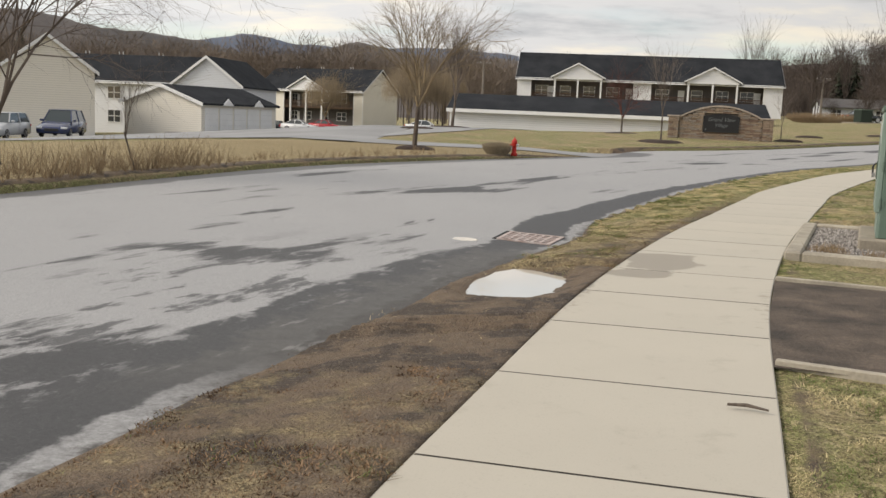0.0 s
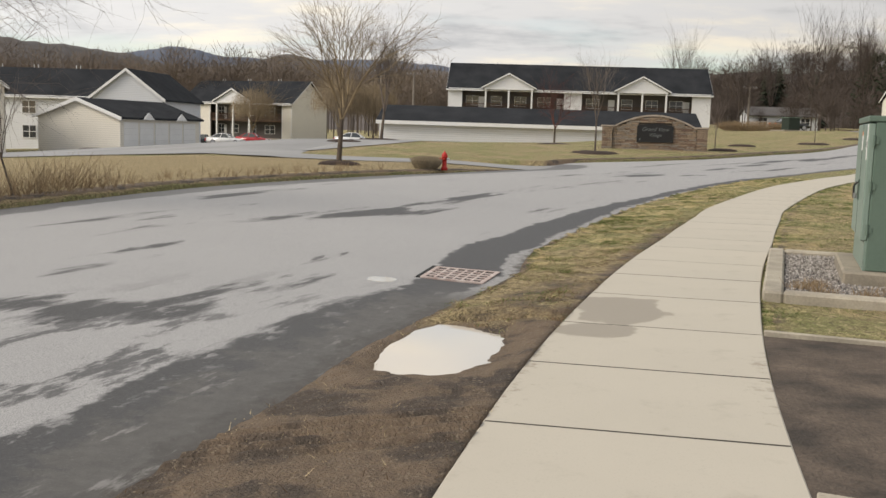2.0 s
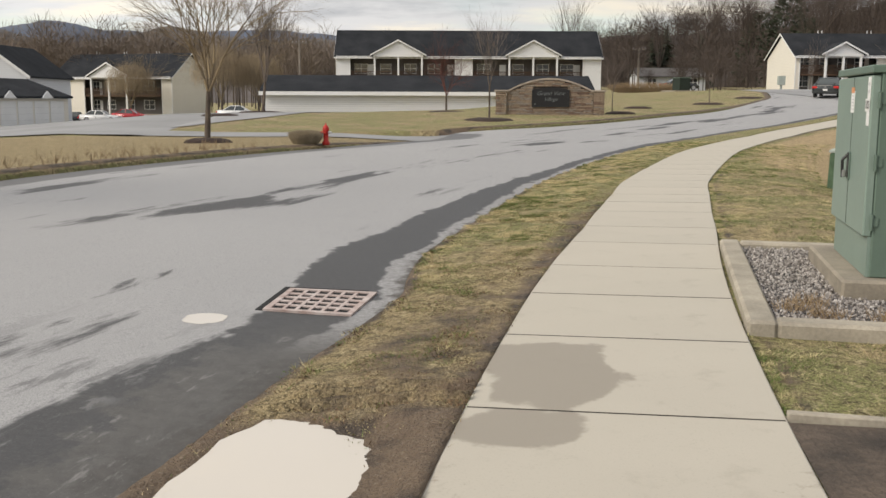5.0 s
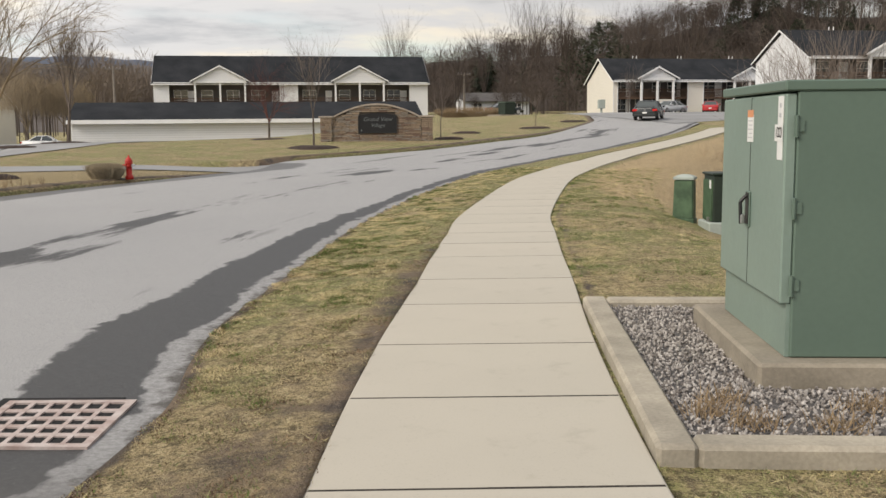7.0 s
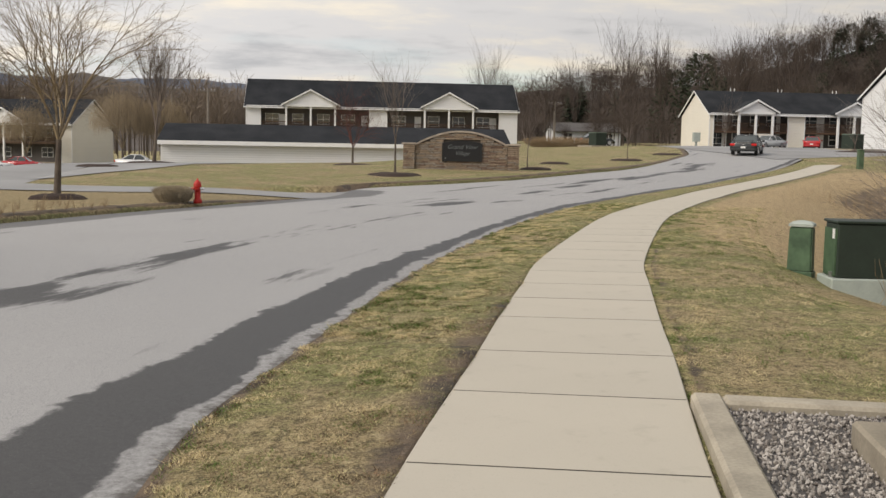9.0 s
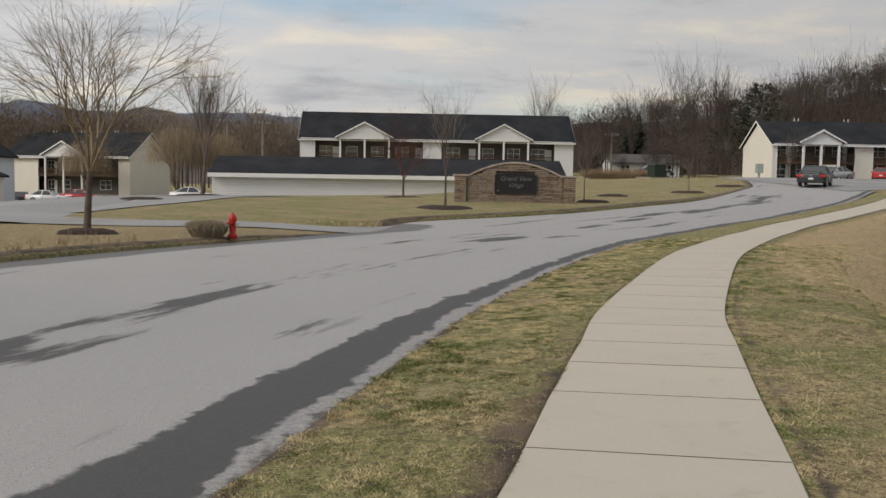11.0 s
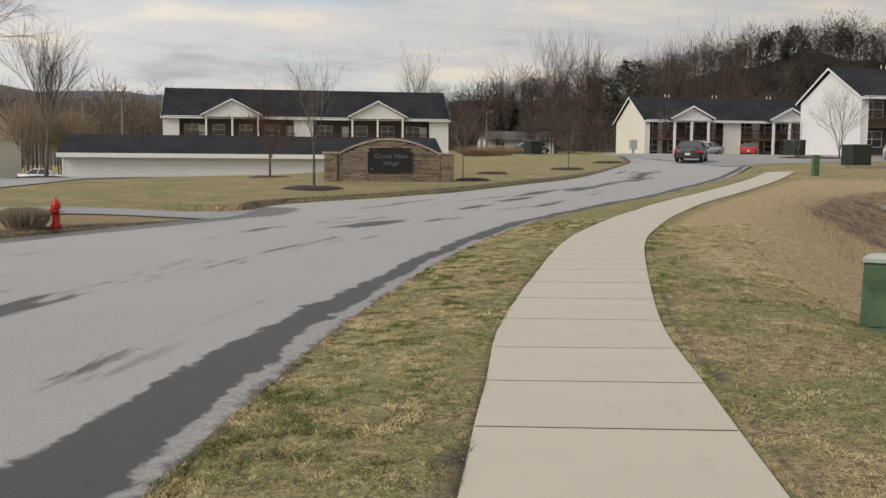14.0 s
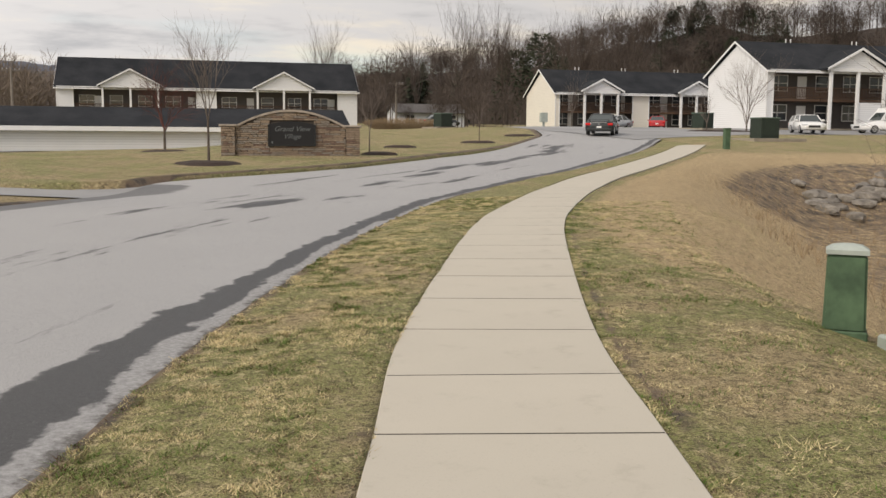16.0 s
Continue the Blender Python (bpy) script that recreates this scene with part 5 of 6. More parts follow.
pines = [(65, 192, 3, 1.25, 0, 3), (69.5, 190, 3, 1.5, 1, 3), (74, 194, 3, 1.2, 2, 3), (44, 190, 2, 0.95, 0, 1), (47, 192, 2, 1.1, 0, 2)]
for _ in range(55):
    x, y, zz = wooded(rng.uniform(0.25, 0.40), rng.uniform(-0.3, 0.0))
    pines.append((x, y, zz - 1.5, rng.uniform(0.6, 0.95), rng.uniform(0, 6), 3))
for _ in range(46):
    x, y, zz = wooded(rng.uniform(0.3, 0.9), rng.uniform(-0.5, 0.0))
    pines.append((x, y, zz - 0.5, rng.uniform(0.4, 0.8), rng.uniform(0, 6), rng.randrange(4)))
for x, y, s in ((4, 240, 1.15), (12, 245, 1.4), (19, 242, 1.3), (-28, 230, 1.25), (-52, 220, 1.0), (-62, 235, 1.1), (-118, 190, 1.3), (60, 215, 1.3), (-20, 236, 0.9)):
    pines.append((x, y, 0, s, rng.uniform(0, 6), rng.randrange(3)))
stuff("far_evergreens", pines, PINES, NEEDLE, "dark evergreens among the bare woods", "woodland")

# undergrowth along the far kerb and by the utility boxes
brush = Mesh()
for _ in range(520):
    y = rng.uniform(9, 34)
    x = xat(FAR, y) - abs(rng.gauss(0.5, 0.7)) - 0.15
    if rng.random() < 0.45:
        c = rng.choice((13.5, 16.5, 19.5, 21.5))
        y = rng.gauss(c, 0.7)
        x = xat(FAR, y) - abs(rng.gauss(0.6, 0.5)) - 0.1
    z = terrain(x, y) - 0.03
    h = rng.uniform(0.12, 0.55) * (1.5 if y < 23 else 0.7)
    for _k in range(4):
        dx, dy = rng.gauss(0, 0.3) * h, rng.gauss(0, 0.3) * h
        brush.tube((x, y, z), (x + dx, y + dy, z + h * rng.uniform(0.6, 1)), 0.006, 0.002, 3, rng.random())
single("dead_brush", brush, DEAD, "dead weed stalks along the road edge", "weeds", kind="stuff")
brush = Mesh()
for _ in range(2600):
    x, y = rng.uniform(16, 40), rng.uniform(28, 58)
    z = terrain(x, y)
    if z > (-0.35 if y < 45 else 0.25) - 0.4 * rng.random():
        continue
    h = rng.uniform(0.08, 0.4)
    for _k in range(3):
        brush.tube((x, y, z - 0.02), (x + rng.gauss(0, 0.35) * h, y + rng.gauss(0, 0.35) * h, z + h), 0.006, 0.002, 3, rng.random())
single("ditch_brush", brush, DEAD, "dead brown weeds in the drainage ditch", "weeds", kind="stuff")
weeds = Mesh()
for _ in range(160):
    x, y = rng.gauss(11.0, 0.35), rng.gauss(21.4, 0.3)
    h = rng.uniform(0.3, 0.9)
    weeds.tube((x, y, terrain(x, y) - 0.05), (x + rng.gauss(0, 0.22), y + rng.gauss(0, 0.22), terrain(x, y) + h), 0.005, 0.002, 3, rng.random())
single("tall_dead_weeds", weeds, DEAD, "tall dead weeds before the utility box", "weeds", kind="stuff")


def shrub(x, y, rx, ry, h, n, label, material, seed):
    r = random.Random(seed)
    mb = Mesh()
    for _ in range(n):
        a, q = r.uniform(0, 6.28), math.sqrt(r.random())
        px, py = math.cos(a) * rx * q, math.sin(a) * ry * q
        hh = h * (1 - 0.22 * q ** 4) * r.uniform(0.75, 1.05)
        p = (px * 0.75, py * 0.75, -0.05)
        m = (px + r.gauss(0, 0.03), py + r.gauss(0, 0.03), hh * 0.55)
        t = (px * 1.02 + r.gauss(0, 0.07), py * 1.02 + r.gauss(0, 0.07), hh)
        mb.tube(p, m, 0.007, 0.006, 3, r.random()).tube(m, t, 0.006, 0.003, 3, r.random())
    return single("shrub", mb, material, label, "shrub", pose(x, y, terrain(x, y)))


shrub(-1.92, 36.1, 0.50, 0.34, 0.42, 2200, "clipped dry brown shrub beside the hydrant", SHRUB, 3)
shrub(25.5, 111, 4.2, 0.6, 1.1, 2200, "low tangle of leafless brown shrubs behind the lawn", DEAD, 5)


def mulch(x, y, rx, ry, seed, h=0.13):
    r = random.Random(seed)
    mb = Mesh()
    n = 22
    mb.v.append((0, 0, h))
    for k, (q, z) in enumerate(((0.45, h * 0.9), (0.8, h * 0.5), (1.0, -0.06))):
        for j in range(n):
            a = 2 * math.pi * j / n
            w = q * (1 + 0.09 * math.sin(3 * a + seed) + r.uniform(-0.04, 0.04))
            mb.v.append((rx * w * math.cos(a), ry * w * math.sin(a), z + r.uniform(-0.02, 0.02)))
    mb.f += [(0, 1 + j, 1 + (j + 1) % n) for j in range(n)]
    for k in range(2):
        mb.f += [(1 + k * n + j, 1 + (k + 1) * n + j, 1 + (k + 1) * n + (j + 1) % n, 1 + k * n + (j + 1) % n) for j in range(n)]
    single("mulch_bed", mb, MULCH, "mounded ring of dark bark mulch on the lawn", "mulch bed", pose(x, y, terrain(x, y)), "mulch beds", smooth=True)


for _k, (_x, _y, _a, _b) in enumerate([(4.9, 51.6, 1.3, 1.1), (3.2, 67.5, 1.4, 1.2), (-5.2, 36.8, 0.85, 0.6), (-8.8, 69.5, 1.7, 1.1), (12.3, 57.4, 0.9, 0.7), (15.0, 65.3, 1.0, 0.7),
                                       (20.9, 70.7, 1.2, 0.9), (26.3, 79.0, 1.2, 1.0), (-33, 79, 2.4, 1.6), (-8.6, 55.5, 1.1, 0.8), (46, 86.5, 3.4, 1.0)]):
    mulch(_x, _y, _a, _b, _k)

# ---- stone entrance sign ----
sign = thing("entrance_sign", pose(5.55, 56.75, 0.70, 0, 0, -5.0), "curved stone entrance wall with a black lettered board", "entrance sign")
SW, SH, AH = 5.72, 1.22, 1.86


def arch(x):
    """Height of the wall's curved top."""
    u = (x - SW / 2) / (SW / 2 - 0.62)
    return SH - 0.08 + (AH - SH + 0.04) * max(0.0, math.cos(max(-1, min(1, u)) * math.pi / 2)) ** 0.85


ring = [(0.6, -0.4), (SW - 0.6, -0.4)] + [(x, arch(x)) for x in np.linspace(SW - 0.6, 0.6, 25)]
core = part("wall_core", Mesh().prism([(float(a), float(b)) for a, b in ring], 0.06, 0.44, "y"), MORTAR, sign)
cop = []
xs = np.linspace(0.58, SW - 0.58, 25)
cop = [(float(x), arch(x) + 0.0) for x in xs] + [(float(x), arch(x) + 0.09) for x in xs[::-1]]
part("coping", Mesh().prism(cop, -0.06, 0.5, "y"), CAP, sign, "curved stone coping")
for px in (0.0, SW - 0.62):
    pr = part("pillar", B(px + 0.03, px + 0.59, -0.07, 0.53, -0.4, SH - 0.02), MORTAR, sign)
    part("pillar_cap", B(px - 0.05, px + 0.67, -0.17, 0.63, SH - 0.02, SH + 0.07, bevel=0.015), CAP, sign, "flat stone pillar cap")
stone_mesh = []
for k in range(5):
    r = random.Random(k)
    b = bmesh.new()
    bmesh.ops.create_cube(b, size=1.0)
    bmesh.ops.bevel(b, geom=list(b.edges), offset=0.1, segments=1, affect="EDGES")
    for v in b.verts:
        v.co += Vector((r.uniform(-0.03, 0.03), r.uniform(-0.05, 0.05), r.uniform(-0.05, 0.05)))
    me = bpy.data.meshes.new("stone")
    b.to_mesh(me)
    b.free()
    stone_mesh.append(me)
STONE_MATS = [STONES, STONE_GREY, STONE_RED]
stone_kind = [[me.copy() for me in stone_mesh] for _ in STONE_MATS]
for _k, row in enumerate(stone_kind):
    for me in row:
        me.materials.append(STONE_MATS[_k])


def course(parent, x0, x1, y, top, r, hole=None):
    """Ledgestones laid in uneven courses up to top(x)."""
    z = -0.06
    while z < 2.0:
        h = r.uniform(0.06, 0.115)
        x = x0 - r.uniform(0, 0.15)
        while x < x1:
            w = r.uniform(0.18, 0.58)
            a, b = max(x, x0), min(x + w, x1)
            if hole and z + h > hole[2] + 0.02 and z < hole[3]:
                if a < hole[0] < b:
                    b = hole[0]
                elif a < hole[1] < b:
                    a = hole[1]
            if b - a > 0.06 and z + h <= top((a + b) / 2) + 0.03 and not (hole and b > hole[0] + 0.001 and a < hole[1] - 0.001 and z + h > hole[2] + 0.02 and z < hole[3]):
                ob = part("stone", stone_kind[r.choices((0, 1, 2), (5, 3, 2))[0]][r.randrange(5)], None, parent)
                ob.location = ((a + b) / 2, y + r.uniform(-0.015, 0.015), z + h / 2)
                ob.scale = (b - a - 0.012, 0.12, h - 0.012)
            x += w
        z += h


rs = random.Random(21)
course(sign, 0.6, SW - 0.6, 0.05, arch, rs, (2.0, 3.8, 0.48, 1.42))
course(sign, 0.02, 0.6, -0.075, lambda x: SH - 0.04, rs)
course(sign, SW - 0.6, SW - 0.02, -0.075, lambda x: SH - 0.04, rs)
bx0, bx1 = 1.96, 3.84
brd = [(bx0, 0.46), (bx1, 0.46), (bx1, 1.30)] + [(float(x), 1.30 + 0.13 * math.sin((x - bx0) / (bx1 - bx0) * math.pi)) for x in np.linspace(bx1, bx0, 9)[1:-1]] + [(bx0, 1.30)]
board = part("sign_board", Mesh().prism(brd, -0.05, 0.06, "y"), BOARD, sign, "black sign board")
fr = Mesh()
fr.box(bx0 - 0.04, bx1 + 0.04, -0.075, 0.05, 0.41, 0.47).box(bx0 - 0.04, bx0 + 0.02, -0.075, 0.05, 0.47, 1.3).box(bx1 - 0.02, bx1 + 0.04, -0.075, 0.05, 0.47, 1.3)
part("board_frame", fr, BLACK, sign)
for txt, z, size in (("Grand View", 1.02, 0.30), ("Village", 0.72, 0.27)):
    cu = bpy.data.curves.new("lettering", "FONT")
    cu.body = txt
    cu.size = size
    cu.align_x = "CENTER"
    cu.shear = 0.35
    cu.extrude = 0.006
    cu.materials.append(LETTER)
    ob = new("lettering", cu)
    ob.parent = board
    ob.matrix_basis = pose((bx0 + bx1) / 2, -0.058, z, 90, 0, 0)
part("house_number", B(bx0 + 0.1, bx0 + 0.16, -0.06, -0.05, 0.52, 0.6), LETTER, board)

# ---- hydrant ----
hyd = thing("fire_hydrant", pose(-1.28, 36.2, terrain(-1.28, 36.2) + 0.02) @ Matrix.Scale(0.80, 4), "red fire hydrant with white outlet cap on the lawn", "fire hydrant")
part("barrel", Mesh().lathe([(0.15, -0.1), (0.15, 0.03), (0.105, 0.05), (0.1, 0.44), (0.135, 0.47), (0.135, 0.52)], 14), RED_PAINT, hyd, smooth=True)
part("bonnet", Mesh().lathe([(0.135, 0.52), (0.13, 0.56), (0.1, 0.64), (0.05, 0.69), (0.03, 0.70), (0.03, 0.76), (0.0, 0.76)], 14), RED_PAINT, hyd, smooth=True)
noz = Mesh().tube((0, -0.09, 0.38), (0, -0.2, 0.38), 0.075, 0.075, 10).tube((0, -0.19, 0.38), (0, -0.23, 0.38), 0.06, 0.02, 10)
part("pumper_outlet", noz, RED_PAINT, hyd)
for sx in (-1, 1):
    part("hose_outlet", Mesh().tube((sx * 0.09, 0, 0.4), (sx * 0.2, 0, 0.4), 0.05, 0.05, 10).tube((sx * 0.19, 0, 0.4), (sx * 0.225, 0, 0.4), 0.045, 0.02, 10), WHITE_LABEL if sx > 0 else RED_PAINT, hyd)

# ---- pad-mounted transformer in its kerbed gravel bed ----
BED = pose(3.99, 10.74, 0.0, 0, 0, -14)
bed = thing("kerbed_gravel_bed", BED, "square concrete kerb round a bed of grey gravel", "gravel bed")
KX, KY = 3.7, 3.85
KT = 0.095
part("kerb", B(0, 0.19, 0, KY, -0.2, KT, bevel=0.022), KERB, bed)
part("kerb", B(0.19, KX, 0, 0.19, -0.2, KT - 0.003, bevel=0.022), KERB, bed)
part("kerb", B(0.19, KX, KY - 0.19, KY, -0.2, KT - 0.003, bevel=0.022), KERB, bed)
part("kerb", B(KX - 0.19, KX, 0.19, KY - 0.19, -0.2, KT - 0.006, bevel=0.022), KERB, bed)
part("bed_base", B(0.18, KX - 0.18, 0.18, KY - 0.18, -0.1, 0.035), STONE_BED, bed)
gr = Mesh()
rg = random.Random(5)
for _ in range(11000):
    x, y = rg.uniform(0.2, 2.2), rg.uniform(0.2, KY - 0.2)
    if 0.78 < x and 1.16 < y < 3.0:
        continue
    s = rg.uniform(0.008, 0.019)
    i = len(gr.v)
    c = Vector((x, y, 0.04 + rg.uniform(-0.006, 0.014)))
    rot = Euler((rg.uniform(0, 3), rg.uniform(0, 3), rg.uniform(0, 3))).to_matrix()
    tn = rg.random()
    for o in ((1, 0, 0), (-1, 0, 0), (0, 0.8, 0), (0, -0.8, 0), (0, 0, 0.65), (0, 0, -0.65)):
        gr.v.append(tuple(c + rot @ Vector(o) * s * rg.uniform(0.8, 1.2)))
        gr.tone.append(tn)
    gr.f += [tuple(i + k for k in q) for q in ((0, 2, 4), (2, 1, 4), (1, 3, 4), (3, 0, 4), (2, 0, 5), (1, 2, 5), (3, 1, 5), (0, 3, 5))]
part("gravel", gr, GRAVEL, bed, "loose grey gravel", kind="stuff")
tuft = Mesh()
for cx, cy in ((0.36, 0.62), (0.55, 0.42), (1.2, 0.75), (1.55, 0.55), (0.95, 0.4), (1.7, 0.8), (0.48, 0.85)):
    for _ in range(80):
        x, y = rg.gauss(cx, 0.075), rg.gauss(cy, 0.06)
        tuft.tube((x, y, 0.05), (x + rg.gauss(0, 0.035), y + rg.gauss(0, 0.035), 0.05 + rg.uniform(0.03, 0.10)), 0.003, 0.001, 3, rg.random())
part("weed_tuft", tuft, DEAD, bed, "dry weeds in the gravel", kind="stuff")

tx = thing("transformer_cabinet", BED @ pose(0.90, 1.31, 0.18), "green steel pad-mounted transformer cabinet on a concrete pad", "transformer cabinet")
CX, CY, CZ = 1.75, 1.52, 1.575
part("concrete_pad", B(-0.15, CX + 0.15, -0.14, CY + 0.2, -0.3, 0.0, bevel=0.02), PAD, tx, "weathered concrete pad")
part("tank", B(0.06, CX, 0.0, CY, 0.003, CZ - 0.06, bevel=0.008), GREEN_STEEL, tx)
# door and sill take the lightened green, as the brighter-lit side
hood = part("door", B(-0.006, 0.06, 0.012, CY - 0.012, 0.31, CZ - 0.075, bevel=0.01), GREEN_LIT, tx, "green access door, lightened as the lit side")
part("door_seam", B(-0.0085, 0.0, 0.747, 0.751, 0.32, CZ - 0.08), BLACK, hood)
part("sill", B(0.035, 0.062, 0.02, CY - 0.02, 0.004, 0.31), GREEN_LIT, tx)
part("lid", B(-0.014, CX + 0.01, -0.012, CY + 0.012, CZ - 0.06, CZ, bevel=0.008), GREEN_STEEL, tx, "overhanging green steel lid")
for z in (0.42, 0.86, 1.32):
    hg = part("hinge", Mesh().lathe([(0.012, z - 0.06), (0.012, z + 0.06)], 8, 0.05, -0.012), GREEN_STEEL, tx)
    part("hinge_leaf", B(0.05, 0.095, -0.010, -0.002, z - 0.03, z + 0.035), GREEN_STEEL, hg)
hd = part("handle", B(-0.018, -0.006, 0.70, 0.80, 0.68, 0.91, bevel=0.006), GREEN_STEEL, hood)
part("handle_recess", B(-0.0215, -0.017, 0.712, 0.788, 0.70, 0.90), BLACK, hd)
hb = Mesh().tube((-0.025, 0.755, 0.88), (-0.06, 0.755, 0.84), 0.011, 0.012, 8).tube((-0.06, 0.755, 0.84), (-0.055, 0.755, 0.70), 0.012, 0.011, 8)
part("handle_grip", hb, BLACK, hd, "black handle grip")
padlock = Mesh().box(-0.06, -0.03, 0.735, 0.765, 0.70, 0.76, bevel=0.006)
part("padlock", padlock, STEEL, hd, "steel padlock")


def sticker(y0, y1, z0, z1, material, label):
    return part("sticker", B(-0.0095, -0.006, y0, y1, z0, z1), material, hood, label)


sticker(0.69, 0.83, 1.22, 1.39, WHITE_LABEL, "white warning sticker")
part("sticker_header", B(-0.0105, -0.0093, 0.69, 0.83, 1.375, 1.42), ORANGE_LABEL, hood, "orange sticker header")
st = sticker(0.05, 0.15, 1.13, 1.49, WHITE_LABEL, "white label strip")
plate = part("number_plate", B(-0.0115, -0.0096, 0.045, 0.20, 1.235, 1.33), WHITE_LABEL, hood, "white number plate")
cu = bpy.data.curves.new("number", "FONT")
cu.body = "1000"
cu.size = 0.088
cu.align_x = "CENTER"
cu.align_y = "CENTER"
cu.space_character = 0.72
cu.materials.append(BLACK)
ob = new("number", cu)
ob.parent = plate
ob.matrix_basis = pose(-0.0125, 0.1225, 1.282, 90, 0, -90)
for k in range(2):
    pr = Mesh()
    pr.box(-0.0105, -0.0094, 0.085, 0.12, 1.37 + 0.055 * k, 1.395 + 0.055 * k)
    part("print_line", pr, GREY_INK, st)
for k in range(5):
    pr = Mesh()
    pr.box(-0.0105, -0.0094, 0.71, 0.81 - 0.012 * (k % 2), 1.245 + 0.026 * k, 1.251 + 0.026 * k)
    part("print_line", pr, GREY_INK, st)

# ---- small utility boxes ----
ped = thing("utility_pedestal", pose(9.64, 22.8, -0.26, 0, 0, -36) @ Matrix.Diagonal((1.0, 1.0, 1.14, 1)), "mottled green plastic utility pedestal with a domed cap", "utility pedestal")
b = bmesh.new()
bmesh.ops.create_cube(b, size=1.0)
for v in b.verts:
    top = v.co.z > 0
    v.co = (v.co.x * (0.33 if top else 0.36), v.co.y * (0.24 if top else 0.27), 0.70 if top else 0.10)
bmesh.ops.bevel(b, geom=list(b.edges), offset=0.02, segments=2, affect="EDGES")
part("body", Mesh().take(b), GREEN_PLASTIC, ped)
part("skirt", B(-0.195, 0.195, -0.15, 0.15, -0.15, 0.11, bevel=0.012), GREEN_PLASTIC, ped)
dome = Mesh()
for k, (w, d, z) in enumerate(((0.355, 0.265, 0.70), (0.355, 0.265, 0.735), (0.25, 0.18, 0.765), (0.08, 0.06, 0.78))):
    dome.v += [(-w / 2, -d / 2, z), (w / 2, -d / 2, z), (w / 2, d / 2, z), (-w / 2, d / 2, z)]
for k in range(3):
    dome.f += [(k * 4 + j, k * 4 + (j + 1) % 4, k * 4 + 4 + (j + 1) % 4, k * 4 + 4 + j) for j in range(4)]
dome.f += [(12, 13, 14, 15), (3, 2, 1, 0)]
part("cap", dome, PALE_BASE, ped, "pale sun-bleached cap")

enc = thing("utility_enclosure", pose(10.3, 22.0, terrain(10.3, 22.0) + 0.17, 0, 0, -10), "dark green utility enclosure on a pale base", "utility enclosure")
part("base", B(-0.62, 0.62, -0.28, 0.42, -0.35, 0.14, bevel=0.02), PALE_BASE, enc, "pale plastic base")
part("cabinet", B(-0.54, 0.56, -0.22, 0.36, 0.14, 0.92, bevel=0.015), DARK_GREEN, enc)
part("side_panel", B(-0.565, -0.54, -0.18, 0.32, 0.16, 0.84), GREEN_PLASTIC, enc, "weathered green side panel")
part("lid", B(-0.57, 0.59, -0.25, 0.39, 0.92, 0.96, bevel=0.01), DARK_GREEN, enc)
part("sticker", B(-0.57, -0.566, -0.15, -0.05, 0.7, 0.84), WHITE_LABEL, enc)
part("latch", B(-0.60, -0.565, -0.1, -0.04, 0.12, 0.22), STEEL, enc)

upper = thing("utility_cabinet", pose(40.3, 71.5, terrain(40.3, 71.5)), "green utility cabinet on a concrete pad", "utility cabinet", "upper utility cabinets")
part("pad", B(-1.6, 2.2, -1.3, 1.3, -0.4, 0.14, bevel=0.02), PAD, upper)
part("cabinet", B(-0.66, 0.66, -0.6, 0.7, 0.14, 1.40, bevel=0.02), DARK_GREEN, upper)
part("lid", B(-0.70, 0.70, -0.64, 0.74, 1.40, 1.47, bevel=0.015), GREEN_STEEL, upper)
part("door_panel", B(-0.60, 0.60, -0.63, -0.605, 0.3, 1.33), DARK_GREEN, upper)
for _x, _y in ((47.5, 92), (28.6, 108.0)):
    copy_thing(upper, pose(_x, _y, terrain(_x, _y) - 0.05, 0, 0, 20))
post = thing("utility_post", pose(32.0, 62.2, terrain(32, 62.2)), "green plastic utility marker post", "utility post")
part("post", B(-0.16, 0.16, -0.13, 0.13, -0.2, 1.05, bevel=0.02), GREEN_PLASTIC, post)
part("cap", B(-0.18, 0.18, -0.15, 0.15, 1.05, 1.12, bevel=0.02), GREEN_PLASTIC, post)
mail = thing("mailbox_unit", pose(41.2, 114.0, terrain(41.2, 114)), "pale grey cluster mailbox on a post", "mailbox")
part("cabinet", B(-0.38, 0.38, -0.24, 0.24, 0.6, 1.6, bevel=0.02), PALE_BASE, mail)
part("post", B(-0.1, 0.1, -0.1, 0.1, -0.1, 0.6), PALE_BASE, mail)

# ---- storm drain ----
drain = thing("storm_drain", pose(0, 0, 0), "rusty cast-iron storm drain grate sunk in the gutter", "drain grate")
DQ = [Vector(q) for q in ((0.66, 12.17), (1.32, 12.11), (1.47, 12.93), (0.76, 12.97))]


def dq(u, v):
    return (DQ[0] * (1 - u) + DQ[1] * u) * (1 - v) + (DQ[3] * (1 - u) + DQ[2] * u) * v


DC = [road_z(q.x, q.y) + 0.003 for q in DQ]


def dz(u, v, h):
    """Height h over the road where the grate lies."""
    return (DC[0] * (1 - u) + DC[1] * u) * (1 - v) + (DC[3] * (1 - u) + DC[2] * u) * v + h


def dbox(mb, u0, u1, v0, v1, z0, z1):
    k = ((u0, v0), (u1, v0), (u1, v1), (u0, v1))
    i = len(mb.v)
    mb.v += [(*dq(*q), dz(*q, z0)) for q in k] + [(*dq(*q), dz(*q, z1)) for q in k]
    mb.f += [tuple(i + k for k in q) for q in ((3, 2, 1, 0), (4, 5, 6, 7), (0, 1, 5, 4), (1, 2, 6, 5), (2, 3, 7, 6), (3, 0, 4, 7))]


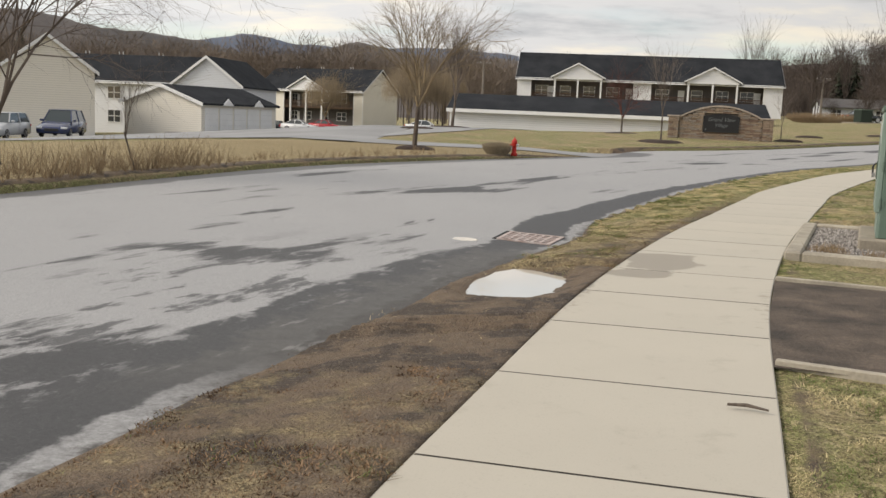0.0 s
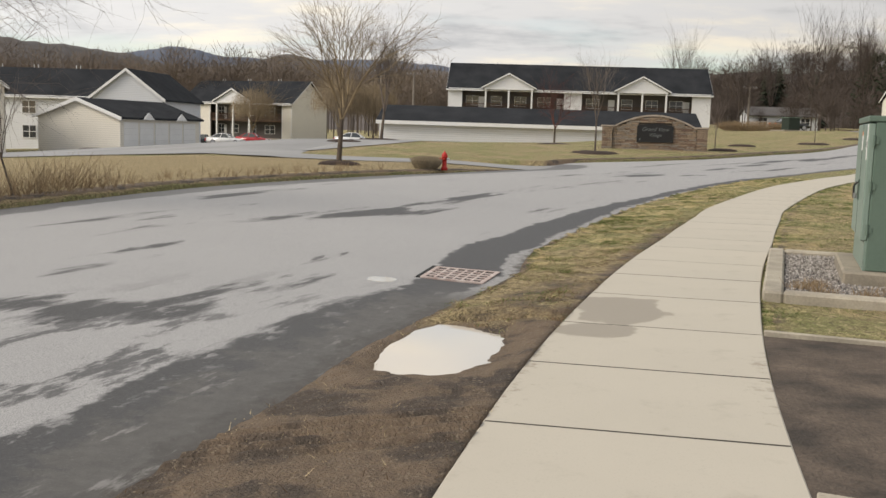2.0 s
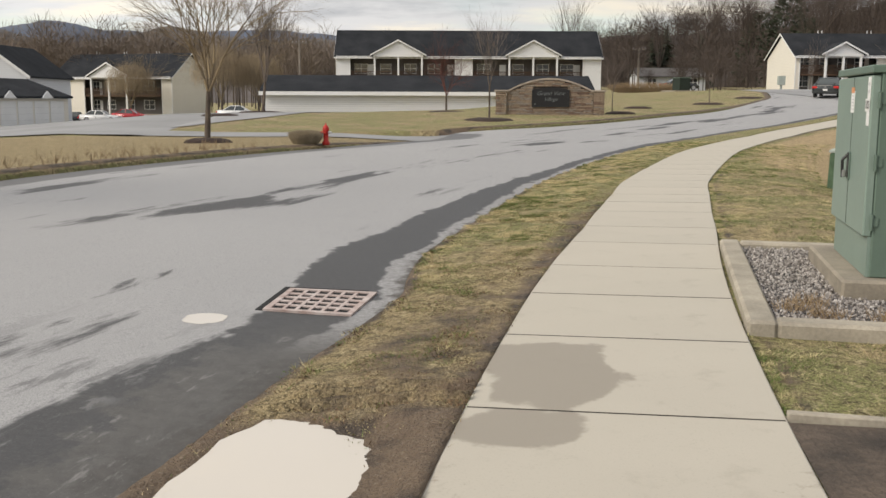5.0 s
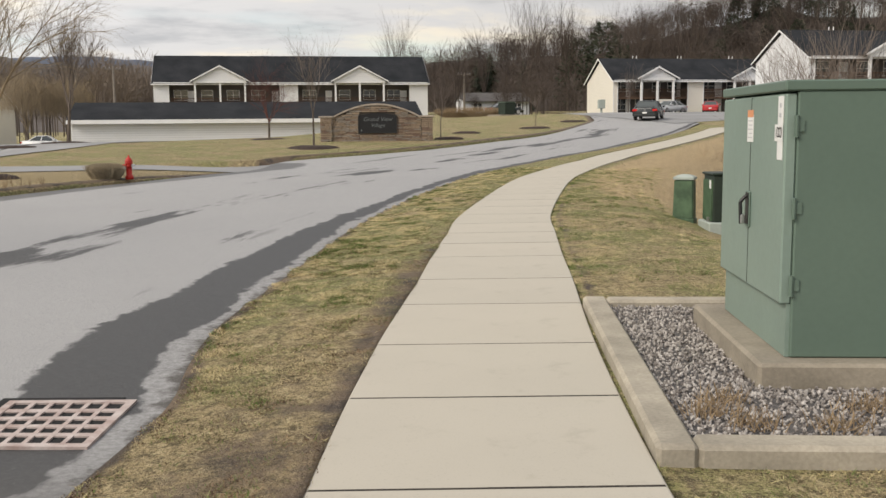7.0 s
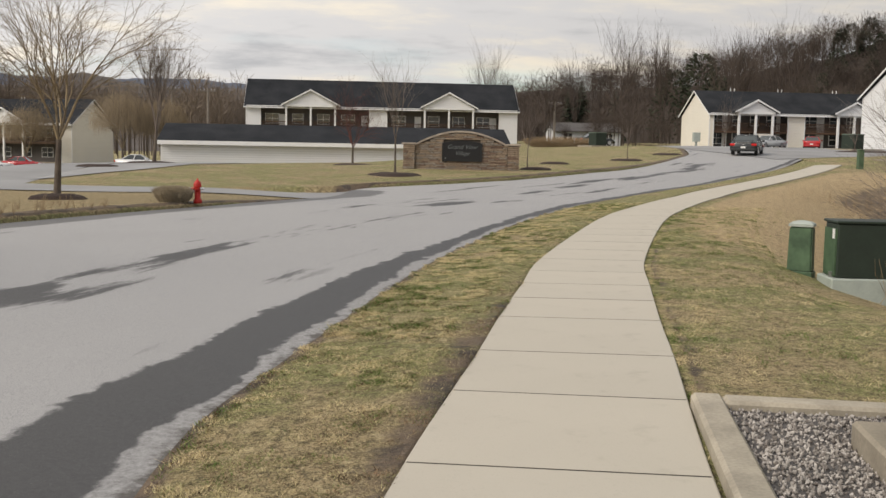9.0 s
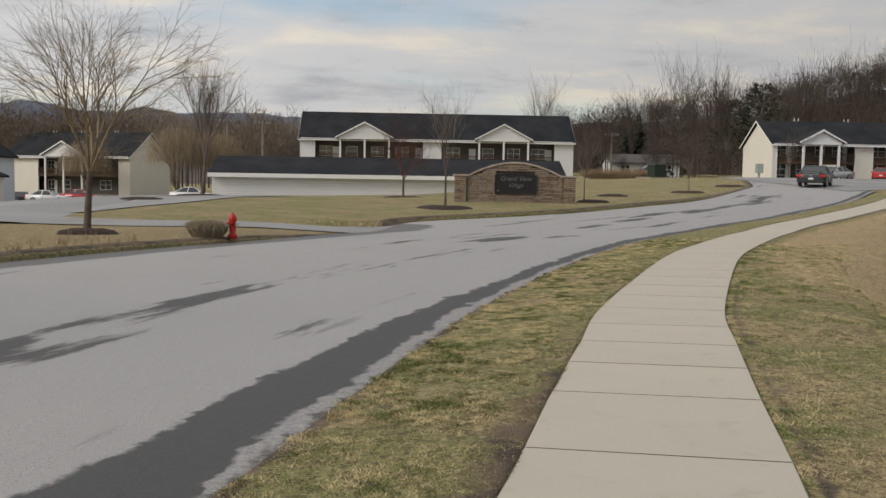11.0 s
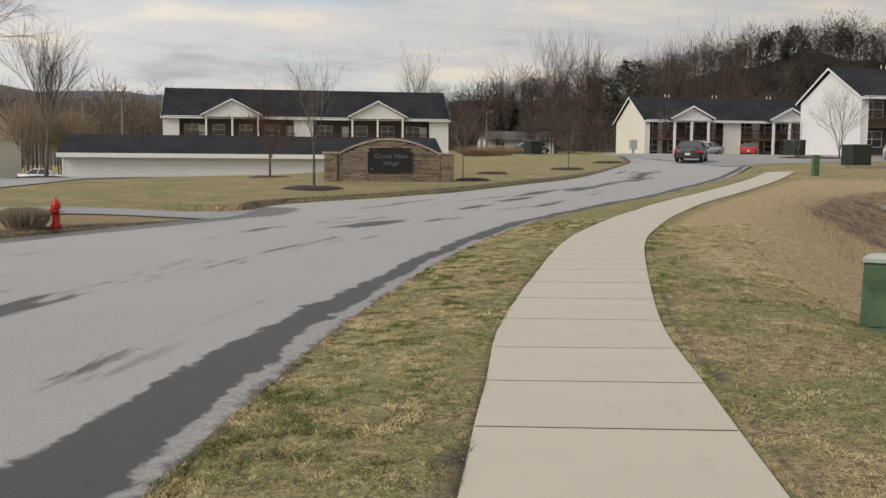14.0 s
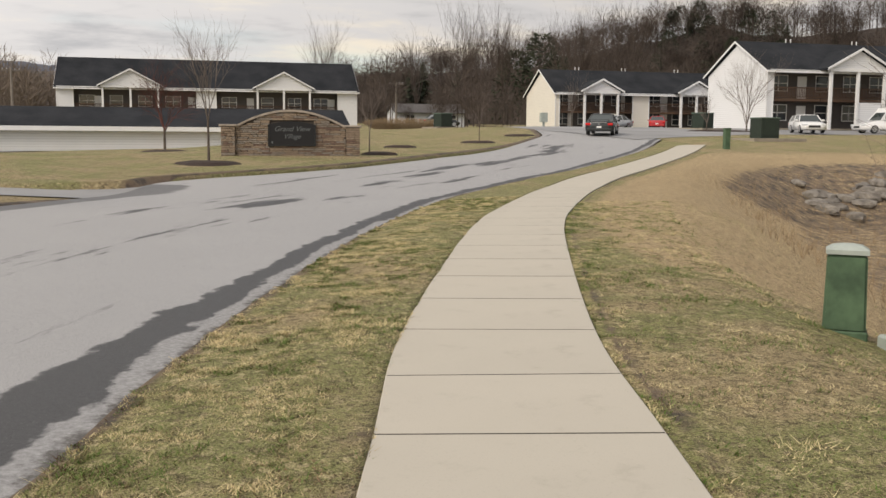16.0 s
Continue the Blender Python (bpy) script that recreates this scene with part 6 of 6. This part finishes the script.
# solid blocks at road level; their black stands for shade below the grate
pit = Mesh()
dbox(pit, -0.02, 1.02, -0.02, 1.02, -0.06, 0.003)
part("pit", pit, VOID, drain, "black block for the shade of the pit")
# rim strips likewise carry the recess's shade as black colour
rim = Mesh()
dbox(rim, -0.12, -0.032, -0.03, 1.13, -0.03, 0.006)
dbox(rim, -0.03, 0.9, 1.034, 1.13, -0.03, 0.006)
part("recess", rim, VOID, drain, "black strip for the shade of the sunken rim")
for u0, u1, v0, v1 in ((-0.03, 0.04, -0.03, 1.03), (0.96, 1.03, -0.03, 1.03), (0.04, 0.96, -0.03, 0.04), (0.04, 0.96, 0.96, 1.03)):
    mb = Mesh()
    dbox(mb, u0, u1, v0, v1, -0.03, 0.015)
    part("frame", mb, RUST, drain)
for k in range(1, 5):
    mb = Mesh()
    v = 0.04 + 0.92 * k / 5
    dbox(mb, 0.04, 0.96, v - 0.034, v + 0.034, -0.02, 0.0125)
    part("bar", mb, RUST, drain)
for k in range(1, 6):
    mb = Mesh()
    u = 0.04 + 0.92 * k / 6
    dbox(mb, u - 0.02, u + 0.02, 0.04, 0.96, -0.021, 0.0135)
    part("cross_bar", mb, RUST, drain)

def water(x, y, rx, ry, z, seed, label, on_road=False):
    mb = Mesh()
    n = 48
    for j in range(n):
        a = 2 * math.pi * j / n
        w = 1 + 0.16 * noise.noise((math.cos(a) * 1.6, math.sin(a) * 1.6, seed)) + 0.07 * noise.noise((math.cos(a) * 6, math.sin(a) * 6, seed + 3))
        k = 1.0 if on_road else (abs(math.cos(a)) ** 3 + abs(math.sin(a)) ** 3) ** (-1 / 3)
        px, py = rx * w * k * math.cos(a) + 0.12 * ry * math.sin(a), ry * w * k * math.sin(a)
        mb.v.append((px, py, road_z(x + px, y + py) + 0.003 if on_road else z))
    mb.f.append(tuple(range(n)))
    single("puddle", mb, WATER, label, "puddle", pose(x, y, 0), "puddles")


water(1.30, 8.40, 0.46, 0.90, -0.090, 2, "brown puddle on the muddy verge, sky reflection painted milky pale")
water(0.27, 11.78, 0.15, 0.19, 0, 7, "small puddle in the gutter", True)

# ---- rocks in the ditch ----
rr = random.Random(9)
for _k in range(26):
    x = 28.2 + rr.uniform(0, 8.5)
    y = 49.0 + 0.55 * (x - 28.2) + rr.gauss(0.4, 0.8)
    b = bmesh.new()
    bmesh.ops.create_icosphere(b, subdivisions=2, radius=1.0)
    sx, sy, sz = rr.uniform(0.35, 0.85), rr.uniform(0.25, 0.55), rr.uniform(0.18, 0.30)
    for v in b.verts:
        w = 1 + 0.28 * noise.noise(v.co * 1.3 + Vector((_k * 3, 0, 0)))
        v.co = (v.co.x * sx * w, v.co.y * sy * w, max(-0.4, v.co.z * sz * w))
    single("boulder", Mesh().take(b), ROCK, "grey flat field boulder lying in the ditch", "boulder", pose(x, y, terrain(x, y) + 0.06, 0, 0, rr.uniform(0, 360)), "ditch boulders")
# stick on the path and scraps of timber edging by the apron
single("stick", Mesh().tube((0, 0, 0.012), (0.09, 0.02, 0.016), 0.008, 0.011, 6).tube((0.09, 0.02, 0.016), (0.2, 0.0, 0.012), 0.011, 0.006, 6), BARK, "short dark stick lying on the footpath", "stick", pose(2.62, 4.42, 0.035, 0, 0, -16))
for _a, _b in (((3.62, 9.02, 0), (5.6, 8.5, 0)), ((3.04, 5.52, 0), (3.9, 5.25, 0))):
    mb = Mesh()
    d = Vector(_b) - Vector(_a)
    mb.box(0, d.length, -0.03, 0.03, -0.03, 0.03, bevel=0.006)
    single("edging_strip", mb, KERB, "pale timber edging strip beside the driveway apron", "edging", pose(_a[0], _a[1], 0.018, 0, 0, math.degrees(math.atan2(d.y, d.x))))


# ---- utility poles ----
def utility_pole(x, y, h, z=0.0):
    ob = thing("utility_pole", pose(x, y, z, 0, 0, 20), "weathered timber utility pole with a crossarm", "utility pole", "utility poles")
    part("pole", Mesh().lathe([(0.20, -1), (0.14, h)], 8), POLE, ob)
    part("crossarm", B(-1.2, 1.2, -0.07, 0.07, h - 0.5, h - 0.3), POLE, ob)
    for s in (-1.0, -0.5, 0.5, 1.0):
        part("insulator", Mesh().lathe([(0.05, h - 0.3), (0.03, h - 0.12)], 6, s, 0), GREY_INK, ob)


utility_pole(-21.7, 152, 9.6, 0.6)
utility_pole(-16.7, 152, 9.4, 0.6)
utility_pole(33.0, 150, 7.2, 2.0)


# ---- vehicles ----
def car(m, colour, label, L=4.9, Wd=1.83, H=1.46, nose=0.24, tail=0.2, boxy=False, wagon=False, detail=False, category="car", van=False):
    """Front towards +x. Body shell, glasshouse, roof, wheels, lights."""
    ob = thing("car", m, label, category)
    h2 = Wd / 2
    belt = 0.93 if not boxy else 1.05
    side = [(-L / 2, 0.42), (-L / 2 + 0.06, 0.27), (L / 2 - 0.12, 0.24), (L / 2, 0.42), (L / 2 - 0.02, 0.62), (L / 2 - 0.16, 0.74), (L * nose, belt - 0.02), (-L * 0.30, belt + 0.04), (-L / 2 + 0.08, belt + 0.02), (-L / 2, belt - 0.12)]
    b = bmesh.new()
    rings = []
    for s in (-1, -0.55, 0.55, 1):
        k = 0.985 if abs(s) == 1 else 1.0
        rings.append([b.verts.new((x * (1 if abs(s) < 1 else 0.975), s * h2, 0.24 + (z - 0.24) * (1 if abs(s) < 1 else 0.955))) for x, z in side])
    n = len(side)
    for a, c in zip(rings, rings[1:]):
        for k in range(n):
            b.faces.new((a[k], a[(k + 1) % n], c[(k + 1) % n], c[k]))
    b.faces.new(rings[0][::-1])
    b.faces.new(rings[-1])
    bmesh.ops.recalc_face_normals(b, faces=b.faces)
    bmesh.ops.bevel(b, geom=[e for e in b.edges if len(e.link_faces) == 2 and e.calc_face_angle(0) > 0.3], offset=0.05, segments=2, affect="EDGES")
    body = part("body", Mesh().take(b), colour, ob, smooth=True)
    x0, x1 = (-L * 0.36, L * 0.20) if not wagon else (-L * 0.47, L * 0.22)
    r0, r1 = (-L * 0.19, L * 0.05) if not wagon else (-L * 0.43, L * 0.08)
    tw = h2 * 0.70

    def house_ring(z, a, c, w):
        return [(a, -w, z), (c, -w, z), (c, w, z), (a, w, z)]
    gl = Mesh()
    lo, hi = house_ring(belt - 0.02, x0, x1, h2 * 0.93), house_ring(H - 0.05, r0, r1, tw)
    gl.v = lo + hi
    gl.f = [(k, (k + 1) % 4, 4 + (k + 1) % 4, 4 + k) for k in range(4)] + [(4, 5, 6, 7)]
    part("glasshouse", gl, colour if van else CARGLASS, ob, "" if van else "dark tinted windows")
    if van:
        ws = Mesh().face((x1 + 0.012, -h2 * 0.85, belt + 0.02), (x1 + 0.012, h2 * 0.85, belt + 0.02), (r1 + 0.06, tw * 0.93, H - 0.16), (r1 + 0.06, -tw * 0.93, H - 0.16))
        part("windscreen", ws, CARGLASS, ob, "dark windscreen")
        for s in (-1, 1):
            part("side_window", Mesh().face((x1 - 1.2, s * (h2 * 0.93 + 0.006), belt + 0.06), (x1 - 0.3, s * (h2 * 0.93 + 0.006), belt + 0.06), (x1 - 0.62, s * (tw + 0.06), H - 0.42), (x1 - 1.2, s * (tw + 0.06), H - 0.42)), CARGLASS, ob)
    b = bmesh.new()
    vs = [b.verts.new(v) for v in house_ring(H - 0.06, r0 - 0.05, r1 + 0.06, tw + 0.03) + house_ring(H, r0 + 0.12, r1 - 0.15, tw - 0.12)]
    for k in range(4):
        b.faces.new((vs[k], vs[(k + 1) % 4], vs[4 + (k + 1) % 4], vs[4 + k]))
    b.faces.new(vs[4:])
    b.faces.new(vs[3::-1])
    bmesh.ops.bevel(b, geom=list(b.edges), offset=0.02, segments=2, affect="EDGES")
    part("roof", Mesh().take(b), colour, ob, smooth=True)
    for s in (-1, 1):
        for a, c in ((x0, r0), (x1, r1), ((x0 + x1) / 2 - 0.1, (r0 + r1) / 2)):
            part("pillar", Mesh().tube((a, s * h2 * 0.935, belt - 0.02), (c, s * (tw + 0.01), H - 0.05), 0.045, 0.04, 6), colour, ob)
        part("mirror", B(x1 - 0.32, x1 - 0.14, s * h2 if s > 0 else -h2 - 0.2, h2 + 0.2 if s > 0 else -h2, belt, belt + 0.14, bevel=0.03), colour, ob)
        zz = belt - 0.30
        part("tail_light", B(-L / 2 - 0.008, -L / 2 + 0.22, s * h2 - 0.36 * (s > 0) , s * h2 + 0.36 * (s < 0), zz + 0.04, zz + 0.2, bevel=0.03), TAIL, ob, "red tail light")
        part("headlight", B(L / 2 - 0.30, L / 2 - 0.03, s * h2 - 0.4 * (s > 0), s * h2 + 0.4 * (s < 0), 0.58, 0.72, bevel=0.03), HEAD, ob)
        part("door_seam", B(-0.35, -0.335, s * h2 - 0.012, s * h2 + 0.004, 0.34, belt - 0.03), BLACK, ob)
        part("door_handle", B(-0.62, -0.44, s * h2 - 0.01, s * h2 + 0.025, belt - 0.16, belt - 0.12), colour, ob)
        for x in (-L * 0.295, L * 0.315):
            wheel = part("wheel", Mesh().lathe([(0.30, -0.11), (0.335, -0.085), (0.335, 0.085), (0.30, 0.11)], 20), RUBBER, ob, "black tyre")
            wheel.matrix_basis = pose(x, s * (h2 - 0.10), 0.335, 90)
            rim = Mesh().lathe([(0.235, -0.118), (0.235, 0.118)], 16)
            part("rim", rim, RIM, wheel, "alloy rim")
            sp = Mesh()
            for k in range(5):
                a = k * 2 * math.pi / 5
                sp.tube((0.1 * math.cos(a), 0.1 * math.sin(a), -0.121), (0.2 * math.cos(a + 0.5), 0.2 * math.sin(a + 0.5), -0.121), 0.03, 0.03, 4)
            part("rim_gap", sp, BLACK, wheel)
    part("rear_plate", B(-L / 2 - 0.012, -L / 2 + 0.01, -0.16, 0.16, 0.50, 0.63), WHITE_LABEL, ob, "pale number plate")
    part("rear_bumper", B(-L / 2 - 0.05, -L / 2 + 0.12, -h2 * 0.9, h2 * 0.9, 0.30, 0.50, bevel=0.05), colour, ob)
    part("front_grille", B(L / 2 - 0.08, L / 2 + 0.005, -0.45, 0.45, 0.42, 0.6, bevel=0.02), BLACK, ob)
    if detail:
        part("spoiler", B(-L / 2 - 0.02, -L / 2 + 0.16, -0.72, 0.72, belt + 0.10, belt + 0.13, bevel=0.01), colour, ob)
        for s in (-0.62, 0.62):
            part("spoiler_foot", B(-L / 2 + 0.02, -L / 2 + 0.12, s - 0.03, s + 0.03, belt - 0.01, belt + 0.11), colour, ob)
        part("boot_trim", B(-L / 2 - 0.006, -L / 2 + 0.03, -0.5, 0.5, belt - 0.08, belt - 0.045), STEEL, ob, "bright boot trim")
        part("badge", B(-L / 2 - 0.006, -L / 2 + 0.02, -0.07, 0.07, belt - 0.19, belt - 0.14), STEEL, ob)
        part("exhaust", Mesh().tube((-L / 2 - 0.06, 0.55, 0.26), (-L / 2 + 0.2, 0.55, 0.26), 0.035, 0.035, 8), STEEL, ob)
    return ob


P_DARK = paint("charcoal_car_paint", (0.022, 0.026, 0.027))
P_WHITE = paint("white_car_paint", (0.72, 0.72, 0.71))
P_SILVER = paint("silver_car_paint", (0.42, 0.43, 0.44))
P_BLUE = paint("navy_car_paint", (0.022, 0.032, 0.085))
P_RED = paint("red_car_paint", (0.42, 0.02, 0.025))
car(pose(32.2, 78.6, road_z(32.2, 78.6), 0, -1.0, 60), P_DARK, "charcoal four-door sedan with rear spoiler on the road", detail=True)


def parked(x, y, turn, colour, label, **kw):
    return car(pose(x, y, terrain(x, y) + 0.035, 0, 0, turn), colour, label, **kw)


parked(-42.9, 128, 178, P_DARK, "dark grey hatchback parked in the car park", L=4.3, wagon=True)
parked(-38.4, 128, 0, P_WHITE, "white sedan parked in the car park")
parked(-35.6, 131, 0, P_RED, "red sedan parked in the car park", L=4.5)
parked(-19.0, 116, 5, P_WHITE, "white sedan parked beside the long garage")
parked(-34.5, 62, -75, P_BLUE, "navy pickup-style utility vehicle parked nose outwards", L=5.2, Wd=1.98, H=1.85, boxy=True, wagon=True, category="truck")
parked(-36.0, 57.5, -80, P_SILVER, "silver sport utility parked nose outwards", L=4.7, H=1.68, boxy=True, wagon=True)
parked(50.7, 117, -150, P_SILVER, "pale silver sedan parked by the cream apartments")
parked(57.0, 119, 62, P_RED, "red sedan parked by the cream apartments", L=4.2)
parked(51.6, 83.2, -110, P_WHITE, "white hatchback parked nose to the road", L=4.3, wagon=True)
parked(60.2, 84.5, 172, P_WHITE, "white panel van parked by the white apartments", L=5.6, Wd=2.0, H=2.15, boxy=True, wagon=True, category="van", van=True)
parked(33.5, 128, 10, P_DARK, "dark car parked behind the lawn", L=4.6)

# ---- grass blades on the verges, joined ----
GX, GY = np.arange(-3, 24, 0.25), np.arange(-2, 44, 0.25)
GZ = np.array([[gz(float(x), float(y)) for x in GX] for y in GY])
rs = np.random.default_rng(4)


def patchy(x, y, size):
    """Smooth random patches of a given size, about -0.5 to 0.5."""
    g = np.random.default_rng(int(size * 1000)).random((256, 256)) - 0.5
    u, v = (x + 60) / size, (y + 60) / size
    i, j = np.floor(u).astype(int), np.floor(v).astype(int)
    a, b = u - i, v - j
    a, b = a * a * (3 - 2 * a), b * b * (3 - 2 * b)
    i, j = i % 255, j % 255
    return g[i, j] * (1 - a) * (1 - b) + g[i + 1, j] * a * (1 - b) + g[i, j + 1] * (1 - a) * b + g[i + 1, j + 1] * a * b


def blades(name, n, ylo, yhi, place, hmin, hmax, wid, label, bias, material=BLADES):
    y = ylo + (yhi - ylo) * rs.random(n) ** 1.15
    x, keep = place(y)
    x, y = x[keep], y[keep]
    n = len(x)
    fx, fy = np.clip((x - GX[0]) / 0.25, 0, len(GX) - 1.01), np.clip((y - GY[0]) / 0.25, 0, len(GY) - 1.01)
    i, j = fx.astype(int), fy.astype(int)
    u, v = fx - i, fy - j
    z = GZ[j, i] * (1 - u) * (1 - v) + GZ[j, i + 1] * u * (1 - v) + GZ[j + 1, i] * (1 - u) * v + GZ[j + 1, i + 1] * u * v
    bald = patchy(x + 5, y + 9, 0.33) + 0.8 * patchy(x, y + 3, 0.11) < -0.16 + 0.2 * rs.random(n)
    clump = 0.7 * patchy(x, y, 0.21) + 0.8 * patchy(x, y, 0.55) + 0.9 * patchy(x, y, 1.9)
    bare = patchy(x + 31, y, 0.4) + 0.4 * patchy(x, y + 17, 0.17)
    a = rs.random(n) * 2 * np.pi
    dark = 1.7 * patchy(x + 2, y + 7, 0.09) + 1.5 * patchy(x + 13, y, 0.2)
    h = hmin + (hmax - hmin) * rs.random(n) ** 2
    h *= np.where(bald, 0.15, 1.0) * np.clip(1 + 0.7 * clump, 0.4, 1.8) * np.clip(0.9 + 0.9 * bare, 0.35, 1.4)
    if name == "verge_grass":
        h *= np.where((y < 6.5) & (rs.random(n) < 0.8), 0.1, 1.0)
    if name == "verge_grass":
        h *= np.where((y < 13.5) & (clump < 0.0) & (rs.random(n) < 0.5), 0.2, 1.0)
    w = wid * (0.6 + 0.8 * rs.random(n))
    lean = 0.7 + 2.6 * rs.random(n) ** 1.5
    b = rs.random(n) * 2 * np.pi
    c, s = np.cos(a) * w, np.sin(a) * w
    far = 1 + np.clip(y - 10, 0, 30) * 0.035
    p0 = np.stack([x - c * far, y - s * far, z - 0.006], 1)
    p1 = np.stack([x + c * far, y + s * far, z - 0.006], 1)
    p2 = np.stack([x + np.cos(b) * h * lean, y + np.sin(b) * h * lean, z + h], 1)
    v = np.stack([p0, p1, p2], 1).reshape(-1, 3)
    tone = np.clip(0.42 + bias + (-0.35 if material is STRAW else 1.0) * clump + (-1 if material is STRAW else 1) * 1.15 * dark + 0.25 * rs.standard_normal(n) - np.clip(-z - 0.14, 0, 0.5) * 2.0 * (x > 7), 0, 1)
    brown = np.exp(-((y - 10.6) / 2.0) ** 2) + (y < 5.5) + 0.8 * np.exp(-((curve_x(PATH_L, y) - x) / 0.4) ** 2) * (y < 22)
    if material is STRAW and name == "verge_straw":
        tone = np.clip(tone - 0.5 * np.minimum(brown, 1.2), 0, 1)
    if material is BLADES:
        spot = np.exp(-((x - 2.0) / 0.22) ** 2 - ((y - 11.3) / 0.4) ** 2) + np.exp(-((x - 1.9) / 0.12) ** 2 - ((y - 10.2) / 0.15) ** 2)
        tone = np.clip(tone + 0.7 * spot + 0.22 * np.exp(-((y - 10.5) / 2.5) ** 2), 0, 1)

    me = bpy.data.meshes.new(name)
    me.vertices.add(3 * n)
    me.vertices.foreach_set("co", v.ravel())
    me.loops.add(3 * n)
    me.loops.foreach_set("vertex_index", np.arange(3 * n))
    me.polygons.add(n)
    me.polygons.foreach_set("loop_start", np.arange(0, 3 * n, 3))
    me.update(calc_edges=True)
    me.attributes.new("tone", "FLOAT", "POINT").data.foreach_set("value", np.repeat(tone, 3))
    me.materials.append(material)
    tagged(new(name, me), label, "grass", kind="stuff")


def curve_x(c, y):
    return np.interp(y, c[:, 1], c[:, 0])


def on_verge(y, stray=0.02):
    a, b = curve_x(NEAR, y), curve_x(PATH_L, y)
    t = rs.random(len(y))
    x = a + (b - a) * t
    bare = (y > 4.2 - 0.8 * t) & (y < 8.95 + 1.5 * patchy(x, y, 0.45) + 1.2 * patchy(x, y, 0.17))
    thin = rs.random(len(y)) < np.where(y < 10, 0.32, np.where(t > 0.8, np.where(y < 20, 0.22, 0.5), 1.0)) * (0.42 + 0.58 * np.clip((y - 11) / 5, 0, 1))
    wet = ((a + (b - a) * t - 1.37) / 0.5) ** 2 + ((y - 7.95) / 0.85) ** 2 < 1
    return a + (b - a) * t + 0.02, (~bare | (rs.random(len(y)) < stray)) & thin & (t > 0.05) & ~wet


def on_lawn(y):
    b = curve_x(PATH_R, y)
    t = rs.random(len(y)) ** 1.5 * 10.5
    x = b + t + 0.01
    bedx, bedy = x - 3.99, y - 10.74
    lx, ly = bedx * math.cos(radians(14)) - bedy * math.sin(radians(14)), bedx * math.sin(radians(14)) + bedy * math.cos(radians(14))
    in_bed = (lx > -0.02) & (lx < 3.72) & (ly > -0.02) & (ly < 3.87)
    in_drive = (y + 0.26 * (x - 3.3) > 5.42) & (y + 0.26 * (x - 3.3) < 9.0)
    bank = (x - b > 2.2) & (y > 20) & (rs.random(len(y)) < 0.8)
    return x, ~in_bed & ~in_drive & ~bank


blades("verge_straw", 250000, 3.0, 38, lambda y: on_verge(y, 0.30), 0.005, 0.024, 0.0026, "matted dead grass thatch", -0.04, STRAW)
blades("lawn_straw", 180000, 3.0, 36, on_lawn, 0.005, 0.024, 0.0028, "matted dead grass thatch", 0.02, STRAW)
blades("verge_grass", 250000, 3.0, 38, on_verge, 0.008, 0.032, 0.0026, "short mixed green and straw winter grass", 0.13)
blades("lawn_grass", 300000, 3.0, 36, on_lawn, 0.008, 0.034, 0.0028, "short patchy straw and green winter lawn", 0.15)


def litter_place(y):
    """Verge before the mud, and a strip beside the path."""
    a, b = curve_x(NEAR, y), curve_x(PATH_L, y)
    t = rs.random(len(y))
    x = a + (b - a) * t
    wet = ((x - 1.39) / 0.55) ** 2 + ((y - 8.25) / 1.0) ** 2 < 1
    keep = ((y < 4.4) | (rs.random(len(y)) < np.where(t > 0.6, 0.8, 0.3))) & ((y < 4.9) | (y > 9.2))
    return x, keep & ~wet & (t > 0.06) & (patchy(x, y, 0.5) > -0.22)


blades("leaf_litter", 110000, 1.6, 20, litter_place, 0.004, 0.013, 0.0055, "brown leaf litter and dead bits on the verge", 0.0, LITTER)
